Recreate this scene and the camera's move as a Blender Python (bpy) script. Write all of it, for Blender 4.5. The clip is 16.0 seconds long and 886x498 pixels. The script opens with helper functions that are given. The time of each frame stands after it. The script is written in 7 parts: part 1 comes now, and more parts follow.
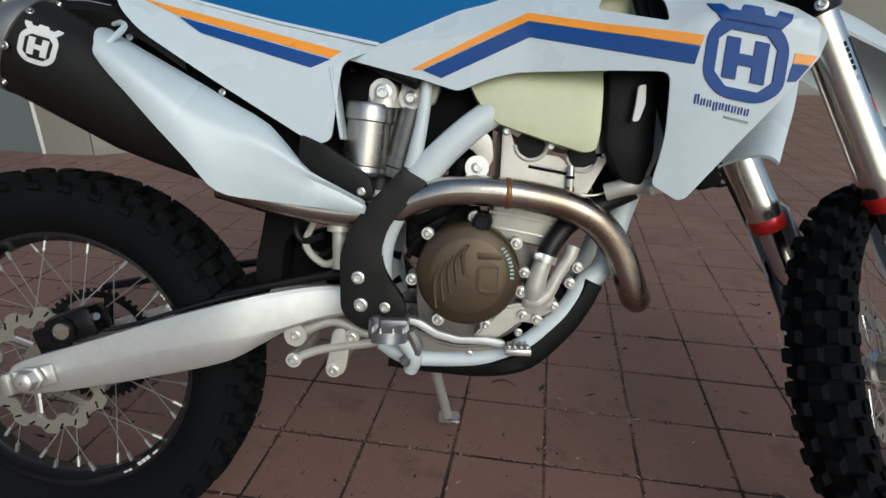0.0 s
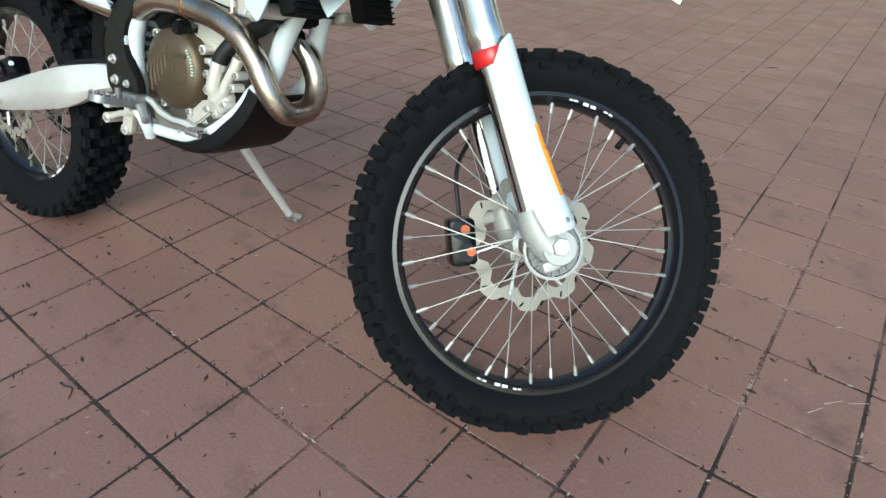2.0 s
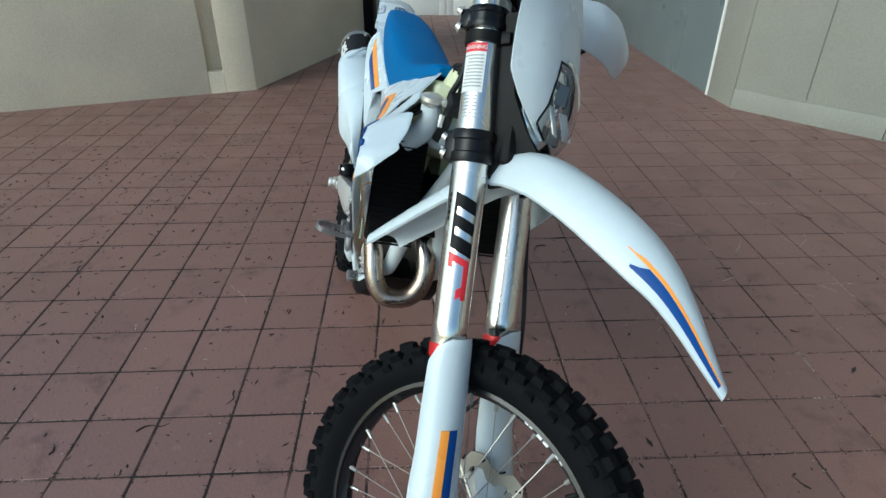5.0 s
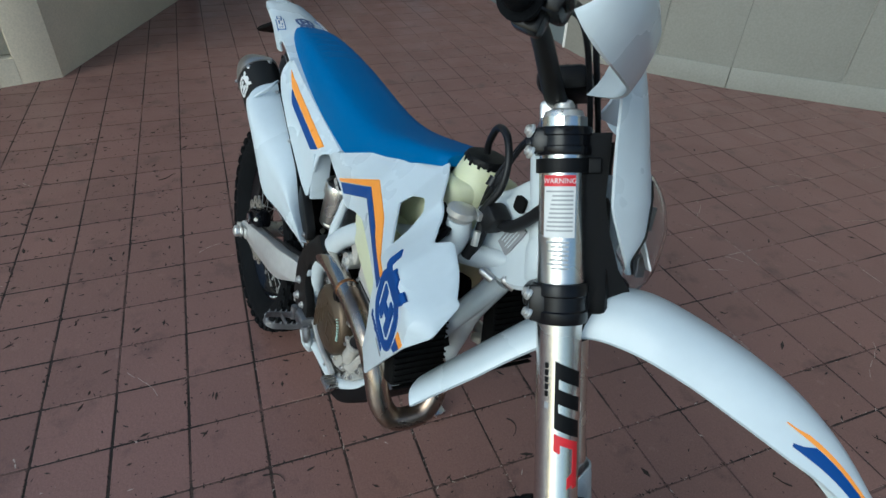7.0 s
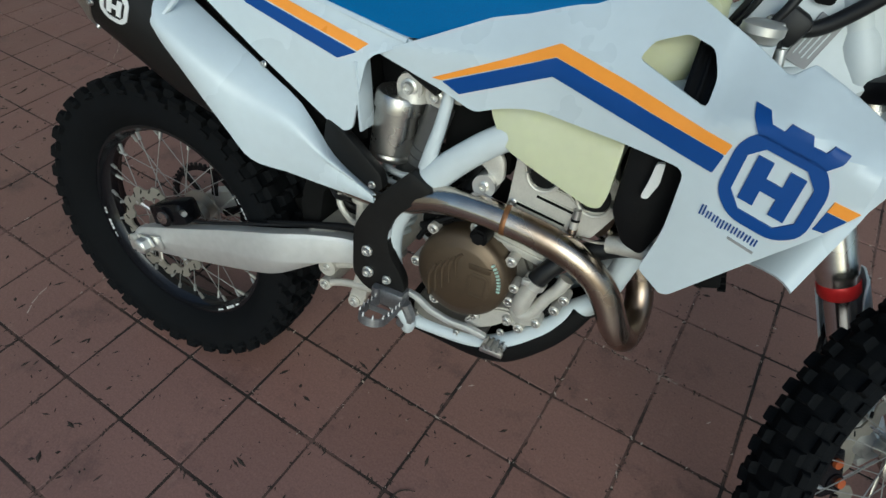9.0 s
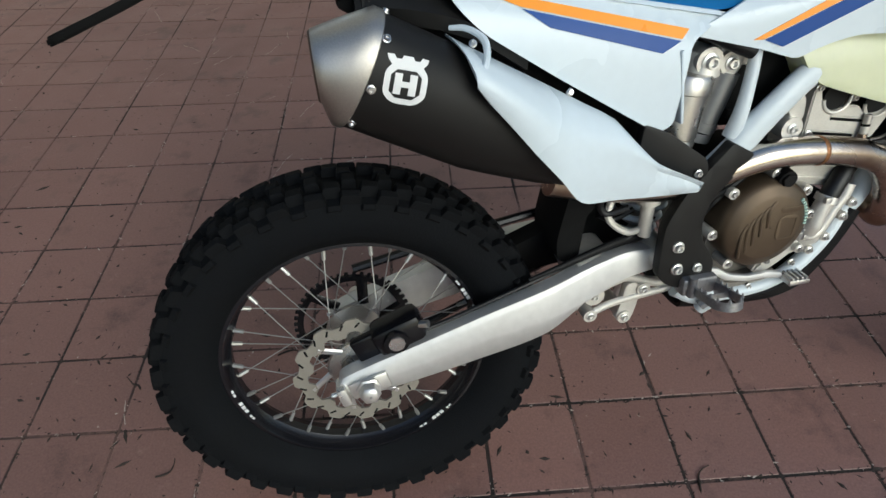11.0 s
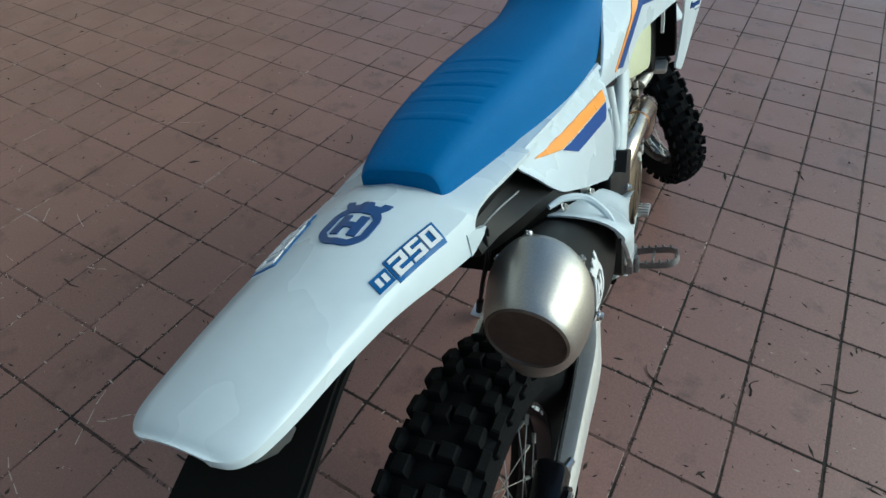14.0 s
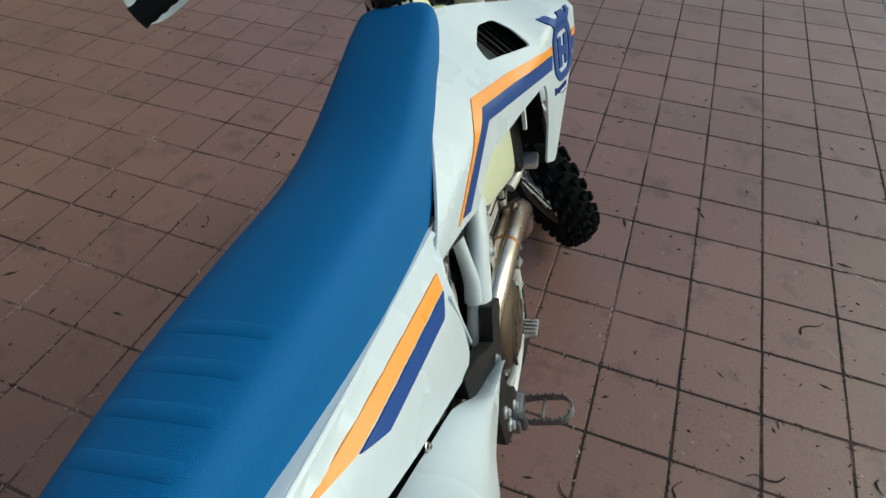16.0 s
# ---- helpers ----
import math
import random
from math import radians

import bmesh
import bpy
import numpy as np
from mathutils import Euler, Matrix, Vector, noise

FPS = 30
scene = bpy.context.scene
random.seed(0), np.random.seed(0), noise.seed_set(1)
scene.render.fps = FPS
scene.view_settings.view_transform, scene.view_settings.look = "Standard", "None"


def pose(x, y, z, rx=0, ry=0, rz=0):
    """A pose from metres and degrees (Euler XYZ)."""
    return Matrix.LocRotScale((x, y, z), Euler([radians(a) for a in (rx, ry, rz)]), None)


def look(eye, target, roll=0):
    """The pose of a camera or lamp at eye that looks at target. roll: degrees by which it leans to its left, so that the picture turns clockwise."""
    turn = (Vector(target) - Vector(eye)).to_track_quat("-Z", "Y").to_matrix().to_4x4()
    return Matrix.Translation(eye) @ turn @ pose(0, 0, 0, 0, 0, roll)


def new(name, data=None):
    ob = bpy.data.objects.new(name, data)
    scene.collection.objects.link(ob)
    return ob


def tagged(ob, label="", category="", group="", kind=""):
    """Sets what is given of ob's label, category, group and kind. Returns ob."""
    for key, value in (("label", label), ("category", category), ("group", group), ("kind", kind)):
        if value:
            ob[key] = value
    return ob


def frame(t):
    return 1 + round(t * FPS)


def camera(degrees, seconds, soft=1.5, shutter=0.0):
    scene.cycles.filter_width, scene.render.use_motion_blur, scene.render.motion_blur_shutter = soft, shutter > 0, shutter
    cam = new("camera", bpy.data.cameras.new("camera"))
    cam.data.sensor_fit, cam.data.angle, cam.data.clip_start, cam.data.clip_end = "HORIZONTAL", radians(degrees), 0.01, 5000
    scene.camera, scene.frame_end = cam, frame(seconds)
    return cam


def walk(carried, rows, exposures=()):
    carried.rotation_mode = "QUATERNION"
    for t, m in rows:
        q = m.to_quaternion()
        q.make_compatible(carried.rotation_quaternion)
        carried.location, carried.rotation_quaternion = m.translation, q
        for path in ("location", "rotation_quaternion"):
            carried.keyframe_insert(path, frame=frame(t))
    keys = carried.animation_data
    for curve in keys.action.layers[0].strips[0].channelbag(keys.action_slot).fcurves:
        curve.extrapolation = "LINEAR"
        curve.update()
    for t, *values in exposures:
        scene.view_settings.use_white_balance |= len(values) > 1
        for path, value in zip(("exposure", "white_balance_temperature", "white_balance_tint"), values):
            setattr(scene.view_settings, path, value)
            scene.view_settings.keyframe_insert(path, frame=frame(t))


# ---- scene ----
cam = camera(73.9, 16.0)
PATH = [
    (0, (0.347, -0.021, 0.91), (0.036, 1.802, 0.15), 0.8),
    (0.5, (0.588, -0.025, 0.899), (0.072, 1.754, 0.144), 0.8),
    (1, (0.877, -0.014, 0.881), (0.206, 1.686, 0.07), 1.0),
    (1.5, (1.148, 0.057, 0.881), (0.312, 1.609, -0.063), 1.5),
    (2, (1.41, 0.177, 0.899), (0.405, 1.509, -0.203), 1.6),
    (2.5, (1.639, 0.313, 0.912), (0.483, 1.405, -0.301), 2.3),
    (3, (1.764, 0.469, 0.954), (0.482, 1.332, -0.315), 4.4),
    (3.5, (1.775, 0.635, 0.984), (0.322, 1.233, -0.253), 1.1),
    (4, (1.744, 0.777, 1.067), (0.144, 1.12, -0.082), 0.4),
    (4.5, (1.699, 0.888, 1.172), (0.013, 1.065, 0.11), 0.6),
    (5, (1.645, 0.932, 1.277), (-0.076, 1.029, 0.263), 0.6),
    (5.2, (1.623, 0.936, 1.317), (-0.105, 1.014, 0.313), 0.5),
    (7.3, (1.135, 0.615, 1.441), (-0.254, 1.347, 0.203), 3.2),
    (7.5, (1.081, 0.591, 1.397), (-0.223, 1.386, 0.105), 2.9),
    (8, (0.929, 0.514, 1.332), (-0.148, 1.453, -0.067), 2.9),
    (8.5, (0.754, 0.385, 1.273), (-0.143, 1.449, -0.164), 2.3),
    (9, (0.556, 0.234, 1.247), (-0.177, 1.419, -0.188), 1.6),
    (9.5, (0.35, 0.146, 1.208), (-0.268, 1.421, -0.203), 1.0),
    (10, (0.093, 0.101, 1.196), (-0.355, 1.439, -0.221), 0.8),
    (10.2, (0.0, 0.088, 1.181), (-0.363, 1.449, -0.238), 0.6),
    (12.3, (-0.66, 0.234, 1.184), (0.181, 1.527, -0.088), -1.4),
    (12.5, (-0.672, 0.275, 1.197), (0.236, 1.542, -0.056), -1.5),
    (13, (-0.704, 0.389, 1.242), (0.371, 1.523, -0.006), -0.9),
    (13.5, (-0.735, 0.527, 1.293), (0.447, 1.454, -0.027), -0.3),
    (14, (-0.761, 0.646, 1.308), (0.453, 1.364, -0.11), -0.2),
    (14.5, (-0.747, 0.713, 1.332), (0.478, 1.311, -0.132), -0.2),
    (15, (-0.663, 0.727, 1.35), (0.577, 1.238, -0.133), -0.4),
    (15.5, (-0.524, 0.708, 1.346), (0.739, 1.182, -0.131), -0.4),
    (16, (-0.358, 0.684, 1.333), (0.945, 1.177, -0.101), 0.2),
]
# exposure: seconds, stops, kelvin, tint
EXPOSURES = [
    (0, -0.33, 5900, 0),
    (1, -0.08, 5900, 0),
    (1.5, 0.45, 5900, -2),
    (2, 0.85, 5650, -9),
    (2.5, 0.92, 5400, -18),
    (3, 1.05, 5150, -23),
    (3.5, 1.16, 5200, -24),
    (4, 0.86, 5300, -24),
    (5, 0.25, 5450, -9),
    (7.5, -0.2, 5300, -5),
    (8.5, -0.35, 5500, -3),
    (9, -0.3, 5650, -7),
    (9.5, -0.25, 5850, -3),
    (10.2, -0.15, 5900, 0),
    (12.5, 0.26, 5600, -7),
    (13.5, 0.18, 5570, -10),
    (14.5, 0.14, 5500, -14),
    (15.5, 0.08, 5700, -13),
    (16, -0.01, 6150, -9),
]
walk(cam, [(t, look(eye, target, roll)) for t, eye, target, roll in PATH], EXPOSURES)

# ---- world, sun, exposure ----
world = bpy.data.worlds.new("world")
scene.world = world
world.use_nodes = True
wn = world.node_tree.nodes
wl = world.node_tree.links
sky = wn.new("ShaderNodeTexSky")
sky.sky_type = "NISHITA"
sky.sun_disc = False
sky.sun_elevation = radians(34)
sky.sun_rotation = radians(148)
sky.air_density, sky.dust_density, sky.ozone_density = 1.0, 3.0, 1.0
wn["Background"].inputs["Strength"].default_value = 0.152
wl.new(sky.outputs[0], wn["Background"].inputs["Color"])

sun_data = bpy.data.lights.new("sun", "SUN")
sun_data.energy = 1.0
sun_data.angle = radians(38)
sun_data.color = (1.0, 0.96, 0.91)
sun = new("sun", sun_data)
sun.matrix_world = look((0, 0, 10), (-0.53, 0.848, 9.36))


# ---- materials ----
def material(name, colour, rough=0.5, metal=0.0, grain=0.08, grain_scale=60.0, stain=0.08, stain_scale=4.0, bump=0.05, bump_scale=120.0,
             rough_var=0.1, coat=0.0, tint=None, random_value=0.0, ior=1.5, subsurface=0.0, whole=False):
    """A principled surface with variation at two scales, roughness wear and fine relief, in object-space metres."""
    m = bpy.data.materials.new(name)
    m.use_nodes = True
    nt = m.node_tree
    n, l = nt.nodes, nt.links
    b = n["Principled BSDF"]
    co = n.new("ShaderNodeNewGeometry" if whole else "ShaderNodeTexCoord")
    where = co.outputs["Position" if whole else "Object"]
    fine = n.new("ShaderNodeTexNoise")
    fine.inputs["Scale"].default_value, fine.inputs["Detail"].default_value = grain_scale, 5
    big = n.new("ShaderNodeTexNoise")
    big.inputs["Scale"].default_value, big.inputs["Detail"].default_value = stain_scale, 4
    l.new(where, fine.inputs["Vector"])
    l.new(where, big.inputs["Vector"])
    tint = tint or tuple(c * 0.55 for c in colour)
    mix1 = n.new("ShaderNodeMix")
    mix1.data_type = "RGBA"
    mix1.inputs[6].default_value, mix1.inputs[7].default_value = (*colour, 1), (*tint, 1)
    r1 = n.new("ShaderNodeMapRange")
    r1.inputs[1].default_value, r1.inputs[2].default_value, r1.inputs[4].default_value = 0.35, 0.8, stain * 2
    l.new(big.outputs["Fac"], r1.inputs[0])
    l.new(r1.outputs[0], mix1.inputs[0])
    mix2 = n.new("ShaderNodeMix")
    mix2.data_type, mix2.blend_type = "RGBA", "MULTIPLY"
    r2 = n.new("ShaderNodeMapRange")
    r2.inputs[1].default_value, r2.inputs[2].default_value = 0.3, 0.7
    r2.inputs[3].default_value, r2.inputs[4].default_value = 1 - grain, 1 + grain
    l.new(fine.outputs["Fac"], r2.inputs[0])
    mix2.inputs[0].default_value = 1.0
    l.new(mix1.outputs[2], mix2.inputs[6])
    l.new(r2.outputs[0], mix2.inputs[7])
    last = mix2.outputs[2]
    if random_value:
        info = n.new("ShaderNodeObjectInfo")
        hsv = n.new("ShaderNodeHueSaturation")
        r3 = n.new("ShaderNodeMapRange")
        r3.inputs[3].default_value, r3.inputs[4].default_value = 1 - random_value, 1 + random_value
        l.new(info.outputs["Random"], r3.inputs[0])
        l.new(r3.outputs[0], hsv.inputs["Value"])
        l.new(last, hsv.inputs["Color"])
        last = hsv.outputs["Color"]
    l.new(last, b.inputs["Base Color"])
    r4 = n.new("ShaderNodeMapRange")
    r4.inputs[1].default_value, r4.inputs[2].default_value = 0.3, 0.7
    r4.inputs[3].default_value, r4.inputs[4].default_value = max(0.02, rough - rough_var), min(1, rough + rough_var)
    l.new(big.outputs["Fac"], r4.inputs[0])
    l.new(r4.outputs[0], b.inputs["Roughness"])
    b.inputs["Metallic"].default_value = metal
    b.inputs["Coat Weight"].default_value = coat
    b.inputs["IOR"].default_value = ior
    if subsurface:
        b.inputs["Subsurface Weight"].default_value = subsurface
        b.inputs["Subsurface Radius"].default_value = (0.02, 0.02, 0.012)
    if bump:
        rel = n.new("ShaderNodeTexNoise")
        rel.inputs["Scale"].default_value, rel.inputs["Detail"].default_value = bump_scale, 4
        l.new(where, rel.inputs["Vector"])
        bp = n.new("ShaderNodeBump")
        bp.inputs["Strength"].default_value, bp.inputs["Distance"].default_value = bump, 0.004
        l.new(rel.outputs["Fac"], bp.inputs["Height"])
        l.new(bp.outputs[0], b.inputs["Normal"])
    return m


WHITE = material("white_plastic", (0.575, 0.638, 0.678), 0.28, grain=0.015, stain=0.03, bump=0.012, bump_scale=30, rough_var=0.06)
FRAME_WHITE = material("white_powder_coat", (0.58, 0.63, 0.655), 0.35, grain=0.02, stain=0.05, bump=0.04, bump_scale=400, rough_var=0.06)
BLUE_SEAT = material("blue_seat_cover", (0.004, 0.112, 0.32), 0.66, ior=1.33, grain=0.12, grain_scale=700, stain=0.06, bump=0.35, bump_scale=900, rough_var=0.05)
BLUE = material("blue_decal", (0.008, 0.056, 0.245), 0.38, ior=1.36, grain=0.02, stain=0.02, bump=0)
ORANGE = material("orange_decal", (0.90, 0.33, 0.035), 0.3, grain=0.02, stain=0.02, bump=0)
TAIL_BLUE = material("teal_blue_decal", (0.010, 0.090, 0.27), 0.32, grain=0.03, stain=0.03, bump=0)
CREST_BLUE = material("dark_blue_decal", (0.012, 0.052, 0.18), 0.32, grain=0.03, stain=0.03, bump=0)
PALE_GREEN = material("pale_green_print", (0.42, 0.58, 0.50), 0.4, grain=0.03, bump=0)
RED = material("red_anodised", (0.55, 0.018, 0.02), 0.3, metal=0.25, grain=0.05, bump=0.02)
PISTON = material("orange_red_piston_cap", (0.42, 0.10, 0.03), 0.4, metal=0.2, grain=0.03, bump=0)
RED_PRINT = material("red_print", (0.62, 0.02, 0.03), 0.4, grain=0.03, bump=0)
GREY_PRINT_AND_GLINT = material("grey_print_and_glint", (0.28, 0.28, 0.29), 0.5, grain=0.03, bump=0)
DULL_STEEL = material("dull_brushed_steel", (0.50, 0.48, 0.45), 0.30, metal=0.95, grain=0.06, grain_scale=300, stain=0.2, stain_scale=14, bump=0.04)
CAST_GREY = material("dull_cast_alloy", (0.42, 0.42, 0.41), 0.5, metal=0.3, grain=0.06, grain_scale=300, stain=0.2, stain_scale=14, bump=0.05)
WELD = material("rust_brown_weld", (0.24, 0.11, 0.045), 0.42, metal=0.6, grain=0.2, grain_scale=300, bump=0.2)
PALE_PRINT = material("faded_label_print", (0.36, 0.37, 0.37), 0.5, grain=0.03, bump=0.0)
PAPER = material("pale_label", (0.72, 0.72, 0.71), 0.5, grain=0.03, bump=0)
BLACK_PLASTIC = material("black_plastic", (0.0045, 0.0045, 0.005), 0.48, ior=1.26, grain=0.1, stain=0.1, bump=0.12, bump_scale=500)
MATT_BLACK = material("matt_black_coating", (0.008, 0.0076, 0.0072), 0.50, metal=0.0, ior=1.34, grain=0.1, stain=0.1, bump=0.08, bump_scale=700)
GLOSS_BLACK = material("black_anodised", (0.005, 0.005, 0.0065), 0.25, metal=0.1, ior=1.36, grain=0.05, stain=0.05, bump=0)
RIM = material("gloss_black_rim", (0.007, 0.007, 0.009), 0.20, ior=1.5, grain=0.02, stain=0.02, bump=0, rough_var=0.03)
# near-black for black parts; also holds the shade of gaps, holes and grooves
DARK = material("black_parts_and_gap_shade", (0.006, 0.006, 0.006), 0.85, ior=1.2, grain=0.1, bump=0.1)
RUBBER = material("tyre_rubber", (0.0040, 0.0048, 0.0060), 0.8, ior=1.2, grain=0.18, grain_scale=300, stain=0.25, stain_scale=9, bump=0.25, bump_scale=350, tint=(0.008, 0.0078, 0.0080))
HOSE = material("black_hose", (0.007, 0.007, 0.008), 0.45, ior=1.4, grain=0.1, bump=0.05)
ALLOY = material("cast_alloy", (0.62, 0.595, 0.54), 0.42, metal=0.35, grain=0.05, grain_scale=350, stain=0.25, stain_scale=16, bump=0.05, bump_scale=600, tint=(0.27, 0.25, 0.22))
CASE = material("grey_crankcase_casting", (0.25, 0.235, 0.21), 0.45, metal=0.5, grain=0.08, grain_scale=350, stain=0.35, stain_scale=18, bump=0.06, bump_scale=600, tint=(0.13, 0.115, 0.10))
BRIGHT_ALLOY = material("brushed_swingarm_alloy", (0.63, 0.63, 0.62), 0.46, metal=0.6, grain=0.05, stain=0.12, stain_scale=8, bump=0.015, bump_scale=400, tint=(0.5, 0.48, 0.45))
SILVER = material("polished_silver", (0.70, 0.69, 0.66), 0.32, metal=0.75, grain=0.04, stain=0.08, stain_scale=12, bump=0.03)
SPOKE = material("bright_spoke_steel", (0.38, 0.375, 0.36), 0.35, metal=0.6, grain=0.04, bump=0)
DISC = material("brushed_disc_steel", (0.27, 0.25, 0.215), 0.45, metal=0.35, grain=0.05, stain=0.1, stain_scale=20, bump=0.03)
DARK_STEEL = material("dark_steel", (0.20, 0.20, 0.20), 0.4, metal=0.8, grain=0.06, bump=0.03)
SOOT = material("sooty_steel", (0.075, 0.052, 0.042), 0.6, metal=0.3, grain=0.2, bump=0.2)
SMOKED = material("smoked_lens", (0.060, 0.062, 0.064), 0.08, grain=0.02, bump=0.35, bump_scale=70)
PEG = material("worn_dark_peg_steel", (0.26, 0.26, 0.27), 0.42, metal=0.7, grain=0.12, grain_scale=300, stain=0.3, stain_scale=30, bump=0.08, bump_scale=500)
STEEL = material("steel", (0.58, 0.57, 0.56), 0.3, metal=1.0, grain=0.06, stain=0.12, stain_scale=20, bump=0.04)
CHROME = material("fork_tube_chrome", (0.62, 0.62, 0.62), 0.12, metal=1.0, grain=0.02, bump=0)
FORK = material("brushed_fork_tube", (0.74, 0.725, 0.69), 0.22, metal=1.0, grain=0.03, stain=0.05, bump=0.02)
BRONZE = material("bronze_magnesium_cover", (0.105, 0.075, 0.048), 0.40, metal=0.6, grain=0.06, stain=0.1, stain_scale=12, bump=0.08, bump_scale=500)
TANK = material("translucent_cream_tank", (0.62, 0.64, 0.44), 0.42, grain=0.02, stain=0.1, stain_scale=6, bump=0.03, tint=(0.56, 0.53, 0.30), subsurface=0.4)
CLEAR_GREY = material("silvered_reflector", (0.86, 0.89, 0.92), 0.16, metal=0.9, grain=0.02, bump=0.15, bump_scale=45)
CREAM = material("cream_painted_concrete", (0.74, 0.655, 0.50), 0.8, grain=0.08, grain_scale=90, stain=0.28, stain_scale=1.7, bump=0.25, bump_scale=60, tint=(0.50, 0.46, 0.37))
GREY_WALL = material("grey_painted_concrete", (0.275, 0.268, 0.235), 0.8, grain=0.08, grain_scale=80, stain=0.25, stain_scale=1.4, bump=0.2, bump_scale=60, tint=(0.22, 0.213, 0.185))
DOOR_STEEL = material("blue_grey_door_panel", (0.16, 0.19, 0.20), 0.32, grain=0.04, stain=0.1, stain_scale=1.5, bump=0.02, bump_scale=8)
WHITE_FRAME = material("white_door_frame", (0.72, 0.71, 0.68), 0.4, grain=0.03, bump=0.03)
DEBRIS = material("dry_leaf_crumbs", (0.030, 0.022, 0.017), 0.9, grain=0.3, bump=0.3)
PALE_DEBRIS = material("pale_mortar_crumbs", (0.42, 0.36, 0.31), 0.9, grain=0.2, bump=0.3)


def tile_material(name, by_piece):
    """Dull brown clay: broad drifts, a shade of its own for each tile, dark smudges and fine grain, in world metres."""
    m = bpy.data.materials.new(name)
    m.use_nodes = True
    n, l = m.node_tree.nodes, m.node_tree.links
    b = n["Principled BSDF"]
    pos = n.new("ShaderNodeNewGeometry").outputs["Position"]

    def noise(scale, detail, rough=0.5):
        t = n.new("ShaderNodeTexNoise")
        t.inputs["Scale"].default_value, t.inputs["Detail"].default_value, t.inputs["Roughness"].default_value = scale, detail, rough
        l.new(pos, t.inputs["Vector"])
        return t.outputs["Fac"]

    def remap(src, a0, a1, b0, b1):
        r = n.new("ShaderNodeMapRange")
        for k, v in zip((1, 2, 3, 4), (a0, a1, b0, b1)):
            r.inputs[k].default_value = v
        l.new(src, r.inputs[0])
        return r.outputs[0]

    def mix(fac, a, c, mode="MIX"):
        x = n.new("ShaderNodeMix")
        x.data_type, x.blend_type = "RGBA", mode
        for sock, v in ((x.inputs[0], fac), (x.inputs[6], a), (x.inputs[7], c)):
            if isinstance(v, (float, tuple)):
                sock.default_value = v
            else:
                l.new(v, sock)
        return x.outputs[2]

    col = mix(remap(noise(0.9, 3), 0.35, 0.65, 0.0, 1.0), (0.213, 0.115, 0.095, 1), (0.182, 0.099, 0.083, 1))
    if by_piece:
        rnd = n.new("ShaderNodeObjectInfo").outputs["Random"]
    else:
        rnd = n.new("ShaderNodeNewGeometry").outputs["Random Per Island"]
    shade = n.new("ShaderNodeHueSaturation")
    l.new(remap(rnd, 0.0, 1.0, 0.93, 1.07), shade.inputs["Value"])
    l.new(col, shade.inputs["Color"])
    col = mix(remap(noise(6.0, 8, 0.68), 0.55, 0.70, 0.0, 0.62), shade.outputs["Color"], (0.062, 0.036, 0.031, 1))
    col = mix(remap(noise(23.0, 5, 0.6), 0.62, 0.74, 0.0, 0.35), col, (0.30, 0.20, 0.17, 1))
    col = mix(1.0, col, remap(noise(210.0, 5, 0.65), 0.3, 0.7, 0.80, 1.20), "MULTIPLY")
    l.new(col, b.inputs["Base Color"])
    l.new(remap(noise(5.0, 4), 0.3, 0.7, 0.34, 0.50), b.inputs["Roughness"])
    bp = n.new("ShaderNodeBump")
    bp.inputs["Strength"].default_value, bp.inputs["Distance"].default_value = 0.22, 0.004
    l.new(noise(95.0, 6), bp.inputs["Height"])
    l.new(bp.outputs[0], b.inputs["Normal"])
    return m


TILE = tile_material("brown_clay_tile", True)
TILE_FAR = tile_material("brown_clay_tile_far", False)


EXHAUST = material("heat_tinted_exhaust_steel", (0.56, 0.51, 0.45), 0.24, metal=1.0, grain=0.05, stain=0.75, stain_scale=7, bump=0.04, tint=(0.26, 0.19, 0.14))
END_CAP = material("bead_blasted_end_cap", (0.44, 0.42, 0.39), 0.38, metal=0.9, grain=0.08, grain_scale=500, stain=0.25, stain_scale=12, bump=0.1, bump_scale=900, tint=(0.30, 0.26, 0.22))


def grout_material():
    """Dark dirty joints with pale mortar left in places."""
    m = bpy.data.materials.new("tile_joint")
    m.use_nodes = True
    n, l = m.node_tree.nodes, m.node_tree.links
    b = n["Principled BSDF"]
    co = n.new("ShaderNodeTexCoord")
    a = n.new("ShaderNodeTexNoise")
    a.inputs["Scale"].default_value, a.inputs["Detail"].default_value, a.inputs["Roughness"].default_value = 2.6, 10, 0.68
    l.new(co.outputs["Object"], a.inputs["Vector"])
    ramp = n.new("ShaderNodeValToRGB")
    e = ramp.color_ramp.elements
    e[0].position, e[0].color = 0.44, (0.020, 0.014, 0.012, 1)
    e[1].position, e[1].color = 0.66, (0.36, 0.29, 0.25, 1)
    mid = e.new(0.53)
    mid.color = (0.12, 0.07, 0.058, 1)
    late = e.new(0.60)
    late.color = (0.17, 0.10, 0.085, 1)
    # dirt has washed out of the joints on one side of the court
    sep = n.new("ShaderNodeSeparateXYZ")
    l.new(co.outputs["Object"], sep.inputs[0])
    drift = n.new("ShaderNodeMapRange")
    for k, v in zip((1, 2, 3, 4), (-0.2, 1.9, -0.065, 0.022)):
        drift.inputs[k].default_value = v
    l.new(sep.outputs["Y"], drift.inputs[0])
    add = n.new("ShaderNodeMath")
    l.new(a.outputs["Fac"], add.inputs[0])
    l.new(drift.outputs[0], add.inputs[1])
    l.new(add.outputs[0], ramp.inputs[0])
    l.new(ramp.outputs[0], b.inputs["Base Color"])
    b.inputs["Roughness"].default_value = 0.9
    return m


GROUT = grout_material()


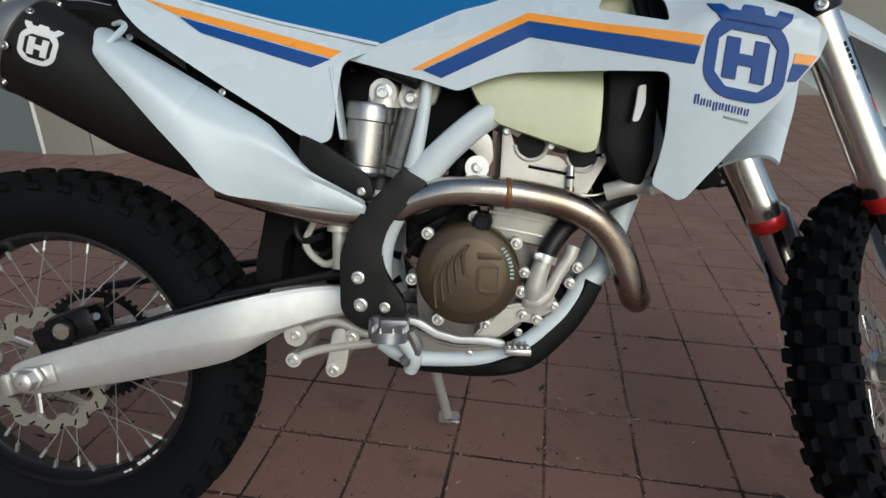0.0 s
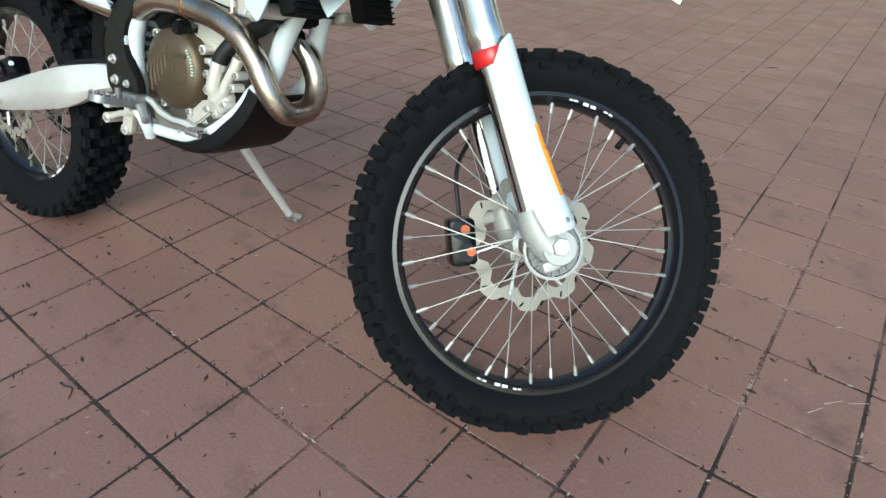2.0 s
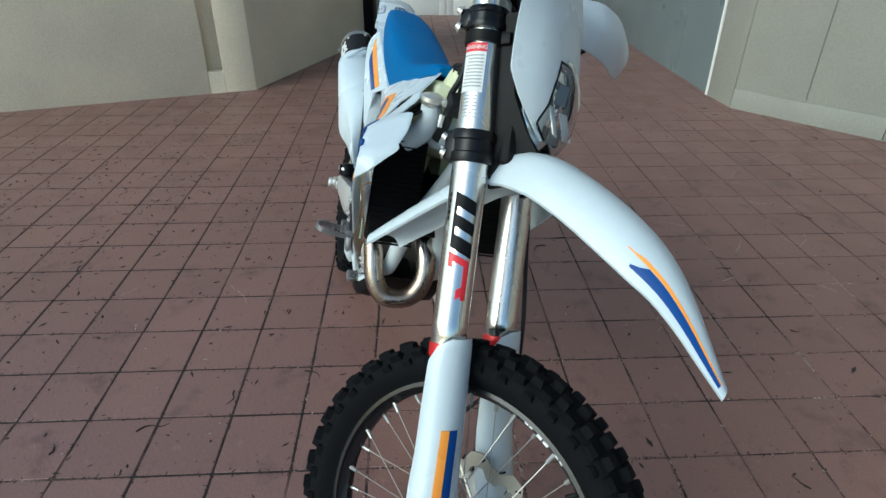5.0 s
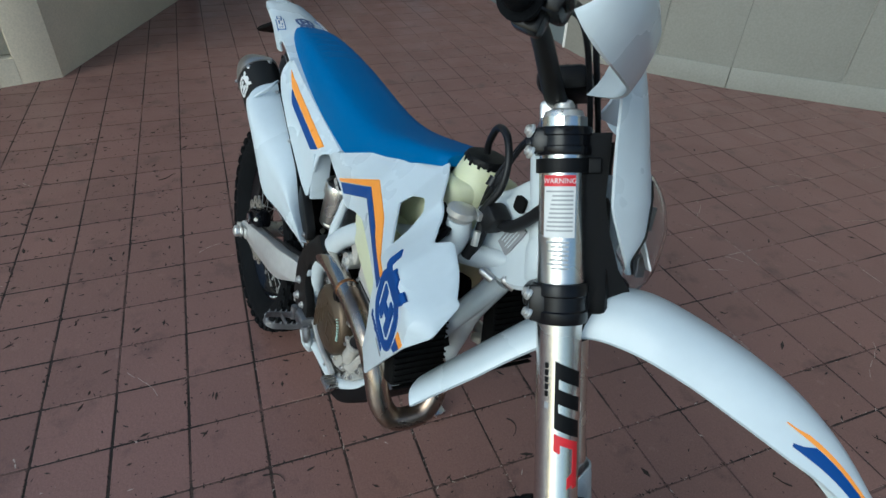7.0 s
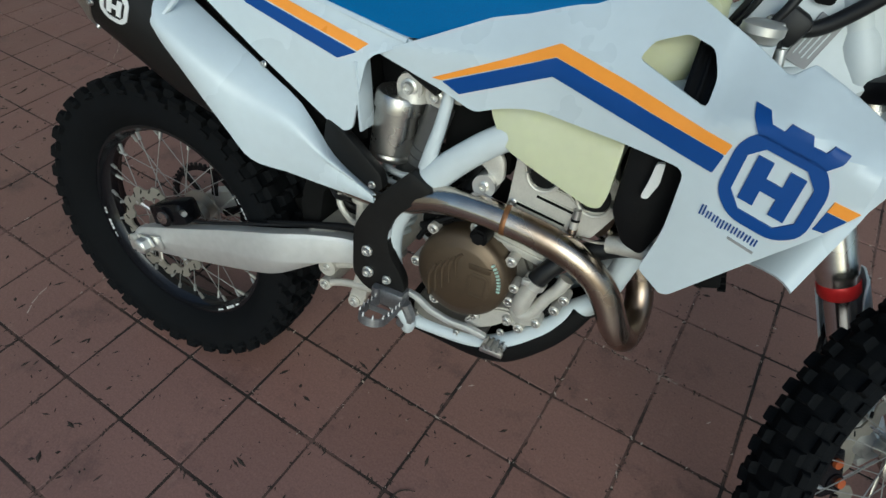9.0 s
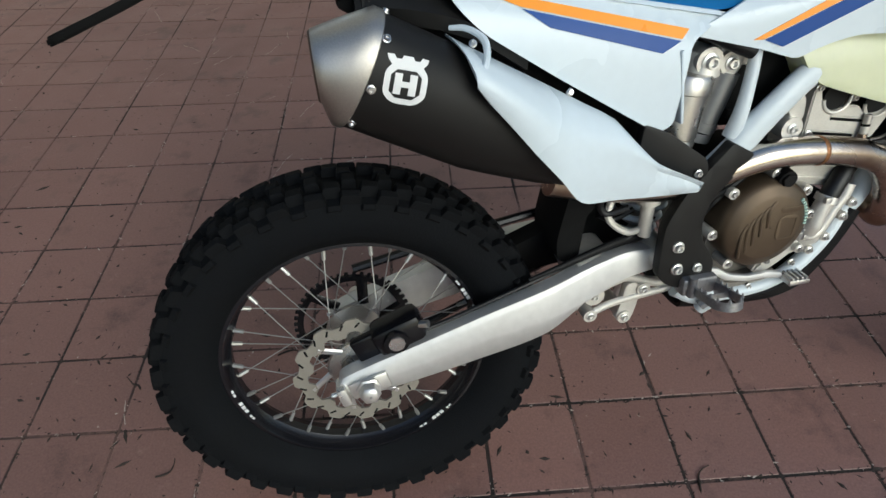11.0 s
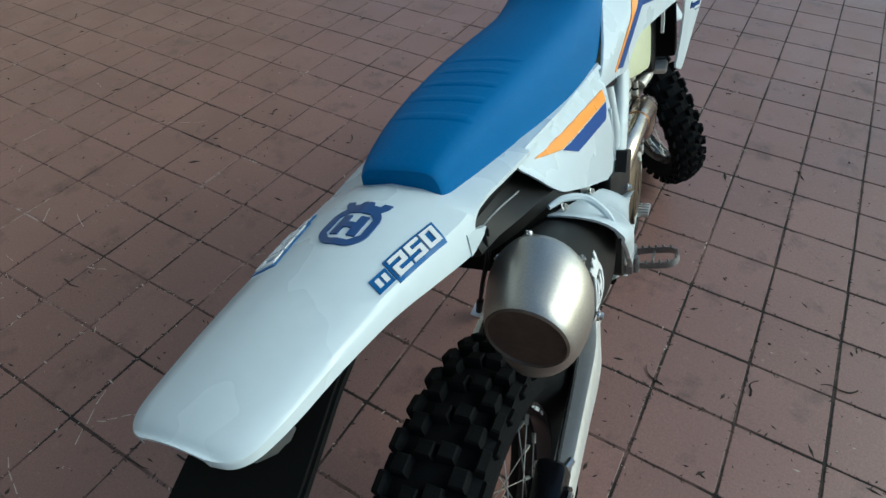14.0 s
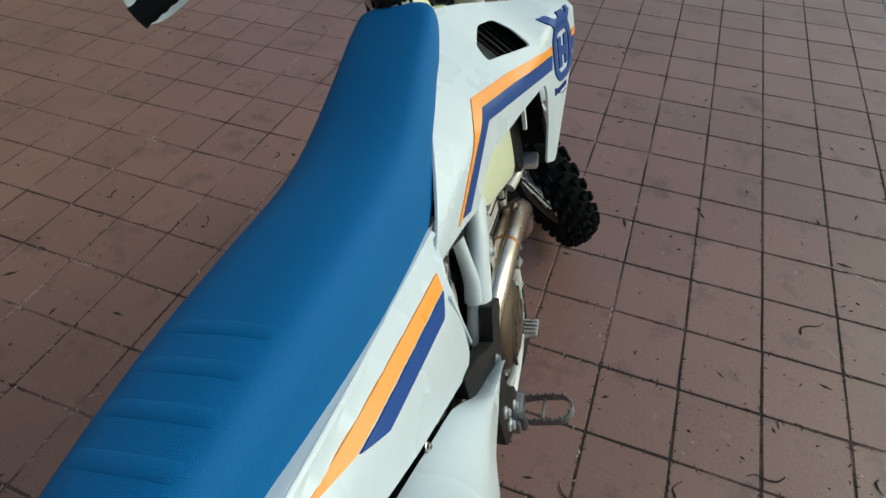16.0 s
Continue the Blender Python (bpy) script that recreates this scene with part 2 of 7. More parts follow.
def clear_plastic():
    m = bpy.data.materials.new("clear_lens_plastic")
    m.use_nodes = True
    b = m.node_tree.nodes["Principled BSDF"]
    b.inputs["Base Color"].default_value = (0.90, 0.93, 0.95, 1)
    b.inputs["Roughness"].default_value = 0.07
    b.inputs["Transmission Weight"].default_value = 1.0
    b.inputs["IOR"].default_value = 1.22
    return m


LENS = clear_plastic()


# ---- mesh helpers ----
def finish(name, bm, mat, sharp=38):
    """A mesh from a bmesh, shaded smooth but for edges sharper than the given angle."""
    me = bpy.data.meshes.new(name)
    bm.normal_update()
    for f in bm.faces:
        f.smooth = True
    limit = radians(sharp)
    for e in bm.edges:
        if len(e.link_faces) == 2 and e.calc_face_angle(0) > limit:
            e.smooth = False
    bm.to_mesh(me)
    bm.free()
    me.materials.append(mat)
    return me


def part(name, bm, mat, parent, label="", m=None, sharp=38):
    """Links a bmesh as one mesh object under a thing or a part."""
    ob = new(name, finish(name, bm, mat, sharp))
    ob.parent = parent
    if m is not None:
        ob.matrix_basis = m
    return tagged(ob, label)


def mesh_part(name, me, parent, label="", m=None):
    """Another object on a mesh that exists already."""
    ob = new(name, me)
    ob.parent = parent
    if m is not None:
        ob.matrix_basis = m
    return tagged(ob, label)


def spline(pts, n=8):
    """Points along a Catmull-Rom curve through pts."""
    p = [Vector(q) for q in pts]
    p = [p[0] * 2 - p[1]] + p + [p[-1] * 2 - p[-2]]
    out = []
    for i in range(1, len(p) - 2):
        a, b, c, d = p[i - 1], p[i], p[i + 1], p[i + 2]
        for k in range(n):
            t = k / n
            out.append(0.5 * (2 * b + (c - a) * t + (2 * a - 5 * b + 4 * c - d) * t * t + (3 * b - a - 3 * c + d) * t ** 3))
    out.append(p[-2])
    return out


def rings(bm, loops, closed=True, caps=True):
    """Skins a row of vertex loops of one length."""
    rows = [[bm.verts.new(v) for v in loop] for loop in loops]
    n = len(rows[0])
    for a, b in zip(rows, rows[1:]):
        for i in range(n if closed else n - 1):
            j = (i + 1) % n
            bm.faces.new((a[i], a[j], b[j], b[i]))
    if caps:
        bm.faces.new(rows[0][::-1])
        bm.faces.new(rows[-1])
    return rows


def tube(bm, pts, r, seg=12, n=8, curved=True, caps=True, flat=1.0):
    """A round bar along pts; r is one radius or one for each point; flat squeezes it across."""
    path = spline(pts, n) if curved and len(pts) > 2 else [Vector(p) for p in pts]
    rs = r if isinstance(r, (list, tuple)) else [r] * len(pts)
    if len(path) != len(rs):
        rs = list(np.interp(np.linspace(0, len(rs) - 1, len(path)), range(len(rs)), rs))
    loops, up = [], None
    for i, p in enumerate(path):
        d = (path[min(i + 1, len(path) - 1)] - path[max(i - 1, 0)]).normalized()
        if up is None:
            up = d.orthogonal().normalized() if abs(d.y) > 0.9 else d.cross(Vector((0, 1, 0))).normalized()
        up = (up - d * up.dot(d)).normalized()
        side = d.cross(up)
        loops.append([p + up * (math.cos(a) * rs[i]) + side * (math.sin(a) * rs[i] * flat) for a in np.linspace(0, 2 * math.pi, seg, endpoint=False)])
    rings(bm, loops, True, caps)
    return bm


def cyl(bm, a, b, r, r2=None, seg=20):
    return tube(bm, [a, b], [r, r if r2 is None else r2], seg, curved=False)


def lathe(bm, profile, m=None, seg=48, close=True):
    """Turns (radius, along y) pairs about the y axis; close joins the last pair to the first."""
    m = m or Matrix.Identity(4)
    prof = list(profile) + ([profile[0]] if close else [])
    loops = [[m @ Vector((math.cos(a) * r, y, math.sin(a) * r)) for r, y in prof[:-1]] if close else
             [m @ Vector((math.cos(a) * r, y, math.sin(a) * r)) for r, y in prof] for a in np.linspace(0, 2 * math.pi, seg, endpoint=False)]
    rows = [[bm.verts.new(v) for v in lp] for lp in loops]
    k = len(rows[0])
    for i in range(seg):
        a, b = rows[i], rows[(i + 1) % seg]
        for j in range(k if close else k - 1):
            q = (j + 1) % k
            bm.faces.new((a[j], a[q], b[q], b[j]))
    return bm


def box(bm, c, size, bevel=0.003, rot=None, seg=2):
    """A block with rounded edges; rot is a matrix about its centre."""
    m = Matrix.Translation(c) @ (rot.to_4x4() if rot is not None else Matrix.Identity(4)) @ Matrix.Diagonal((*size, 1))
    out = bmesh.ops.create_cube(bm, size=1, matrix=m)
    if bevel:
        es = list({e for v in out["verts"] for e in v.link_edges})
        bmesh.ops.bevel(bm, geom=es, offset=bevel, segments=seg, profile=0.5, affect="EDGES")
    return bm


def rounded(pts, r=0.01, n=4):
    """A polygon with its corners rounded; a point may carry its own radius as a third number."""
    out, k = [], len(pts)
    for i in range(k):
        p = Vector(pts[i][:2])
        rr = pts[i][2] if len(pts[i]) > 2 else r
        a, b = Vector(pts[i - 1][:2]), Vector(pts[(i + 1) % k][:2])
        da, db = a - p, b - p
        q = min(rr, da.length * 0.45, db.length * 0.45)
        if q < 1e-4:
            out.append(p)
            continue
        s, e = p + da.normalized() * q, p + db.normalized() * q
        for j in range(n + 1):
            t = j / n
            out.append(s * (1 - t) ** 2 + p * 2 * t * (1 - t) + e * t * t)
    return out


def panel(bm, outline, depth, thick, step=0.03, bevel=0.0015, holes=()):
    """A moulded sheet: its outline lies in x and z, depth(x, z) gives y of its outer face, and it is thick towards the bike's middle."""
    sheet = bmesh.new()
    vs = [sheet.verts.new((p[0], 0, p[1])) for p in outline]
    sheet.faces.new(vs)
    xs = [p[0] for p in outline]
    zs = [p[1] for p in outline]
    for lo, hi, ax in ((min(xs), max(xs), 0), (min(zs), max(zs), 2)):
        k = max(1, int((hi - lo) / step))
        for i in range(1, k):
            co = [0, 0, 0]
            co[ax] = lo + (hi - lo) * i / k + 1.3e-5
            no = [0, 0, 0]
            no[ax] = 1
            bmesh.ops.bisect_plane(sheet, geom=sheet.verts[:] + sheet.edges[:] + sheet.faces[:], dist=1e-6, plane_co=co, plane_no=no)
    for hole in holes:
        for i in range(len(hole)):
            a, b = Vector(hole[i]), Vector(hole[(i + 1) % len(hole)])
            d = b - a
            bmesh.ops.bisect_plane(sheet, geom=sheet.verts[:] + sheet.edges[:] + sheet.faces[:], dist=1e-6, plane_co=(a.x, 0, a.y), plane_no=(d.y, 0, -d.x))
        gone = []
        for f in sheet.faces:
            c = f.calc_center_median()
            inside = False
            for i in range(len(hole)):
                (x1, z1), (x2, z2) = hole[i][:2], hole[(i + 1) % len(hole)][:2]
                if (z1 > c.z) != (z2 > c.z) and c.x < (x2 - x1) * (c.z - z1) / (z2 - z1) + x1:
                    inside = not inside
            if inside:
                gone.append(f)
        bmesh.ops.delete(sheet, geom=gone, context="FACES")
    for v in sheet.verts:
        v.co.y = depth(v.co.x, v.co.z)
    side = 1 if sum(v.co.y for v in sheet.verts) < 0 else -1
    ext = bmesh.ops.extrude_face_region(sheet, geom=sheet.faces[:])
    for v in [g for g in ext["geom"] if isinstance(g, bmesh.types.BMVert)]:
        v.co.y += side * thick
    bmesh.ops.recalc_face_normals(sheet, faces=sheet.faces[:])
    if bevel:
        es = [e for e in sheet.edges if len(e.link_faces) == 2 and e.calc_face_angle(0) > radians(55)]
        bmesh.ops.bevel(sheet, geom=es, offset=bevel, segments=2, profile=0.5, affect="EDGES", clamp_overlap=True)
    me = bpy.data.meshes.new("tmp")
    sheet.to_mesh(me)
    sheet.free()
    bm.from_mesh(me)
    bpy.data.meshes.remove(me)
    return bm


def mirrored(bm):
    """The same bmesh mirrored to the other side of the bike."""
    b2 = bm.copy()
    for v in b2.verts:
        v.co.y = -v.co.y
    bmesh.ops.reverse_faces(b2, faces=b2.faces[:])
    return b2


def stadium(cx, cz, w, h, n=8):
    """A rounded rectangle outline about a centre."""
    return rounded([(cx - w / 2, cz - h / 2), (cx + w / 2, cz - h / 2), (cx + w / 2, cz + h / 2), (cx - w / 2, cz + h / 2)], min(w, h) * 0.45, n)


def bolt_mesh(r=0.006, h=0.005, mat=None):
    """A flanged hexagon bolt head along -y, with a recessed socket."""
    bm = bmesh.new()
    lathe(bm, [(0.0001, -h * 0.4), (r * 0.42, -h * 0.4), (r * 0.5, -h), (r * 0.72, -h), (r * 0.8, -h * 0.75), (r * 0.82, -h * 0.3), (r * 1.15, -h * 0.15), (r * 1.2, 0.002)], seg=12, close=False)
    return finish("bolt", bm, mat, 30)


BOLT = bolt_mesh(0.0065, 0.006, STEEL)
BIG_BOLT = bolt_mesh(0.011, 0.009, SILVER)


def bolt(parent, at, toward=(0, -1, 0), me=None, scale=1.0, m=None, label=""):
    """A bolt head whose outer face looks toward the given way."""
    q = Vector(toward).to_track_quat("-Y", "Z").to_matrix().to_4x4()
    base = Matrix.Translation(at) @ q @ Matrix.Scale(0.85 * scale, 4)
    return mesh_part("bolt", me or BOLT, parent, label, base if m is None else m @ base)


def letters(body, size, depth, name="lettering"):
    """Lettering in the built-in font as a mesh in the x z plane, centred, facing -y."""
    cu = bpy.data.curves.new(name, "FONT")
    cu.body, cu.size, cu.extrude, cu.align_x, cu.align_y = body, size, depth, "CENTER", "CENTER"
    ob = bpy.data.objects.new(name, cu)
    scene.collection.objects.link(ob)
    me = bpy.data.meshes.new_from_object(ob.evaluated_get(bpy.context.evaluated_depsgraph_get()))
    bpy.data.objects.remove(ob)
    bpy.data.curves.remove(cu)
    bm = bmesh.new()
    bm.from_mesh(me)
    bpy.data.meshes.remove(me)
    bmesh.ops.rotate(bm, verts=bm.verts[:], matrix=Matrix.Rotation(radians(90), 3, "X"))
    return bm


# ---- the setting ----
def structure(name, bm, mat, label, category):
    ob = new(name, finish(name, bm, mat))
    return tagged(ob, label, category, kind="structure")


def wall_run(name, a, b, thick, height, mat, label, slots=(), z0=-0.02):
    """A wall whose face runs from a to b on the plan, thick away from the court (to the left of a towards b)."""
    a, b = Vector((*a, 0)), Vector((*b, 0))
    d = (b - a).normalized()
    out = Vector((-d.y, d.x, 0))
    length = (b - a).length
    bm = bmesh.new()
    cuts = [0.0]
    for s, w, dep, z in slots:
        cuts += [s, s + w]
    cuts.append(length)
    for i in range(len(cuts) - 1):
        s0, s1 = cuts[i], cuts[i + 1]
        recess = slots[(i - 1) // 2] if i % 2 == 1 else None
        spans = [(0.0, z0, height)] if recess is None else [(0.0, z0, recess[3]), (recess[2], recess[3], height)]
        for dep, lo, hi in spans:
            c = a + d * ((s0 + s1) / 2) + out * ((dep + thick) / 2)
            rot = Matrix.Rotation(math.atan2(d.y, d.x), 3, "Z")
            box(bm, (c.x, c.y, (lo + hi) / 2), (s1 - s0 + (0.0005 if recess else 0), thick - dep, hi - lo), 0 if recess else 0.006, rot)
    return structure(name, bm, mat, label, "wall")


ground_bm = bmesh.new()
bmesh.ops.create_grid(ground_bm, x_segments=40, y_segments=40, size=60, matrix=Matrix.Translation((0, 0, -0.0018)))
ground = structure("ground", ground_bm, GROUT, "dirty dark mortar bed with pale mortar left between the clay tiles", "ground")

# cream plastered wall with a vertical recess near its corner, and its shaded return
# tops are unseen; kept at 2.3 m to let more sky reach the floor
wall_run("wall_1", (-3.03, -0.275), (-1.86, -3.80), -0.35, 2.3, CREAM, "cream painted concrete wall with scuffs and a vertical recess",
                      slots=((0.225, 0.11, -0.10, 0.16),))
wall_run("wall_2", (-4.9, 0.45), (-3.034, -0.281), -0.30, 2.3, CREAM, "shaded cream painted concrete return wall with scuffs", ())
# grey panel side of the passage
# most of the 10.5 m is unseen height, added to shade this side
passage = wall_run("wall_3", (-2.85, 3.25), (-6.55, 3.25), -0.25, 10.5, DOOR_STEEL, "smooth blue-grey metal panel along the passage")
reveal = wall_run("wall_4", (-2.50, 3.26), (-2.84, 3.235), -0.4, 10.5, GREY_WALL, "grey painted reveal beside the panel", ())
# grey wall in straight lengths round the court
# the 10.5 m height and the length from (8.0, 8.6) are unseen, added for shade
grey_line = [(8.0, 8.6), (3.2, 7.75), (1.22, 7.0), (-0.2, 6.0), (-0.92, 4.95), (-1.78, 3.91), (-2.49, 3.262)]
for k, (a, b) in enumerate(zip(grey_line, grey_line[1:])):
    length = (Vector(b) - Vector(a)).length
    wall_run("wall_%d" % (5 + k), a, b, -0.35, 10.5, GREY_WALL, "pale grey painted concrete wall with vertical joints", slots=((length * 0.5, 0.014, -0.012, 0.16),))
    dq = (Vector(b) - Vector(a)).normalized()
    plinth_bm = bmesh.new()
    mid = (Vector(a) + Vector(b)) / 2 + Vector((-dq.y, dq.x)) * 0.006
    box(plinth_bm, (mid.x, mid.y, 0.065), (length - 0.004, 0.012, 0.15), 0.004, Matrix.Rotation(math.atan2(dq.y, dq.x), 3, "Z"))
    structure("baseboard", plinth_bm, GREY_WALL, "pale painted plinth band along the grey wall", "plinth")
edge_bm = bmesh.new()
tube(edge_bm, [(-2.83, 3.235, 0), (-2.835, 3.225, 0.8), (-2.85, 3.22, 1.6), (-2.85, 3.22, 3.2)], 0.012, 8)
structure("trim", edge_bm, WHITE_FRAME, "white edging strip at the end of the metal panel", "trim")
jamb_bm = bmesh.new()
box(jamb_bm, (-4.97, 0.51, 1.6), (0.10, 0.12, 3.24), 0.004, Matrix.Rotation(radians(-21), 3, "Z"))
structure("jamb", jamb_bm, BLACK_PLASTIC, "dark brown metal post at the end of the wall", "post")


def glazed_door(name, y0, y1, x=-6.6):
    """A white framed glazed entrance leaf: frame, rails and a pane."""
    bm = bmesh.new()
    box(bm, (x, y0 + 0.045, 1.05), (0.06, 0.09, 2.1), 0.004)
    box(bm, (x, y1 - 0.045, 1.05), (0.06, 0.09, 2.1), 0.004)
    box(bm, (x, (y0 + y1) / 2, 0.13), (0.056, y1 - y0 - 0.181, 0.26), 0.004)
    box(bm, (x, (y0 + y1) / 2, 2.04), (0.056, y1 - y0 - 0.181, 0.12), 0.004)
    d = structure(name, bm, WHITE_FRAME, "closed white framed glazed entrance door", "door")
    pb = bmesh.new()
    box(pb, (x, (y0 + y1) / 2, 1.12), (0.012, y1 - y0 - 0.182, 1.72), 0)
    part("pane", pb, GLOSS_BLACK, d, "dark reflecting glass pane")
    return d


for i, (y0, y1) in enumerate(((0.55, 1.40), (1.405, 2.30), (2.305, 3.20))):
    glazed_door("door_%d" % (i + 1), y0, y1)
# unseen band, carried up with the tall walls to block sky
over_bm = bmesh.new()
box(over_bm, (-6.61, 1.85, 3.8), (0.2, 3.4, 3.4), 0.004)
structure("lintel", over_bm, CREAM, "cream concrete band above the glazed doors", "lintel")
back_bm = bmesh.new()
box(back_bm, (-6.8, -1.2, 1.6), (0.3, 3.4, 3.2), 0.004)
structure("wall_11", back_bm, GREY_WALL, "plain grey wall behind the passage", "wall")


# ---- the motorcycle: x forward, y to its left, z up, before it leans on its stand ----
LEAN_LEFT, HEADING, STEERING = 13.4, 7.8, 41.0
BASE = Vector((-0.42467, 0.68204, 0.00598))
moto = new("motorcycle")
moto.matrix_world = Matrix.Translation(BASE) @ Matrix.Rotation(radians(HEADING), 4, "Z") @ Matrix.Rotation(radians(-LEAN_LEFT), 4, "X")
tagged(moto, "white enduro motorcycle with blue seat leaning on its side stand", "motorcycle")

RAKE = radians(27.3)
LEG_U, LEG_V = 0.025, 0.093
AXIS = Vector((-math.sin(RAKE), 0, math.cos(RAKE)))
AHEAD = Vector((math.cos(RAKE), 0, math.sin(RAKE)))
PIVOT = Vector((1.406, 0.018, 0.325))
STEER = Matrix.Translation(PIVOT) @ Matrix.Rotation(radians(STEERING), 4, AXIS) @ Matrix.Translation(-PIVOT)


def fv(u, v, w):
    """A place on the front end: u ahead of the steering axis, v to the left, w up along it."""
    return PIVOT + AHEAD * (u + 0.010) + Vector((0, v, 0)) + AXIS * (w - 0.015)


def front(name, bm, mat, label="", parent=None):
    return part(name, bm, mat, parent or moto, label, STEER if parent is None else None)


# ---- wheels ----
def tyre_profile(radius, width, bead, knob_h, square):
    rc = radius - knob_h
    hw = width / 2
    prof = [(bead, -hw * 0.50), (bead + 0.010, -hw * 0.66), (bead + (rc - bead) * 0.35, -hw * 0.93), (bead + (rc - bead) * 0.60, -hw * 0.97),
            (rc - hw * (0.30 - 0.14 * square), -hw * (0.86 + 0.06 * square)), (rc - hw * (0.12 - 0.06 * square), -hw * (0.62 + 0.08 * square)), (rc - 0.003 + 0.001 * square, -hw * 0.3), (rc, 0)]
    return prof + [(r, -y) for r, y in prof[-2::-1]]


def knob_mesh(prof, y, kw, kl, h):
    """One tread knob on the carcass at angle 0, leaning with the tread's curve."""
    tread = prof[3:-3]
    surface = lambda q: float(np.interp(q, [t[1] for t in tread], [t[0] for t in tread]))
    slope = (surface(y + 0.005) - surface(y - 0.005)) / 0.010
    tilt = math.atan(slope) * 0.9
    up = Vector((math.cos(tilt), -math.sin(tilt), 0))
    tang = Vector((0, 0, 1))
    across = tang.cross(up).normalized()
    c = Vector((surface(y), y, 0)) - up * 0.004
    bm = bmesh.new()
    rows_ = []
    for hh, k in ((0, 1.16), ((h + 0.004) * 0.88, 1.0), (h + 0.004, 0.84)):
        rows_.append([bm.verts.new(c + up * hh + tang * (kl * k * sx) + across * (kw * k * sy)) for sx, sy in ((-1, -1), (1, -1), (1, 1), (-1, 1))])
    for p, q in zip(rows_, rows_[1:]):
        for k in range(4):
            bm.faces.new((p[k], p[(k + 1) % 4], q[(k + 1) % 4], q[k]))
    bm.faces.new(rows_[-1])
    bmesh.ops.recalc_face_normals(bm, faces=bm.faces[:])
    return finish("knob", bm, RUBBER, 30)


def rim_mesh(bead, width, inner):
    bm = bmesh.new()
    h = width / 2
    lathe(bm, [(bead + 0.008, -h), (bead + 0.010, -h + 0.004), (bead - 0.004, -h + 0.008), (inner + 0.014, -h * 0.35), (inner + 0.013, h * 0.35), (bead - 0.004, h - 0.008),
               (bead + 0.010, h - 0.004), (bead + 0.008, h), (bead - 0.006, h + 0.001), (inner + 0.008, h * 0.55), (inner, h * 0.28), (inner, -h * 0.28),
               (inner + 0.008, -h * 0.55), (bead - 0.006, -h - 0.001)], seg=72)
    return bm


def spoke_mesh(hub_r, hub_y, rim_r, swing):
    """One spoke with its nipple, from the hub flange to the rim at angle 0."""
    bm = bmesh.new()
    a = Vector((hub_r * math.cos(swing), hub_y, hub_r * math.sin(swing)))
    b = Vector((rim_r, 0.006 if hub_y > 0 else -0.006, 0))
    d = (b - a).normalized()
    cyl(bm, a, b - d * 0.016, 0.00105, seg=6)
    cyl(bm, b - d * 0.020, b + d * 0.004, 0.0034, 0.0040, seg=8)
    cyl(bm, a - Vector((0, 0.004, 0)), a + Vector((0, 0.004, 0)), 0.004, seg=8)
    return finish("spoke", bm, SPOKE)


def wave_disc(r, inner, y, thick, lobes, depth, holes=10):
    """A wave-edged brake disc with slots and carrier arms."""
    bm = bmesh.new()
    seg = lobes * 12
    ring = []
    for i in range(seg):
        a = 2 * math.pi * i / seg
        w = math.cos(a * lobes)
        ro = r - depth * (0.5 - 0.5 * max(-1, min(1, w * 1.8)))
        ri = ro - (r - inner)
        ring.append((a, ro, ri))
    for i in range(seg):
        (a0, o0, i0), (a1, o1, i1) = ring[i], ring[(i + 1) % seg]
        q = [(a0, i0), (a0, o0), (a1, o1), (a1, i1)]
        lo = [bm.verts.new((rr * math.cos(a), y - thick / 2, rr * math.sin(a))) for a, rr in q]
        hi = [bm.verts.new((rr * math.cos(a), y + thick / 2, rr * math.sin(a))) for a, rr in q]
        bm.faces.new(lo)
        bm.faces.new(hi[::-1])
        bm.faces.new((lo[1], hi[1], hi[2], lo[2]))
        bm.faces.new((lo[0], lo[3], hi[3], hi[0]))
    bmesh.ops.remove_doubles(bm, verts=bm.verts[:], dist=1e-5)
    bmesh.ops.recalc_face_normals(bm, faces=bm.faces[:])
    return bm


def slots_on(parent, r, y, thick, count, size=0.026):
    """Near-black bars across the brake track, standing for the shade in its slots."""
    bm = bmesh.new()
    box(bm, (r, y, 0), (size, thick + 0.0012, 0.0034), 0.0004, None, 1)
    bmesh.ops.rotate(bm, cent=(r, y, 0), verts=bm.verts[:], matrix=Matrix.Rotation(radians(40), 3, "Y"))
    me = finish("disc_slot", bm, DARK)
    for i in range(count):
        mesh_part("disc_slot", me, parent, "", Matrix.Rotation(2 * math.pi * (i + 0.3) / count, 4, "Y"))


def carrier_arms(parent, a_r, a_y, b_r, b_y, sweep, rad, count=6):
    bm = bmesh.new()
    tube(bm, [(a_r, a_y, 0), (b_r * math.cos(sweep), b_y, b_r * math.sin(sweep))], rad, 6, curved=False, flat=0.5)
    me = finish("carrier_arm", bm, STEEL)
    for i in range(count):
        mesh_part("carrier_arm", me, parent, "", Matrix.Rotation(2 * math.pi * i / count, 4, "Y"))


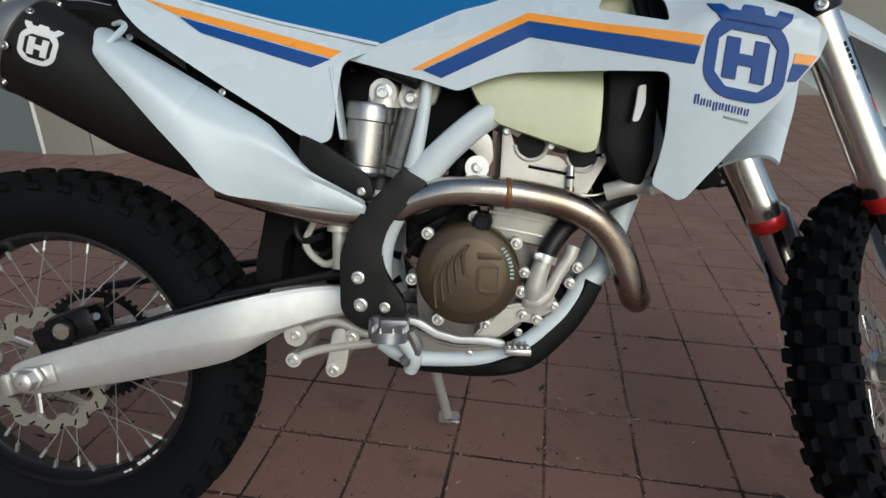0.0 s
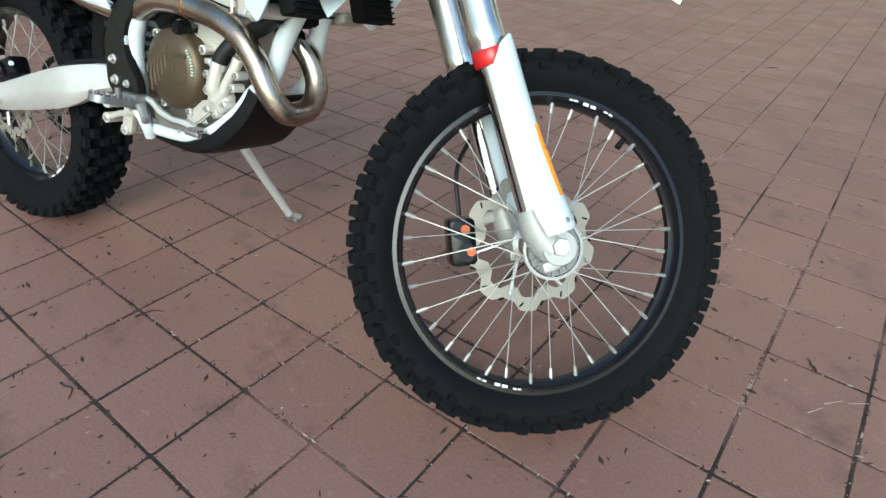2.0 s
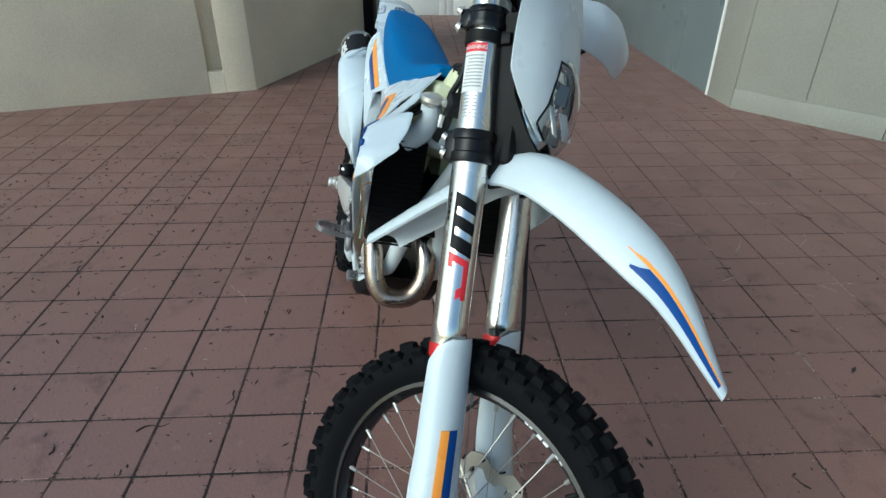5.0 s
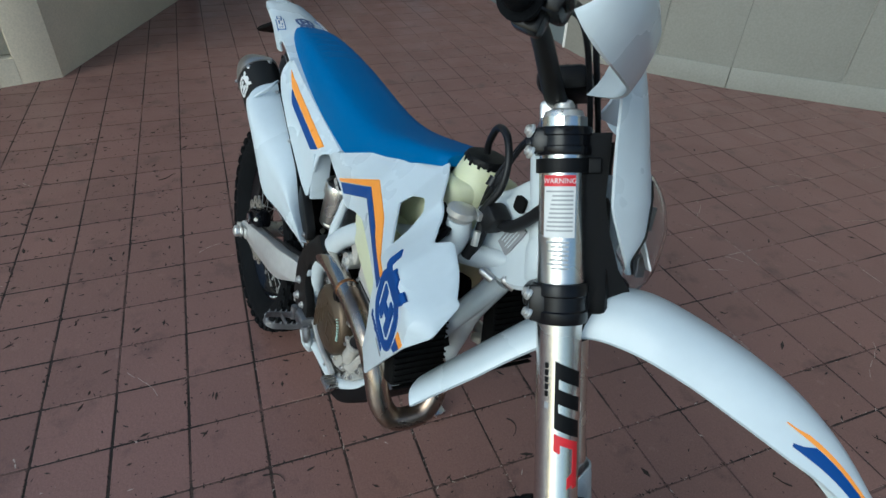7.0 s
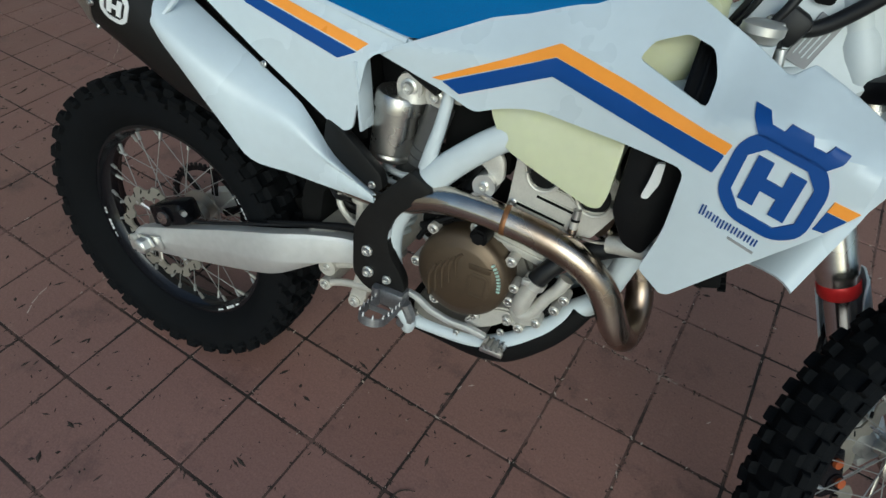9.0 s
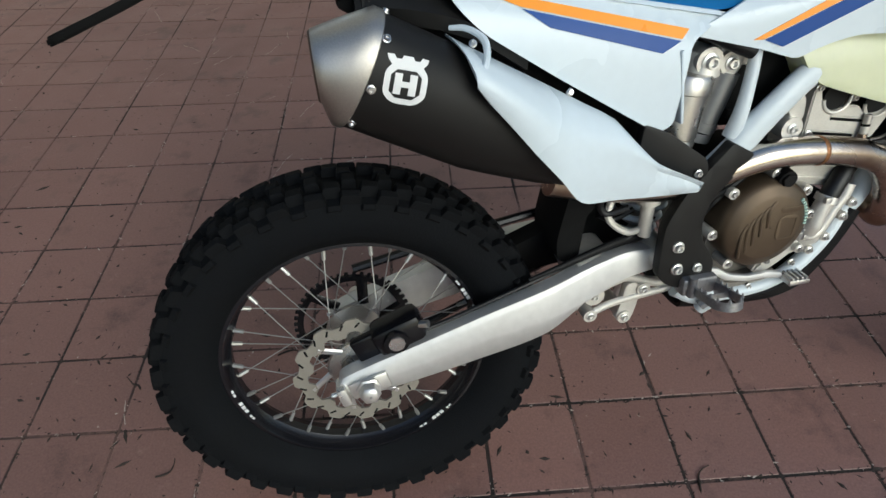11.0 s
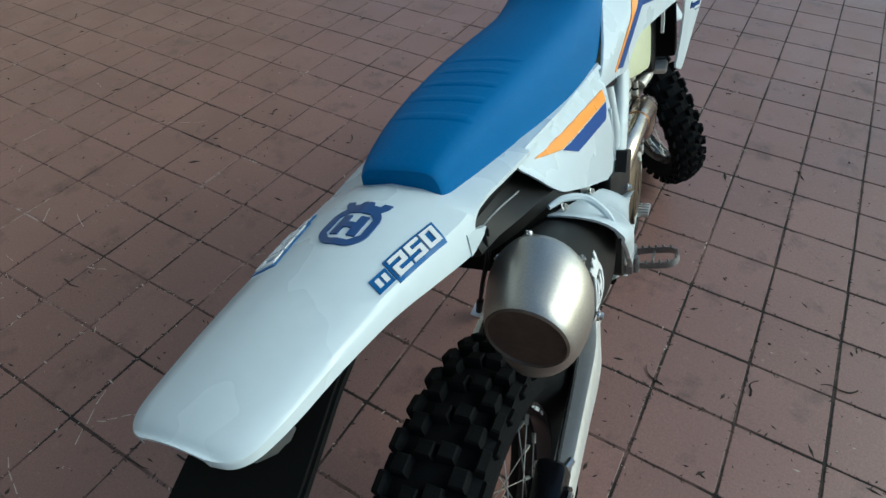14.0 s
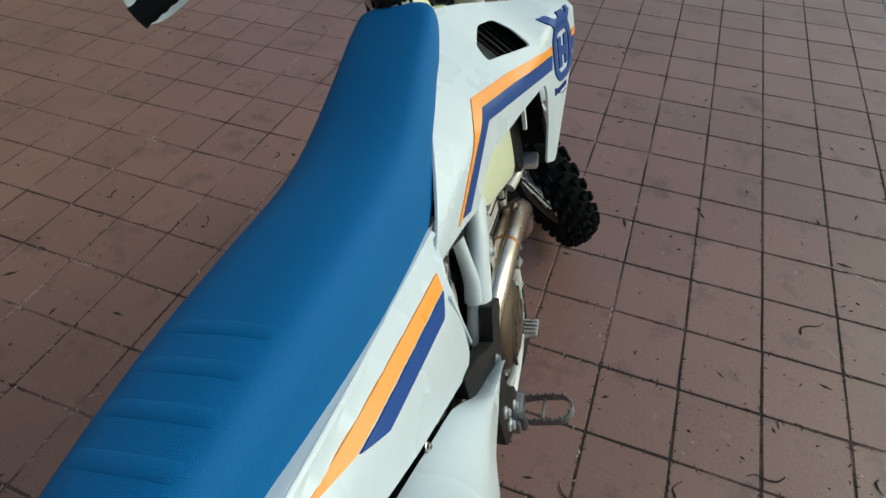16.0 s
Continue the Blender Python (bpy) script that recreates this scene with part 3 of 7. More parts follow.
def wheel(name, m, radius, width, bead, inner, knob_h, rows, hub_half, hub_r, rim_w, seed, label):
    """Hub with tyre, rim and 36 laced spokes about the y axis."""
    hb = bmesh.new()
    lathe(hb, [(0.012, -hub_half), (0.026, -hub_half), (0.030, -hub_half + 0.012), (hub_r + 0.006, -hub_half + 0.016), (hub_r + 0.007, -hub_half + 0.022), (0.030, -hub_half + 0.028),
               (0.024, 0), (0.030, hub_half - 0.028), (hub_r + 0.007, hub_half - 0.022), (hub_r + 0.006, hub_half - 0.016), (0.030, hub_half - 0.012), (0.026, hub_half), (0.012, hub_half)], seg=40)
    w = part(name, hb, DULL_STEEL, moto, label, m)
    prof = tyre_profile(radius, width, bead, knob_h, 1 if width > 0.12 else 0)
    tb = bmesh.new()
    lathe(tb, prof, seg=96)
    part("tyre", tb, RUBBER, w, "black knobbly off-road tyre")
    rnd = random.Random(seed)
    for y, kw, kl, count, phase, hf in rows:
        me = knob_mesh(prof, y, kw, kl, knob_h * hf)
        for i in range(count):
            mesh_part("knob", me, w, "", Matrix.Rotation(-2 * math.pi * (i + phase + rnd.uniform(-0.03, 0.03)) / count, 4, "Y"))
    part("rim", rim_mesh(bead, rim_w, inner), RIM, w, "black anodised rim")
    swing = radians(58)
    kinds = [spoke_mesh(hub_r, s * (hub_half - 0.019), inner + 0.003, t * swing) for s in (-1, 1) for t in (-1, 1)]
    for i in range(36):
        side, lace = i % 2, (i // 2) % 2
        me = kinds[side * 2 + lace]
        mesh_part("spoke", me, w, "", Matrix.Rotation(2 * math.pi * (i + 0.25) / 36, 4, "Y"))
    return w


FRONT_AXLE = fv(0.047, -0.021, -0.004)
REAR_AXLE = Vector((-0.013, -0.009, 0.327))
front_rows = [(0.0, 0.011, 0.010, 40, 0.0, 1.0), (-0.026, 0.008, 0.0095, 40, 0.5, 1.0), (0.026, 0.008, 0.0095, 40, 0.5, 1.0),
              (-0.040, 0.0055, 0.011, 40, 0.0, 1.0), (0.040, 0.0055, 0.011, 40, 0.0, 1.0), (-0.0465, 0.004, 0.0085, 40, 0.5, 0.55), (0.0465, 0.004, 0.0085, 40, 0.5, 0.55)]
rear_rows = [(-0.013, 0.011, 0.010, 38, 0.0, 1.0), (0.013, 0.011, 0.010, 38, 0.12, 1.0), (-0.037, 0.010, 0.012, 38, 0.5, 1.0), (0.037, 0.010, 0.012, 38, 0.5, 1.0),
             (-0.0535, 0.0065, 0.014, 38, 0.0, 1.0), (0.0535, 0.0065, 0.014, 38, 0.0, 1.0), (-0.0605, 0.0045, 0.010, 38, 0.5, 0.5), (0.0605, 0.0045, 0.010, 38, 0.5, 0.5)]
front_wheel = wheel("front_wheel", STEER @ Matrix.Translation(FRONT_AXLE), 0.346, 0.094, 0.268, 0.2495, 0.012, front_rows, 0.062, 0.032, 0.048, 3,
                    "spoked front wheel with a black rim turned to full lock")
rear_wheel = wheel("rear_wheel", Matrix.Translation(REAR_AXLE), 0.335, 0.130, 0.229, 0.211, 0.015, rear_rows, 0.070, 0.045, 0.062, 5,
                   "spoked rear wheel with a black rim and silver hub")

part("brake_disc", wave_disc(0.131, 0.104, 0.058, 0.003, 9, 0.016), DISC, front_wheel, "wavy steel brake disc")
slots_on(front_wheel, 0.119, 0.058, 0.003, 18, 0.011)
carrier_arms(front_wheel, 0.036, 0.055, 0.105, 0.058, 0.35, 0.0036)
sb = bmesh.new()
lathe(sb, [(0.014, -0.080), (0.030, -0.080), (0.032, -0.076), (0.032, -0.060), (0.014, -0.058)], seg=32)
part("wheel_spacer", sb, DULL_STEEL, front_wheel, "silver spacer")
tb = bmesh.new()
lathe(tb, [(0.030, -0.067), (0.0455, -0.068), (0.0455, -0.065), (0.030, -0.063)], seg=36)
part("sensor_ring", tb, DARK_STEEL, front_wheel, "toothed dark steel ring beside the hub")
tb = bmesh.new()
box(tb, (0.0405, -0.0690, 0), (0.011, 0.004, 0.0062), 0.0006, None, 1)
tooth = finish("ring_tooth", tb, DARK_STEEL)
for i in range(18):
    mesh_part("ring_tooth", tooth, front_wheel, "", Matrix.Rotation(2 * math.pi * i / 18, 4, "Y"))
tb = bmesh.new()
lathe(tb, [(0.0485, -0.0675), (0.0535, -0.0675), (0.0535, -0.0625), (0.0485, -0.0625)], seg=48)
part("ring_hoop", tb, SPOKE, front_wheel, "bright steel hoop round the toothed ring")

part("brake_disc", wave_disc(0.110, 0.086, -0.066, 0.004, 12, 0.010), DISC, rear_wheel, "wavy steel brake disc")
slots_on(rear_wheel, 0.098, -0.066, 0.004, 24, 0.012)
carrier_arms(rear_wheel, 0.048, -0.062, 0.084, -0.066, 0.3, 0.006)
spb = bmesh.new()
lathe(spb, [(0.092, 0.072), (0.092, 0.078), (0.103, 0.078), (0.103, 0.072)], seg=72)
for i in range(48):
    a = 2 * math.pi * i / 48
    box(spb, (0.105 * math.cos(a), 0.075, 0.105 * math.sin(a)), (0.009, 0.005, 0.007), 0.001, Matrix.Rotation(-a, 3, "Y"), 1)
for i in range(6):
    a = 2 * math.pi * i / 6
    tube(spb, [(0.046 * math.cos(a), 0.072, 0.046 * math.sin(a)), (0.095 * math.cos(a + 0.25), 0.075, 0.095 * math.sin(a + 0.25))], 0.010, 6, curved=False, flat=0.35)
part("sprocket", spb, GLOSS_BLACK, rear_wheel, "black toothed sprocket")


def rim_marks(parent, r, y, spans, w):
    """Pale printed bars along the rim wall in place of lettering."""
    for a0, a1 in spans:
        k = max(2, int(abs(a1 - a0) / 0.04))
        bm = bmesh.new()
        box(bm, (r, y, 0), (w, 0.0016, abs(a1 - a0) / k * r * 0.72), 0)
        me = finish("rim_print", bm, PAPER)
        for i in range(k):
            mesh_part("rim_print", me, parent, "", Matrix.Rotation(-(a0 + (a1 - a0) * (i + 0.5) / k), 4, "Y"))


for base in (4.55, 1.4):
    rim_marks(front_wheel, 0.2612, -0.0228, ((base, base + 0.11),), 0.010)
    rim_marks(front_wheel, 0.2612, -0.0228, ((base - 0.13, base - 0.05), (base + 0.14, base + 0.21)), 0.005)
for base in (3.4, 0.4, 5.3):
    rim_marks(rear_wheel, 0.2215, -0.0298, ((base, base + 0.13),), 0.010)
    rim_marks(rear_wheel, 0.2215, -0.0298, ((base - 0.14, base - 0.06), (base + 0.16, base + 0.22)), 0.005)
vb = bmesh.new()
cyl(vb, (0.2555 * math.cos(1.08), 0, 0.2555 * math.sin(1.08)), (0.228 * math.cos(1.08), 0, 0.228 * math.sin(1.08)), 0.004, 0.006, 8)
part("valve", vb, BLACK_PLASTIC, front_wheel, "black valve cap")

# ---- fork, clamps, fender, axle ----
def flare(w):
    """How far the fork guard stands out sideways towards its foot."""
    return float(np.interp(w, (0.03, 0.06, 0.11, 0.18), (0.011, 0.012, 0.009, 0.0)))


for side in (-1, 1):
    y = side * LEG_V
    bm = bmesh.new()
    lathe_m = Matrix.Translation(fv(LEG_U, y, 0)) @ AXIS.to_track_quat("Y", "Z").to_matrix().to_4x4()
    lathe(bm, [(0.020, 0.335), (0.0290, 0.335), (0.0300, 0.350), (0.0306, 0.352), (0.0306, 0.372), (0.0298, 0.376), (0.0298, 0.628), (0.0305, 0.634), (0.0305, 0.70), (0.0298, 0.72), (0.0298, 0.90), (0.020, 0.90)], lathe_m, 40)
    leg = front("fork_leg", bm, FORK, "brushed silver upside-down fork tube")
    rb = bmesh.new()
    lathe(rb, [(0.021, 0.312), (0.0280, 0.312), (0.0308, 0.318), (0.0308, 0.334), (0.0295, 0.338), (0.021, 0.338)], lathe_m, 36)
    part("seal_ring", rb, RED, leg, "red anodised dust seal ring")
    ib = bmesh.new()
    lathe(ib, [(0.010, 0.02), (0.0235, 0.02), (0.0235, 0.32), (0.010, 0.32)], lathe_m, 32)
    part("inner_tube", ib, CHROME, leg, "polished dark inner tube")
    tb = bmesh.new()
    lathe(tb, [(0.001, 0.918), (0.012, 0.918), (0.013, 0.912), (0.024, 0.908), (0.026, 0.902), (0.026, 0.888), (0.001, 0.888)], lathe_m, 24)
    part("fork_cap", tb, SILVER, leg, "silver fork cap")
    lb = bmesh.new()
    tube(lb, [fv(LEG_U, y, 0.075), fv(LEG_U + 0.004, y, 0.03), fv(0.042, y, 0.0)], [0.026, 0.029, 0.030], 16)
    lathe(lb, [(0.013, -0.024), (0.029, -0.024), (0.031, -0.020), (0.031, 0.020), (0.029, 0.024), (0.013, 0.024)], Matrix.Translation(fv(0.049, y, 0)), 28)
    box(lb, fv(0.028, y, -0.026), (0.03, 0.042, 0.018), 0.004, Matrix.Rotation(-RAKE, 3, "Y"))
    part("axle_clamp", lb, CAST_GREY, leg, "cast alloy axle clamp")
    # wrap-round guard in front of the lower tube
    gb = bmesh.new()
    loops = []
    for w_, spread, rad, fwd in ((0.350, 40, 0.036, 0.006), (0.338, 76, 0.037, 0.006), (0.31, 106, 0.038, 0.006), (0.24, 118, 0.039, 0.007), (0.16, 122, 0.040, 0.009), (0.10, 120, 0.043, 0.012), (0.06, 114, 0.046, 0.015), (0.030, 104, 0.047, 0.017)):
        lo = []
        for k in range(13):
            a = radians(-spread + 2 * spread * k / 12) - radians(12) * side
            lo.append(fv(LEG_U + fwd + rad * 0.93 * math.cos(a), y + side * flare(w_) - rad * 1.08 * math.sin(a), w_))
        for k in range(12, -1, -1):
            a = radians(-spread + 2 * spread * k / 12) - radians(12) * side
            lo.append(fv(LEG_U + fwd + (rad - 0.0035) * 0.93 * math.cos(a), y + side * flare(w_) - (rad - 0.0035) * 1.08 * math.sin(a), w_))
        loops.append(lo)
    rings(gb, loops)
    guard = part("fork_guard", gb, WHITE, leg, "white plastic fork guard with orange and blue stripes")
    if side < 0:
        for me, mat_, a_mid, wid in (("guard_stripe", ORANGE, 46, 0.012), ("guard_stripe", BLUE, 25, 0.014)):
            db = bmesh.new()
            lp = []
            for w_, cut in ((0.085, 0), (0.09, 0), (0.19, 0), (0.205, 0)):
                a0, a1 = radians(a_mid - 10), radians(a_mid + 10)
                r_ = 0.0412 if w_ > 0.1 else 0.0442
                fo = 0.009 if w_ > 0.1 else 0.0125
                lp.append([fv(LEG_U + fo + r_ * 0.93 * math.cos(a), y + side * flare(w_) - r_ * 1.08 * math.sin(a), w_) for a in np.linspace(a0, a1, 5)] +
                          [fv(LEG_U + fo + (r_ - 0.002) * 0.93 * math.cos(a), y + side * flare(w_) - (r_ - 0.002) * 1.08 * math.sin(a), w_) for a in np.linspace(a1, a0, 5)])
            rings(db, lp)
            part("stripe", db, mat_, leg)
    for da in (8, 62):
        a = radians(da) * -side
        bolt(leg, fv(LEG_U + 0.014 + 0.0430 * math.cos(a), y + side * 0.010 - 0.0500 * math.sin(a), 0.046), (math.cos(a) * 0.9, -math.sin(a), 0.4))

# printed marks on the outer fork tube
leg_r = [o for o in moto.children if o.name.startswith("fork_leg")][0]


def tube_print(w0, w1, a0, a1, mat, name="print", r=0.0302, slant=0.0, y=-LEG_V, fall=0.0):
    """A printed patch wrapped on the right fork tube, between two angles from straight ahead towards its right."""
    bm = bmesh.new()
    lp = []
    for k in range(5):
        w_ = w0 + (w1 - w0) * k / 4
        sh = slant * k / 4
        arc = np.linspace(radians(a0 + sh), radians(a1 + sh), 8)
        drop_ = lambda a: fall * (a - arc[-1]) / (arc[-1] - arc[0])
        lp.append([fv(LEG_U + r * math.cos(a), y - r * math.sin(a), w_ + drop_(a)) for a in arc] + [fv(LEG_U + (r - 0.001) * math.cos(a), y - (r - 0.001) * math.sin(a), w_ + drop_(a)) for a in arc[::-1]])
    rings(bm, lp)
    return part(name, bm, mat, leg_r)


for w0_, w1_ in ((0.566, 0.588), (0.533, 0.553), (0.497, 0.521)):
    tube_print(w0_, w1_, 20, 92, BLACK_PLASTIC, "fork_graphic", fall=0.017)
tube_print(0.502, 0.584, 82, 92, BLACK_PLASTIC, "fork_graphic")
tube_print(0.478, 0.490, 22, 92, RED_PRINT, "fork_graphic", fall=0.015)
tube_print(0.466, 0.490, 76, 92, RED_PRINT, "fork_graphic", fall=0.004)
tube_print(0.412, 0.470, 22, 40, RED_PRINT, "fork_graphic")
tube_print(0.412, 0.428, 40, 56, RED_PRINT, "fork_graphic", fall=-0.006)
for k in range(5):
    tube_print(0.577 - 0.0095 * k, 0.5845 - 0.0095 * k, 109, 119, BLACK_PLASTIC, "fork_graphic")
tube_print(0.523, 0.531, 108, 119, GREY_PRINT_AND_GLINT, "fork_graphic")
tube_print(0.748, 0.826, 52, 130, PAPER, "warning_label", r=0.0309)
tube_print(0.813, 0.827, 52, 130, RED_PRINT, "label_head", r=0.0313)
for k in range(10):
    tube_print(0.8055 - 0.0055 * k, 0.8078 - 0.0055 * k, 58, 58 + 66 - (k * 17) % 19, PALE_PRINT, "label_print", r=0.0313)
for k in range(8):
    tube_print(0.741 - 0.0056 * k, 0.7432 - 0.0056 * k, 66, 66 + 56 - (k * 13) % 21, PALE_PRINT, "label_print", r=0.0303)

# the heading of the label on the fork tube
lt = letters("WARNING", 0.0092, 0.0003)
for v in lt.verts:
    a = radians(91) - v.co.x / 0.0318
    r_ = 0.0318 if v.co.y < 0 else 0.0312
    v.co = fv(LEG_U + r_ * math.cos(a), -LEG_V - r_ * math.sin(a), 0.8195 + v.co.z)
bmesh.ops.recalc_face_normals(lt, faces=lt.faces[:])
part("label_lettering", lt, PAPER, leg_r, "white lettering on the red label head")

for w_, name in ((0.662, "lower_clamp"), (0.870, "upper_clamp")):
    bm = bmesh.new()
    h = 0.0265 if w_ < 0.7 else 0.0175
    for side in (-1, 1):
        lathe(bm, [(0.0304, -h), (0.0352, -h), (0.0366, -h + 0.003), (0.0366, -h * 0.42), (0.0346, -h * 0.34), (0.0346, h * 0.34), (0.0366, h * 0.42), (0.0366, h - 0.003), (0.0352, h), (0.0304, h)],
              Matrix.Translation(fv(LEG_U, side * LEG_V, w_)) @ AXIS.to_track_quat("Y", "Z").to_matrix().to_4x4(), 32)
        box(bm, fv(0.002, side * 0.106, w_), (0.030, 0.034, 2 * h * 0.92), 0.005, Matrix.Rotation(-RAKE, 3, "Y"))
    box(bm, fv(-0.004, 0, w_), (0.050, 0.150, 2 * h * 0.6), 0.008, Matrix.Rotation(-RAKE, 3, "Y"))
    cl = front(name, bm, GLOSS_BLACK, "black anodised triple clamp")
    for dw in (-0.013, 0.013):
        for side in (-1, 1):
            bolt(cl, fv(-0.0135, side * 0.118, w_ + dw), (-0.85, side * 0.5, 0), BIG_BOLT, 0.85)
stem = bmesh.new()
cyl(stem, fv(0, 0, 0.62), fv(0, 0, 0.90), 0.022)
cyl(stem, fv(0, 0, 0.885), fv(0, 0, 0.905), 0.020, seg=6)
front("steering_stem", stem, STEEL)
ax = bmesh.new()
cyl(ax, fv(0.049, -0.118, 0.002), fv(0.049, 0.116, 0.002), 0.012, seg=24)
lathe(ax, [(0.004, -0.126), (0.0145, -0.126), (0.0165, -0.123), (0.0165, -0.114), (0.004, -0.114)], Matrix.Translation(fv(0.049, 0, 0.002)), 6)
front("front_axle", ax, SILVER, "silver front axle with hexagon end")

# front fender: one arched moulding from behind the fork to the pointed tip
fb = bmesh.new()
stations = [(-0.205, 0.506, 0.053, 0.026), (-0.158, 0.536, 0.056, 0.029), (-0.108, 0.567, 0.059, 0.032), (-0.048, 0.604, 0.058, 0.034), (0.012, 0.640, 0.058, 0.040), (0.055, 0.664, 0.060, 0.056), (0.10, 0.671, 0.062, 0.068),
            (0.15, 0.662, 0.070, 0.074), (0.21, 0.632, 0.070, 0.076), (0.27, 0.594, 0.071, 0.077), (0.32, 0.554, 0.070, 0.075), (0.358, 0.512, 0.063, 0.065), (0.388, 0.464, 0.054, 0.052), (0.414, 0.412, 0.045, 0.036), (0.440, 0.358, 0.038, 0.016)]
loops = []
prof = [(-1.0, -1.0), (-0.97, -0.72), (-0.88, -0.42), (-0.70, -0.17), (-0.38, -0.045), (0, 0.0), (0.38, -0.045), (0.70, -0.17), (0.88, -0.42), (0.97, -0.72), (1.0, -1.0)]
for i, (u, w_, hw, drop) in enumerate(stations):
    off = float(np.interp(u, (0.05, 0.20, 0.44), (-0.013, -0.022, -0.046)))
    # the end is cut askew, the right corner reaching farther
    skew = float(np.interp(u, (0.28, 0.43), (0.0, 0.22)))
    u0, w0 = stations[max(i - 1, 0)][:2]
    u1, w1 = stations[min(i + 1, len(stations) - 1)][:2]
    d = Vector((u1 - u0, w1 - w0)).normalized()
    nrm = Vector((-d.y, d.x)) * 0.45 + Vector((0, 0.55))
    lo = []
    for v, q in prof:
        lo.append(fv(u - skew * v * hw + nrm.x * q * drop, v * hw + off, w_ + nrm.y * q * drop))
    for v, q in prof[::-1]:
        lo.append(fv(u - skew * v * hw + nrm.x * (q * drop - 0.004), v * (hw - 0.004) + off, w_ + nrm.y * (q * drop - 0.004)))
    loops.append(lo)
# finer along its length
fine = []
for k in range(len(loops[0])):
    fine.append(spline([lp[k] for lp in loops], 4))
rings(fb, [list(r) for r in zip(*fine)])
fender = front("front_fender", fb, WHITE, "white plastic front fender with orange and blue stripes")


def fender_stripe(t0, t1, a0, a1, mat, side=-1):
    """A stripe on the fender's shoulder between two stations and two places across."""
    bm = bmesh.new()
    lp = []
    n_ = len(fine[0])
    for i in range(int(t0 * (n_ - 1)), int(t1 * (n_ - 1)) + 1):
        c = [fine[k][i] for k in range(11)]
        f = (i / (n_ - 1) - t0) / (t1 - t0)
        lo, up = [], []
        for a in np.linspace(a0, a1 if f > 0.12 else a0 + (a1 - a0) * max(0.25, f / 0.12), 4):
            k = (a * 10)
            k0 = int(min(9, k))
            p = c[k0].lerp(c[k0 + 1], k - k0)
            tang = (c[min(k0 + 1, 10)] - c[k0]).normalized()
            along = (fine[k0][min(i + 1, n_ - 1)] - fine[k0][max(i - 1, 0)]).normalized()
            nn = tang.cross(along).normalized()
            if nn.dot(AXIS) < 0:
                nn = -nn
            up.append(p + nn * 0.0012)
            lo.append(p - nn * 0.001)
        lp.append(up + lo[::-1])
    rings(bm, lp)
    part("stripe", bm, mat, fender)


for a_or, a_bl in (((0.165, 0.195), (0.075, 0.160)), ((0.805, 0.835), (0.840, 0.925))):
    fender_stripe(0.70, 0.985, a_or[0], a_or[1], ORANGE)
    fender_stripe(0.715, 0.985, a_bl[0], a_bl[1], BLUE)

# front brake: caliper, hose and bracket on the left leg
cb = bmesh.new()
box(cb, fv(-0.075, 0.062, 0.035), (0.052, 0.060, 0.092), 0.010, Matrix.Rotation(-RAKE + 0.2, 3, "Y"))
cyl(cb, fv(-0.075, 0.030, 0.058), fv(-0.075, 0.095, 0.058), 0.018)
cyl(cb, fv(-0.075, 0.030, 0.015), fv(-0.075, 0.095, 0.015), 0.018)
cal = front("front_caliper", cb, GLOSS_BLACK, "black brake caliper with orange pistons")
for w_ in (0.058, 0.015):
    ob = bmesh.new()
    cyl(ob, fv(-0.068, 0.024, w_), fv(-0.068, 0.031, w_), 0.0085)
    part("piston_cap", ob, PISTON, cal, "orange cap")
bb = bmesh.new()
tube(bb, [fv(LEG_U, 0.090, 0.06), fv(-0.03, 0.075, 0.06), fv(-0.06, 0.07, 0.05)], 0.012, 10, flat=0.6)
front("caliper_bracket", bb, ALLOY)
hb = bmesh.new()
tube(hb, [fv(-0.06, 0.088, 0.08), fv(-0.035, 0.10, 0.17), fv(0.04, 0.135, 0.25), fv(0.05, 0.142, 0.34), fv(0.035, 0.142, 0.52), fv(0.03, 0.13, 0.70), fv(0.06, 0.06, 0.86), fv(0.06, -0.04, 1.0)], 0.0045, 8)
front("brake_hose", hb, HOSE, "black rubber brake hose")


# ---- body panels ----
shroud_out = rounded([(0.493, 0.832, 0.004), (0.552, 0.858, 0.02), (0.70, 0.928, 0.05), (0.83, 0.976, 0.03), (0.855, 0.987, 0.02), (0.905, 0.972, 0.02), (0.960, 0.948, 0.015), (1.010, 0.925, 0.006), (1.031, 0.939, 0.006), (1.080, 0.918, 0.03), (1.121, 0.897, 0.008),
                      (1.138, 0.860, 0.008), (1.091, 0.795, 0.03), (1.030, 0.716, 0.03), (0.976, 0.644, 0.005), (0.966, 0.640, 0.004), (0.931, 0.661, 0.008), (0.943, 0.725, 0.02), (0.942, 0.812, 0.014),
                      (0.86, 0.815, 0.02), (0.740, 0.815, 0.03), (0.695, 0.803, 0.02), (0.660, 0.787, 0.012), (0.606, 0.804, 0.01)], 0.012, 4)


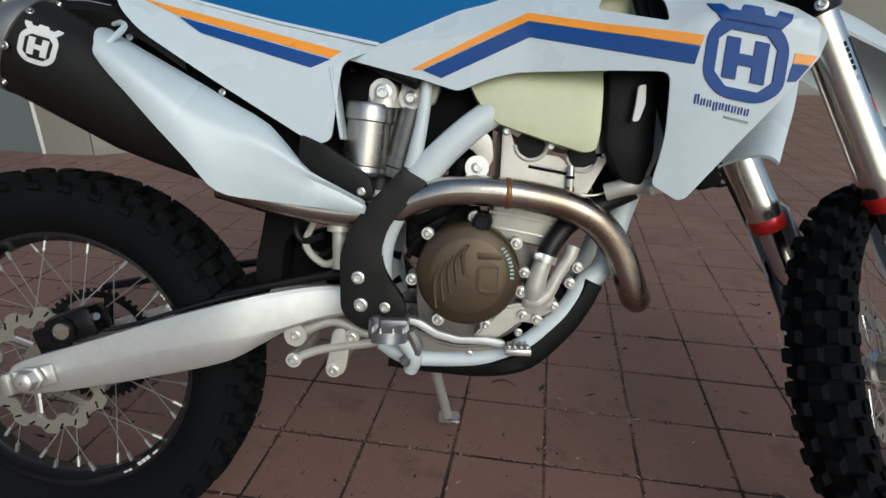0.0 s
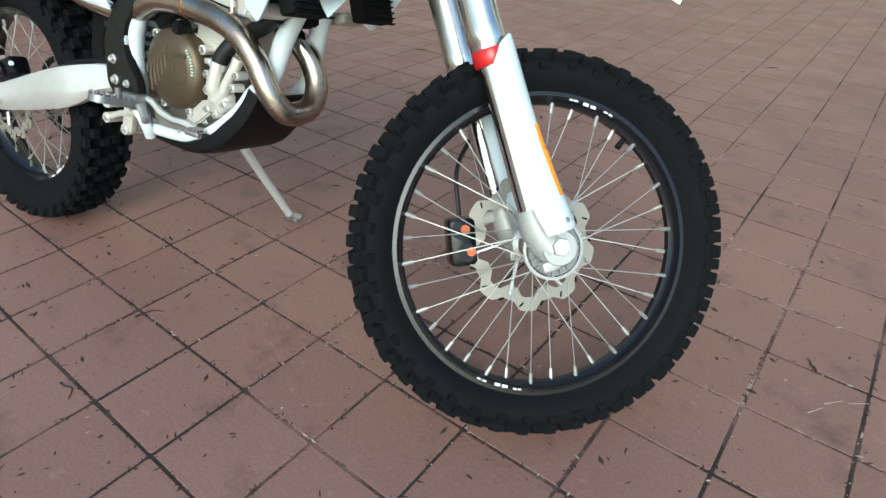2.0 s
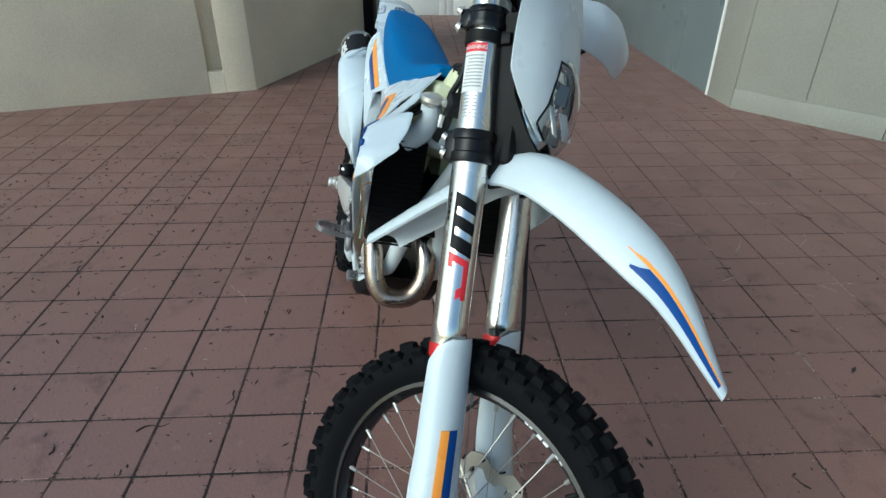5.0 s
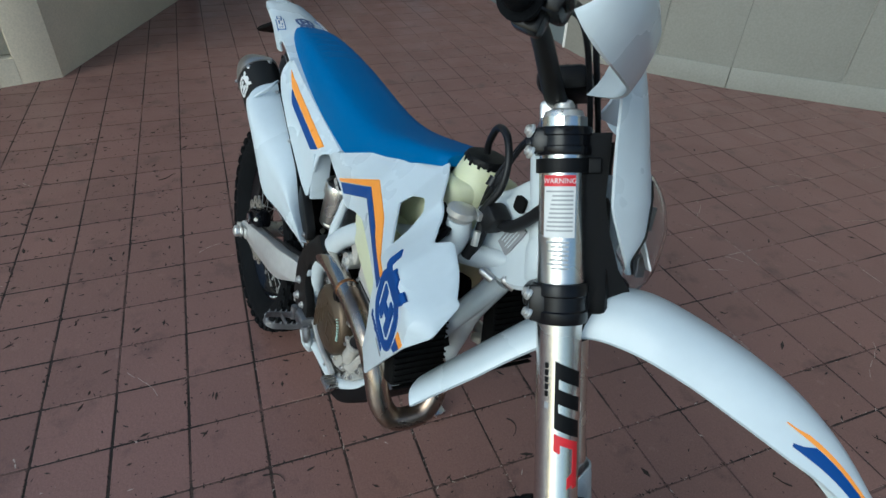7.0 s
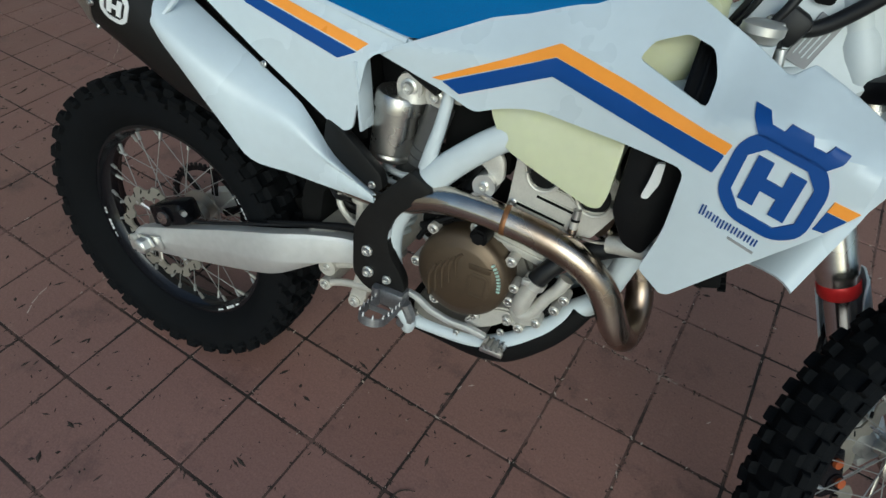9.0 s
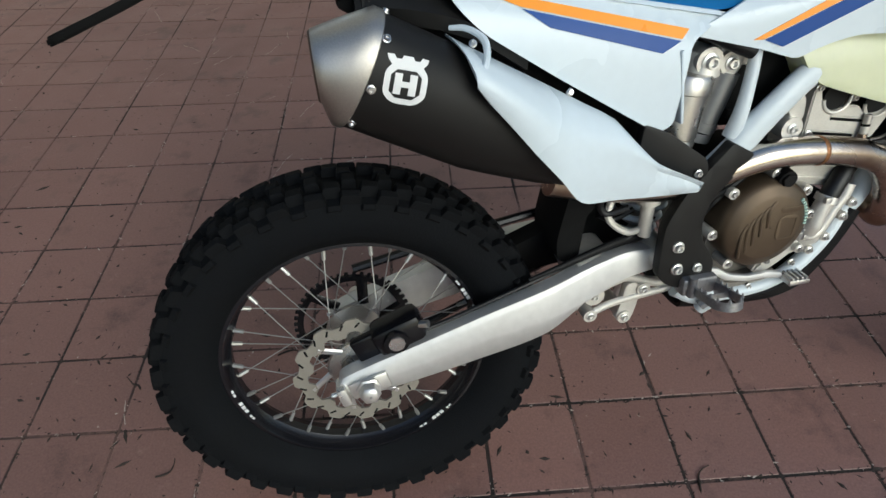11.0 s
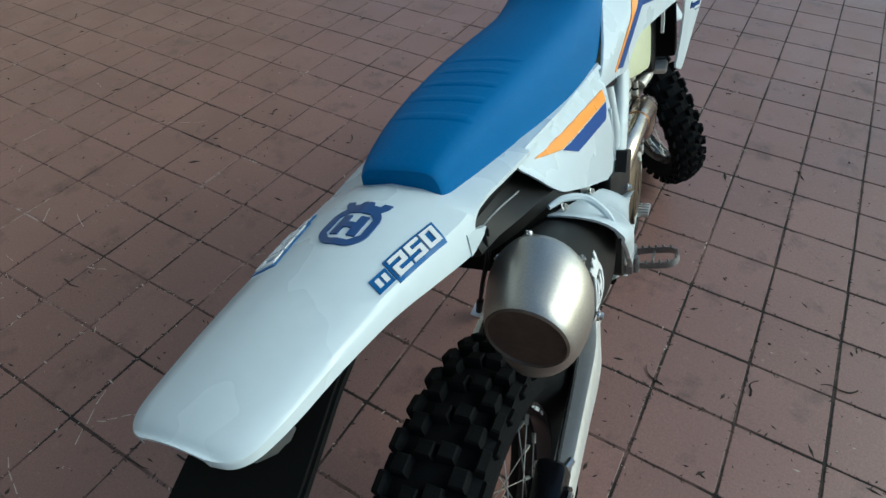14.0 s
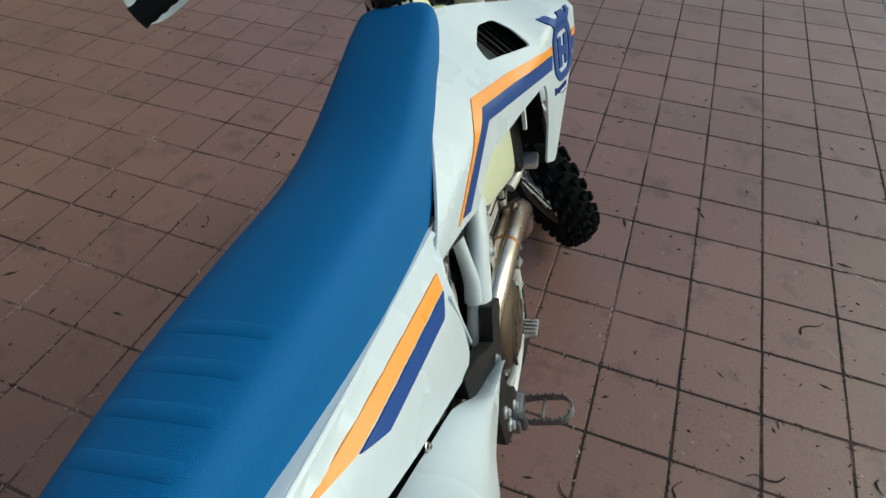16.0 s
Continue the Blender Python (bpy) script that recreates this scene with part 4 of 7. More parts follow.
def shroud_y(x, z):
    """A flat plate with a broad shoulder above a crease, tucked in a little towards its foot."""
    y = float(np.interp(x, (0.49, 0.60, 0.757, 0.86, 0.94, 0.975, 1.11, 1.16), (-0.092, -0.100, -0.115, -0.145, -0.169, -0.179, -0.203, -0.209)))
    d = z - float(np.interp(x, (0.5, 0.757, 0.86, 0.94, 0.985, 1.03, 1.08, 1.14), (0.84, 0.880, 0.862, 0.862, 0.884, 0.894, 0.878, 0.862)))
    over = max(0.0, d + 0.006) ** 2 / 0.024 if d < 0.006 else d
    tuck = 0.09 * max(0.0, 0.78 - z) * float(np.interp(x, (0.86, 0.94), (0.0, 1.0)))
    nose = 1.2 * max(0.0, x - 1.114)
    return min(y + tuck + nose + over * float(np.interp(x, (0.5, 0.7, 0.86, 0.94, 0.977, 1.03, 1.12, 1.16), (0.5, 0.92, 0.92, 0.90, 1.3, 1.75, 2.0, 2.0))), -0.034)


window = rounded([(0.853, 0.904), (0.864, 0.924), (0.899, 0.939), (0.930, 0.932), (0.942, 0.908), (0.941, 0.879)], 0.006, 2)
for side in (1, -1):
    bm = bmesh.new()
    panel(bm, shroud_out, shroud_y, 0.0035, 0.012, 0, holes=[window])
    if side < 0:
        bm = mirrored(bm)
    sh = part("radiator_shroud", bm, WHITE, moto, "white plastic shroud with blue and orange stripes and a blue crest")

    def decal(outline, mat, name="stripe", lift=0.0014, step=0.010):
        d = bmesh.new()
        panel(d, outline, lambda x, z: shroud_y(x, z) - lift, 0.0016, step, 0)
        if side < 0:
            d = mirrored(d)
        return part(name, d, mat, sh)

    decal(rounded([(0.589, 0.818), (0.604, 0.818), (0.757, 0.886), (0.9745, 0.8435), (0.978, 0.856), (0.757, 0.900)], 0.001, 1), ORANGE)
    decal(rounded([(0.606, 0.817), (0.634, 0.806), (0.759, 0.863), (0.969, 0.820), (0.974, 0.8425), (0.757, 0.885)], 0.001, 1), BLUE)
    decal([(1.086, 0.832), (1.111, 0.828), (1.104, 0.817), (1.084, 0.820)], ORANGE)
    decal([(1.0838, 0.819), (1.1034, 0.816), (1.0900, 0.797), (1.0795, 0.797)], BLUE)

    lb = bmesh.new()
    panel(lb, [(0.912, 0.862), (0.990, 0.862), (0.990, 0.925), (0.965, 0.938), (0.912, 0.938)], lambda x, z: shroud_y(x, z) + 0.034, 0.004, 0.02, 0)
    lv = part("louvre", lb if side > 0 else mirrored(lb), BLACK_PLASTIC, sh, "black slatted louvre behind the shroud window")
    for q in range(6):
        lb = bmesh.new()
        x0 = 0.916 + 0.0115 * q
        panel(lb, [(x0, 0.866), (x0 + 0.003, 0.866), (x0 + 0.003, 0.928), (x0, 0.928)], lambda x, z: shroud_y(x, z) + 0.026, 0.010, 0.02, 0)
        part("slat", lb if side > 0 else mirrored(lb), BLACK_PLASTIC, lv)

    # crest: crown, ring and inner bars as plain shapes
    def crest(at, size, mat, lay, tall=0.80, lean=(0.0, 0.0)):
        """Parts of a crest in its own plane: lay(outline, holes, material) lays each one."""
        cx, cz = at
        k = size

        def place(outline, holes, mat):
            turn = lambda pts: [(x + lean[0] * (z - cz), z + lean[1] * (x - cx)) for x, z in pts]
            lay(turn(outline), [turn(h) for h in holes], mat)

        ring_o = rounded([(cx + k * a, cz + k * tall * b) for a, b in ((-0.50, -0.40), (-0.26, -0.64), (0.26, -0.64), (0.50, -0.40), (0.50, 0.22), (0.36, 0.46), (-0.36, 0.46), (-0.50, 0.22))], k * 0.16, 4)
        ring_i = [(cx + k * a, cz + k * tall * b) for a, b in ((-0.36, -0.30), (-0.20, -0.48), (0.20, -0.48), (0.36, -0.30), (0.36, 0.16), (0.22, 0.32), (-0.22, 0.32), (-0.36, 0.16))]
        place(ring_o, [ring_i], mat)
        crown = [(-0.36, 0.42), (0.36, 0.42), (0.46, 0.56), (0.49, 0.68), (0.33, 0.69), (0.28, 0.59), (0.15, 0.59), (0.11, 0.69), (-0.11, 0.69), (-0.15, 0.59), (-0.28, 0.59), (-0.33, 0.69), (-0.49, 0.68), (-0.46, 0.56)]
        place([(cx + k * a, cz + k * tall * b) for a, b in crown], [], mat)
        bars = [(-0.26, -0.36), (-0.09, -0.36), (-0.09, -0.15), (0.09, -0.15), (0.09, -0.36), (0.26, -0.36), (0.26, 0.22), (0.09, 0.22), (0.09, 0.01), (-0.09, 0.01), (-0.09, 0.22), (-0.26, 0.22)]
        place([(cx + k * a, cz + k * tall * b) for a, b in bars], [], mat)

    def on_shroud(outline, holes, mat):
        d = bmesh.new()
        panel(d, outline, lambda x, z: shroud_y(x, z) - 0.0024, 0.0034, 0.006, 0, holes)
        part("crest", d if side > 0 else mirrored(d), mat, sh)

    crest((1.029, 0.830), 0.097, BLUE, on_shroud, 0.91, (0.06, -0.22))
    for q in range(9):
        x0 = 0.972 + 0.0077 * q
        tall = 0.0125 if q == 0 else (0.0088 if q != 3 else 0.0110)
        z0 = 0.7745 - 0.0019 * q - (0.003 if q == 3 else 0)
        for dx in (0.0, 0.0036):
            x1 = x0 + dx
            decal([(x1, z0 - 0.005), (x1 + 0.0017, z0 - 0.0054), (x1 + 0.0023, z0 - 0.0054 + tall), (x1 + 0.0006, z0 - 0.005 + tall)], BLUE, "name_bar")
    decal([(1.010, 0.7515), (1.040, 0.7440), (1.040, 0.7470), (1.010, 0.7545)], GREY_PRINT_AND_GLINT, "name_bar")

# rear side panels, number sides, with a dark seam between upper and lower mouldings


def side_y(x, z):
    """The rear side panel leans outward below its upper edge."""
    d = max(0.0, 0.925 - 0.20 * (x - 0.15) - z)
    return float(np.interp(x, (0.15, 0.30, 0.50), (-0.088, -0.088, -0.084))) - 0.032 * (1 - math.exp(-d / 0.022))


upper = rounded([(0.150, 0.940, 0.01), (0.20, 0.931, 0.05), (0.38, 0.888, 0.05), (0.552, 0.855, 0.004), (0.498, 0.829, 0.004), (0.490, 0.820, 0.01), (0.475, 0.714, 0.010), (0.452, 0.706, 0.012), (0.30, 0.798, 0.03), (0.200, 0.862, 0.03), (0.170, 0.892, 0.02), (0.152, 0.922, 0.02)], 0.01)


for side in (1, -1):
    bm = bmesh.new()
    panel(bm, upper, side_y, 0.004, 0.012, 0)
    # ledge running in under the seat
    tops = [(0.150, 0.938), (0.20, 0.930), (0.29, 0.9085), (0.38, 0.8875), (0.47, 0.870), (0.540, 0.8565)]
    rings(bm, [[(x, -0.0900, z - 0.004), (x, -0.0860, z + 0.001), (x, -0.0750, z + 0.003), (x, -0.0560, z + 0.003), (x, -0.0560, z - 0.001), (x, -0.0850, z - 0.005)] for x, z in tops])
    # front return edge
    box(bm, (0.482, -0.096, 0.766), (0.005, 0.042, 0.104), 0.002, Matrix.Rotation(radians(-8.5), 3, "Y"))
    up = part("side_panel", bm if side > 0 else mirrored(bm), WHITE, moto, "white plastic rear side panel with orange and blue stripe")
    for outl, mat_ in (([(0.19, 0.9135), (0.487, 0.842), (0.474, 0.831), (0.25, 0.888)], ORANGE), ([(0.252, 0.8855), (0.473, 0.829), (0.445, 0.816), (0.286, 0.862)], BLUE)):
        d = bmesh.new()
        panel(d, outl, lambda x, z: side_y(x, z) - 0.0012, 0.0018, 0.010, 0)
        part("stripe", d if side > 0 else mirrored(d), mat_, up)
    bm = bmesh.new()
    loops = []
    shield = (((0.152, 0.866), (0.172, -0.186, 0.832), (0.173, -0.190, 0.818)), ((0.170, 0.855), (0.186, -0.192, 0.824), (0.188, -0.190, 0.797)), ((0.20, 0.838), (0.215, -0.192, 0.804), (0.213, -0.187, 0.768)),
              ((0.24, 0.816), (0.25, -0.186, 0.776), (0.249, -0.182, 0.724)), ((0.28, 0.794), (0.285, -0.178, 0.744), (0.290, -0.177, 0.677)), ((0.31, 0.777), (0.31, -0.172, 0.722), (0.312, -0.172, 0.648)),
              ((0.34, 0.760), (0.34, -0.165, 0.706), (0.335, -0.164, 0.633)), ((0.385, 0.734), (0.385, -0.155, 0.690), (0.375, -0.150, 0.626)), ((0.424, 0.690), (0.43, -0.146, 0.668), (0.43, -0.142, 0.619)),
              ((0.446, 0.666), (0.455, -0.140, 0.654), (0.46, -0.138, 0.616)), ((0.48, 0.645), (0.49, -0.134, 0.640), (0.495, -0.133, 0.613)), ((0.525, 0.623), (0.528, -0.130, 0.620), (0.525, -0.130, 0.611)))
    for (sx, sz), ridge, edge in shield:
        seam, ridge, edge = Vector((sx, -0.112 - 0.03 * (sx - 0.15), sz)), Vector(ridge), Vector(edge)
        ctrl = Vector(((sx + ridge.x) / 2, (seam.y + ridge.y) / 2 - 0.024, (sz + ridge.z) / 2 + 0.014))
        outer = [seam * (1 - t) ** 2 + ctrl * 2 * t * (1 - t) + ridge * t * t for t in np.linspace(0, 1, 8)] + [ridge.lerp(edge, t) + Vector((0, -0.003 * math.sin(math.pi * t), 0)) for t in (0.33, 0.66, 1.0)]
        cen = Vector((ridge.x + 0.01, -0.10, ridge.z - 0.06))
        inner = [p + (cen - p).normalized() * 0.004 for p in outer[::-1]]
        loops.append(outer + inner)
    cols_ = [spline([lp[k] for lp in loops], 2) for k in range(len(loops[0]))]
    rings(bm, [list(r) for r in zip(*cols_)])
    bmesh.ops.recalc_face_normals(bm, faces=bm.faces[:])
    tube(bm, [(0.158, -0.113, 0.872), (0.176, -0.126, 0.872), (0.192, -0.146, 0.862), (0.190, -0.168, 0.844), (0.176, -0.186, 0.822)], [0.0030, 0.0040, 0.0045, 0.0042, 0.0030], 8)
    lo = part("muffler_shield" if side > 0 else "airbox_cover", bm if side > 0 else mirrored(bm), WHITE, moto, "white plastic lower side cover")
    bm = bmesh.new()
    panel(bm, rounded([(0.430, 0.722), (0.426, 0.684), (0.450, 0.664), (0.522, 0.626), (0.540, 0.636), (0.534, 0.660), (0.472, 0.704)], 0.008), lambda x, z: -0.121 - 0.007 * (x - 0.43) / 0.1, 0.02, 0.04, 0.002)
    ins = part("side_insert", bm if side > 0 else mirrored(bm), MATT_BLACK, moto, "black plastic insert")
    bolt(ins, (0.521, -0.130 * side, 0.640), (0, -side, 0))
    bolt(lo, (0.316, -0.119 * side, 0.779), (0, -side, 0.3), scale=0.8)
    bolt(lo, (0.185, -0.121 * side, 0.853), (0, -side, 0.5), scale=0.8)

# airbox and inner shapes between the panels
bm = bmesh.new()
rings(bm, [[(x, sy * w, z) for sy, z in ((-1, lo_), (1, lo_), (1, hi), (-1, hi))] for x, w, lo_, hi in ((0.12, 0.07, 0.80, 0.90), (0.25, 0.085, 0.70, 0.90), (0.42, 0.075, 0.66, 0.87), (0.47, 0.06, 0.68, 0.84))])
part("airbox", bm, DARK, moto, "black plastic airbox")
bm = bmesh.new()
box(bm, (0.60, 0.02, 0.815), (0.26, 0.11, 0.07), 0.01, Matrix.Rotation(radians(-14), 3, "Y"))
part("airbox_boot", bm, BLACK_PLASTIC, moto)

# seat: lofted foam with ribs near its tail
seat_rows = [(0.050, 0.042, 0.962, 0.984), (0.058, 0.052, 0.958, 0.991), (0.12, 0.066, 0.944, 0.996), (0.20, 0.078, 0.928, 0.994), (0.30, 0.086, 0.906, 0.984), (0.40, 0.088, 0.883, 0.970), (0.50, 0.085, 0.862, 0.956),
             (0.58, 0.080, 0.862, 0.950), (0.66, 0.073, 0.890, 0.958), (0.74, 0.067, 0.925, 0.976), (0.80, 0.063, 0.955, 0.990), (0.845, 0.056, 0.972, 1.000), (0.862, 0.046, 0.978, 0.999)]
sec = [(-1.0, 0.0), (-1.0, 0.35), (-0.97, 0.62), (-0.88, 0.84), (-0.70, 0.95), (-0.35, 1.0), (0, 1.01), (0.35, 1.0), (0.70, 0.95), (0.88, 0.84), (0.97, 0.62), (1.0, 0.35), (1.0, 0.0), (0, -0.02)]
cols = [spline([(x, a * w * float(np.interp(x, (0.05, 0.35, 0.6), (0.90, 0.95, 1.06))) * (1 - 0.13 * max(0.0, a) * float(np.interp(x, (0.06, 0.2, 0.5, 0.65), (0.3, 1, 1, 0)))) - 0.008 + 0.024 * x, lo_ + b * (hi - lo_)) for x, w, lo_, hi in seat_rows], 5) for a, b in sec]
bm = bmesh.new()
rings(bm, [list(r) for r in zip(*cols)])
seat = part("seat", bm, BLUE_SEAT, moto, "bright blue ribbed grip seat")


def seat_z(x, y):
    """Height of the seat's cover."""
    row = sorted(((float(np.interp(x, [p.x for p in c_], [p.y for p in c_])), float(np.interp(x, [p.x for p in c_], [p.z for p in c_]))) for c_ in cols[2:11]))
    return float(np.interp(y, [q[0] for q in row], [q[1] for q in row]))


for k in range(5):
    x = 0.138 + 0.0386 * k
    bm = bmesh.new()
    loops = []
    for y in np.linspace(-0.055 - 0.001 * k, 0.046, 15):
        fade = max(0.0, min(1.0, (y + 0.055 + 0.001 * k) / 0.006, (0.046 - y) / 0.03))
        loops.append([(x + dx, y, seat_z(x + dx, y) + up * (0.25 + 0.75 * fade) - 0.0004) for dx, up in ((-0.011, -0.003), (-0.009, -0.0004), (-0.006, 0.0013), (0.0, 0.0019), (0.006, 0.0013), (0.009, -0.0004), (0.011, -0.003))])
    rings(bm, loops)
    bmesh.ops.recalc_face_normals(bm, faces=bm.faces[:])
    part("seat_rib", bm, BLUE_SEAT, seat)

# rear fender with side decals, crest, tail light and flap
rf_rows = [(0.176, 0.094, 0.928, 0.941), (0.125, 0.089, 0.936, 0.955), (0.085, 0.084, 0.942, 0.966), (0.060, 0.082, 0.944, 0.971), (0.046, 0.083, 0.943, 0.975), (0.038, 0.084, 0.938, 0.977), (0.034, 0.084, 0.919, 0.978), (0.02, 0.083, 0.919, 0.980), (-0.03, 0.077, 0.934, 0.985), (-0.09, 0.069, 0.952, 0.988), (-0.15, 0.063, 0.964, 0.991), (-0.20, 0.058, 0.970, 0.993), (-0.226, 0.054, 0.974, 0.993), (-0.238, 0.049, 0.976, 0.992), (-0.245, 0.041, 0.978, 0.990), (-0.248, 0.030, 0.981, 0.988)]
sec = [(-1.0, 0.0), (-1.0, 0.42), (-0.94, 0.60), (-0.70, 0.76), (-0.40, 0.92), (0, 1.0), (0.40, 0.92), (0.70, 0.76), (0.94, 0.60), (1.0, 0.42), (1.0, 0.0), (0.94, 0.0), (0.90, 0.38), (0.70, 0.60), (0, 0.84), (-0.70, 0.60), (-0.90, 0.38), (-0.94, 0.0)]


def flank_base(x, lo_):
    """Foot of the whole flank, as if it were not cut away beside the airbox."""
    return float(np.interp(x, (0.02, 0.034, 0.06, 0.125, 0.176), (0.919, 0.918, 0.919, 0.926, 0.928))) if x > 0.02 else lo_


def flank_z(x, b, lo_, hi):
    foot = flank_base(x, lo_)
    return max(lo_ + 0.012 * b, foot + b * (hi - foot))


cols = [spline([(x, a * w, flank_z(x, b, lo_, hi)) for x, w, lo_, hi in rf_rows], 4) for a, b in sec]
bm = bmesh.new()
rings(bm, [list(r) for r in zip(*cols)])
# horns ahead of the flanks, below the openings beside the airbox
for side in (-1, 1):
    rings(bm, [[(x, side * 0.0842, hi_), (x, side * 0.0846, (hi_ + lo_) / 2), (x, side * 0.0842, lo_), (x, side * 0.0795, lo_), (x, side * 0.0795, hi_)] for x, hi_, lo_ in ((0.020, 0.944, 0.9185), (0.035, 0.938, 0.9180), (0.043, 0.9325, 0.9178), (0.051, 0.9275, 0.9185), (0.0565, 0.9250, 0.9205), (0.0585, 0.9238, 0.9220))])
rear_fender = part("rear_fender", bm, WHITE, moto, "white plastic rear fender with blue crest and number decals")


rf_low = spline([(r[0], r[1], flank_base(r[0], r[2])) for r in rf_rows], 4)[::-1]
rf_high = spline([(r[0], r[1], r[3]) for r in rf_rows], 4)[::-1]


def fender_z(x, y):
    """Height of the rear fender's upper face."""
    xs = [p.x for p in rf_low]
    w = float(np.interp(x, xs, [p.y for p in rf_low]))
    lo_ = float(np.interp(x, xs, [p.z for p in rf_low]))
    hi = float(np.interp(x, xs, [p.z for p in rf_high]))
    b = float(np.interp(abs(y) / w, (0, 0.40, 0.70, 0.94, 1.0), (1.0, 0.92, 0.76, 0.60, 0.42)))
    return lo_ + b * (hi - lo_)


def on_fender(outline, holes, mat, name="crest", lift=0.0013):
    """Lays an outline (x, y) on the fender's top."""
    d = bmesh.new()
    panel(d, outline, lambda x, z: -1.0, 0.002, 0.004, 0, holes)
    for v in d.verts:
        x, y = v.co.x, v.co.z
        top = v.co.y < -0.999
        e = 0.003
        out = Vector(((fender_z(x - e, y) - fender_z(x + e, y)) / (2 * e), (fender_z(x, y - e) - fender_z(x, y + e)) / (2 * e), 1)).normalized()
        v.co = Vector((x, y, fender_z(x, y))) + out * (lift if top else -0.0008)
    return part(name, d, mat, rear_fender)


def turned(outline, holes, mat):
    """The crest stands with its crown towards the seat."""
    flip = lambda p: (p[1], -p[0])
    on_fender([flip(p) for p in outline], [[flip(p) for p in h] for h in holes], mat)


crest((0.0, -0.023), 0.048, CREST_BLUE, turned, 1.0)


def tag_place(side):
    """Maps along and across the number tag (0 to 1 each) to a place on the fender; it reads tail to front on the right flank."""
    low0, low1, top0, top1 = Vector((-0.092, 0.0652)), Vector((-0.005, 0.0772)), Vector((-0.081, 0.0447)), Vector((0.007, 0.0592))

    def place(a, b):
        a, b = (a, b) if side < 0 else (1 - a, b)
        p = low0.lerp(low1, a).lerp(top0.lerp(top1, a), b)
        return (p.x, side * p.y)
    return place


for side in (-1, 1):
    at = tag_place(side)
    quad = lambda a0, b0, a1, b1: [at(a0, b0), at(a1, b0), at(a1, b1), at(a0, b1)]
    on_fender(quad(0.24, 0.0, 1.0, 1.0), [], TAIL_BLUE, "number_frame", 0.0012)
    on_fender(quad(0.0, 0.16, 0.22, 0.78), [], TAIL_BLUE, "number_bar", 0.0012)
    for a0 in (0.04, 0.13):
        on_fender(quad(a0, 0.30, a0 + 0.055, 0.64), [], PAPER, "number_bar", 0.0018)
    # blocky digits built from strokes, 2 5 0
    seg_on = {"2": "abged", "5": "afgcd", "0": "abcdef"}
    strokes = {"a": (0, 0.76, 1, 1.14), "g": (0, -0.19, 1, 0.19), "d": (0, -1.14, 1, -0.76), "b": (0.70, 0, 1, 1), "c": (0.70, -1, 1, 0), "f": (0, 0, 0.30, 1), "e": (0, -1, 0.30, 0)}
    for n_, digit in enumerate("250"):
        for key in seg_on[digit]:
            a0, b0, a1, b1 = strokes[key]
            f = lambda a: 0.275 + 0.238 * n_ + 0.205 * a
            g = lambda b: 0.5 + 0.33 * b
            on_fender(quad(f(a0), g(b0), f(a1), g(b1)), [], PAPER, "number_stroke", 0.0026)

bm = bmesh.new()
rings(bm, [[(x, sy * w, z + dz) for sy, dz in ((-1, -0.006), (1, -0.006), (1, 0.006), (-1, 0.006))] for x, w, z in ((0.02, 0.052, 0.950), (-0.10, 0.052, 0.957), (-0.16, 0.053, 0.940), (-0.22, 0.055, 0.916), (-0.29, 0.056, 0.890), (-0.308, 0.050, 0.884), (-0.316, 0.038, 0.881))])
bmesh.ops.bevel(bm, geom=bm.edges[:], offset=0.003, segments=2, affect="EDGES")
part("plate_holder", bm, DARK, moto, "black plastic tail bracket and flap")
bm = bmesh.new()
rings(bm, [[(x, sy * w, z) for sy, z in ((-1, lo_), (1, lo_), (1, hi), (-1, hi))] for x, w, lo_, hi in ((-0.236, 0.028, 0.960, 0.978), (-0.230, 0.034, 0.950, 0.977), (-0.208, 0.040, 0.936, 0.974), (-0.190, 0.041, 0.942, 0.970))])
bmesh.ops.bevel(bm, geom=bm.edges[:], offset=0.005, segments=2, affect="EDGES")
part("tail_light", bm, SMOKED, moto, "clear smoked tail light lens")
bm = bmesh.new()
rings(bm, [[(x, y, z) for y, z in ((-0.060, top), (-0.066, top - 0.004), (-0.070 - out * 0.2, top - 0.014), (-0.074 - out * 0.55, top - 0.022), (-0.078 - out, top - 0.034), (-0.074 - out, low), (-0.055, low - 0.006))]
           for x, top, out, low in ((0.050, 0.928, 0.000, 0.890), (0.075, 0.932, 0.010, 0.882), (0.11, 0.929, 0.022, 0.876), (0.15, 0.921, 0.030, 0.868), (0.20, 0.904, 0.034, 0.85), (0.26, 0.872, 0.034, 0.81))])
bmesh.ops.recalc_face_normals(bm, faces=bm.faces[:])
duct = part("muffler_bracket", bm, MATT_BLACK, moto, "black plastic duct beside the muffler")
bm = bmesh.new()
for dx in (0.0, 0.007):
    tube(bm, [(0.060 + dx, -0.080, 0.912), (0.059 + dx, -0.078, 0.885), (0.056 + dx * 0.6, -0.068, 0.850), (0.052 + dx * 0.2, -0.060, 0.818)], 0.0021, 6)
cyl(bm, (0.053, -0.061, 0.822), (0.051, -0.057, 0.806), 0.0042, 0.0034, 8)
part("tie_strap", bm, HOSE, moto, "thin black strap hanging beside the muffler")
# pale reflection along the duct, drawn as a thin grey bar
bm = bmesh.new()
tube(bm, [(0.066, -0.0745, 0.914), (0.10, -0.0810, 0.912), (0.142, -0.0880, 0.904)], 0.0009, 6)
part("duct_line", bm, GREY_PRINT_AND_GLINT, duct, "thin grey line standing for a pale reflection on the duct")
bm = bmesh.new()
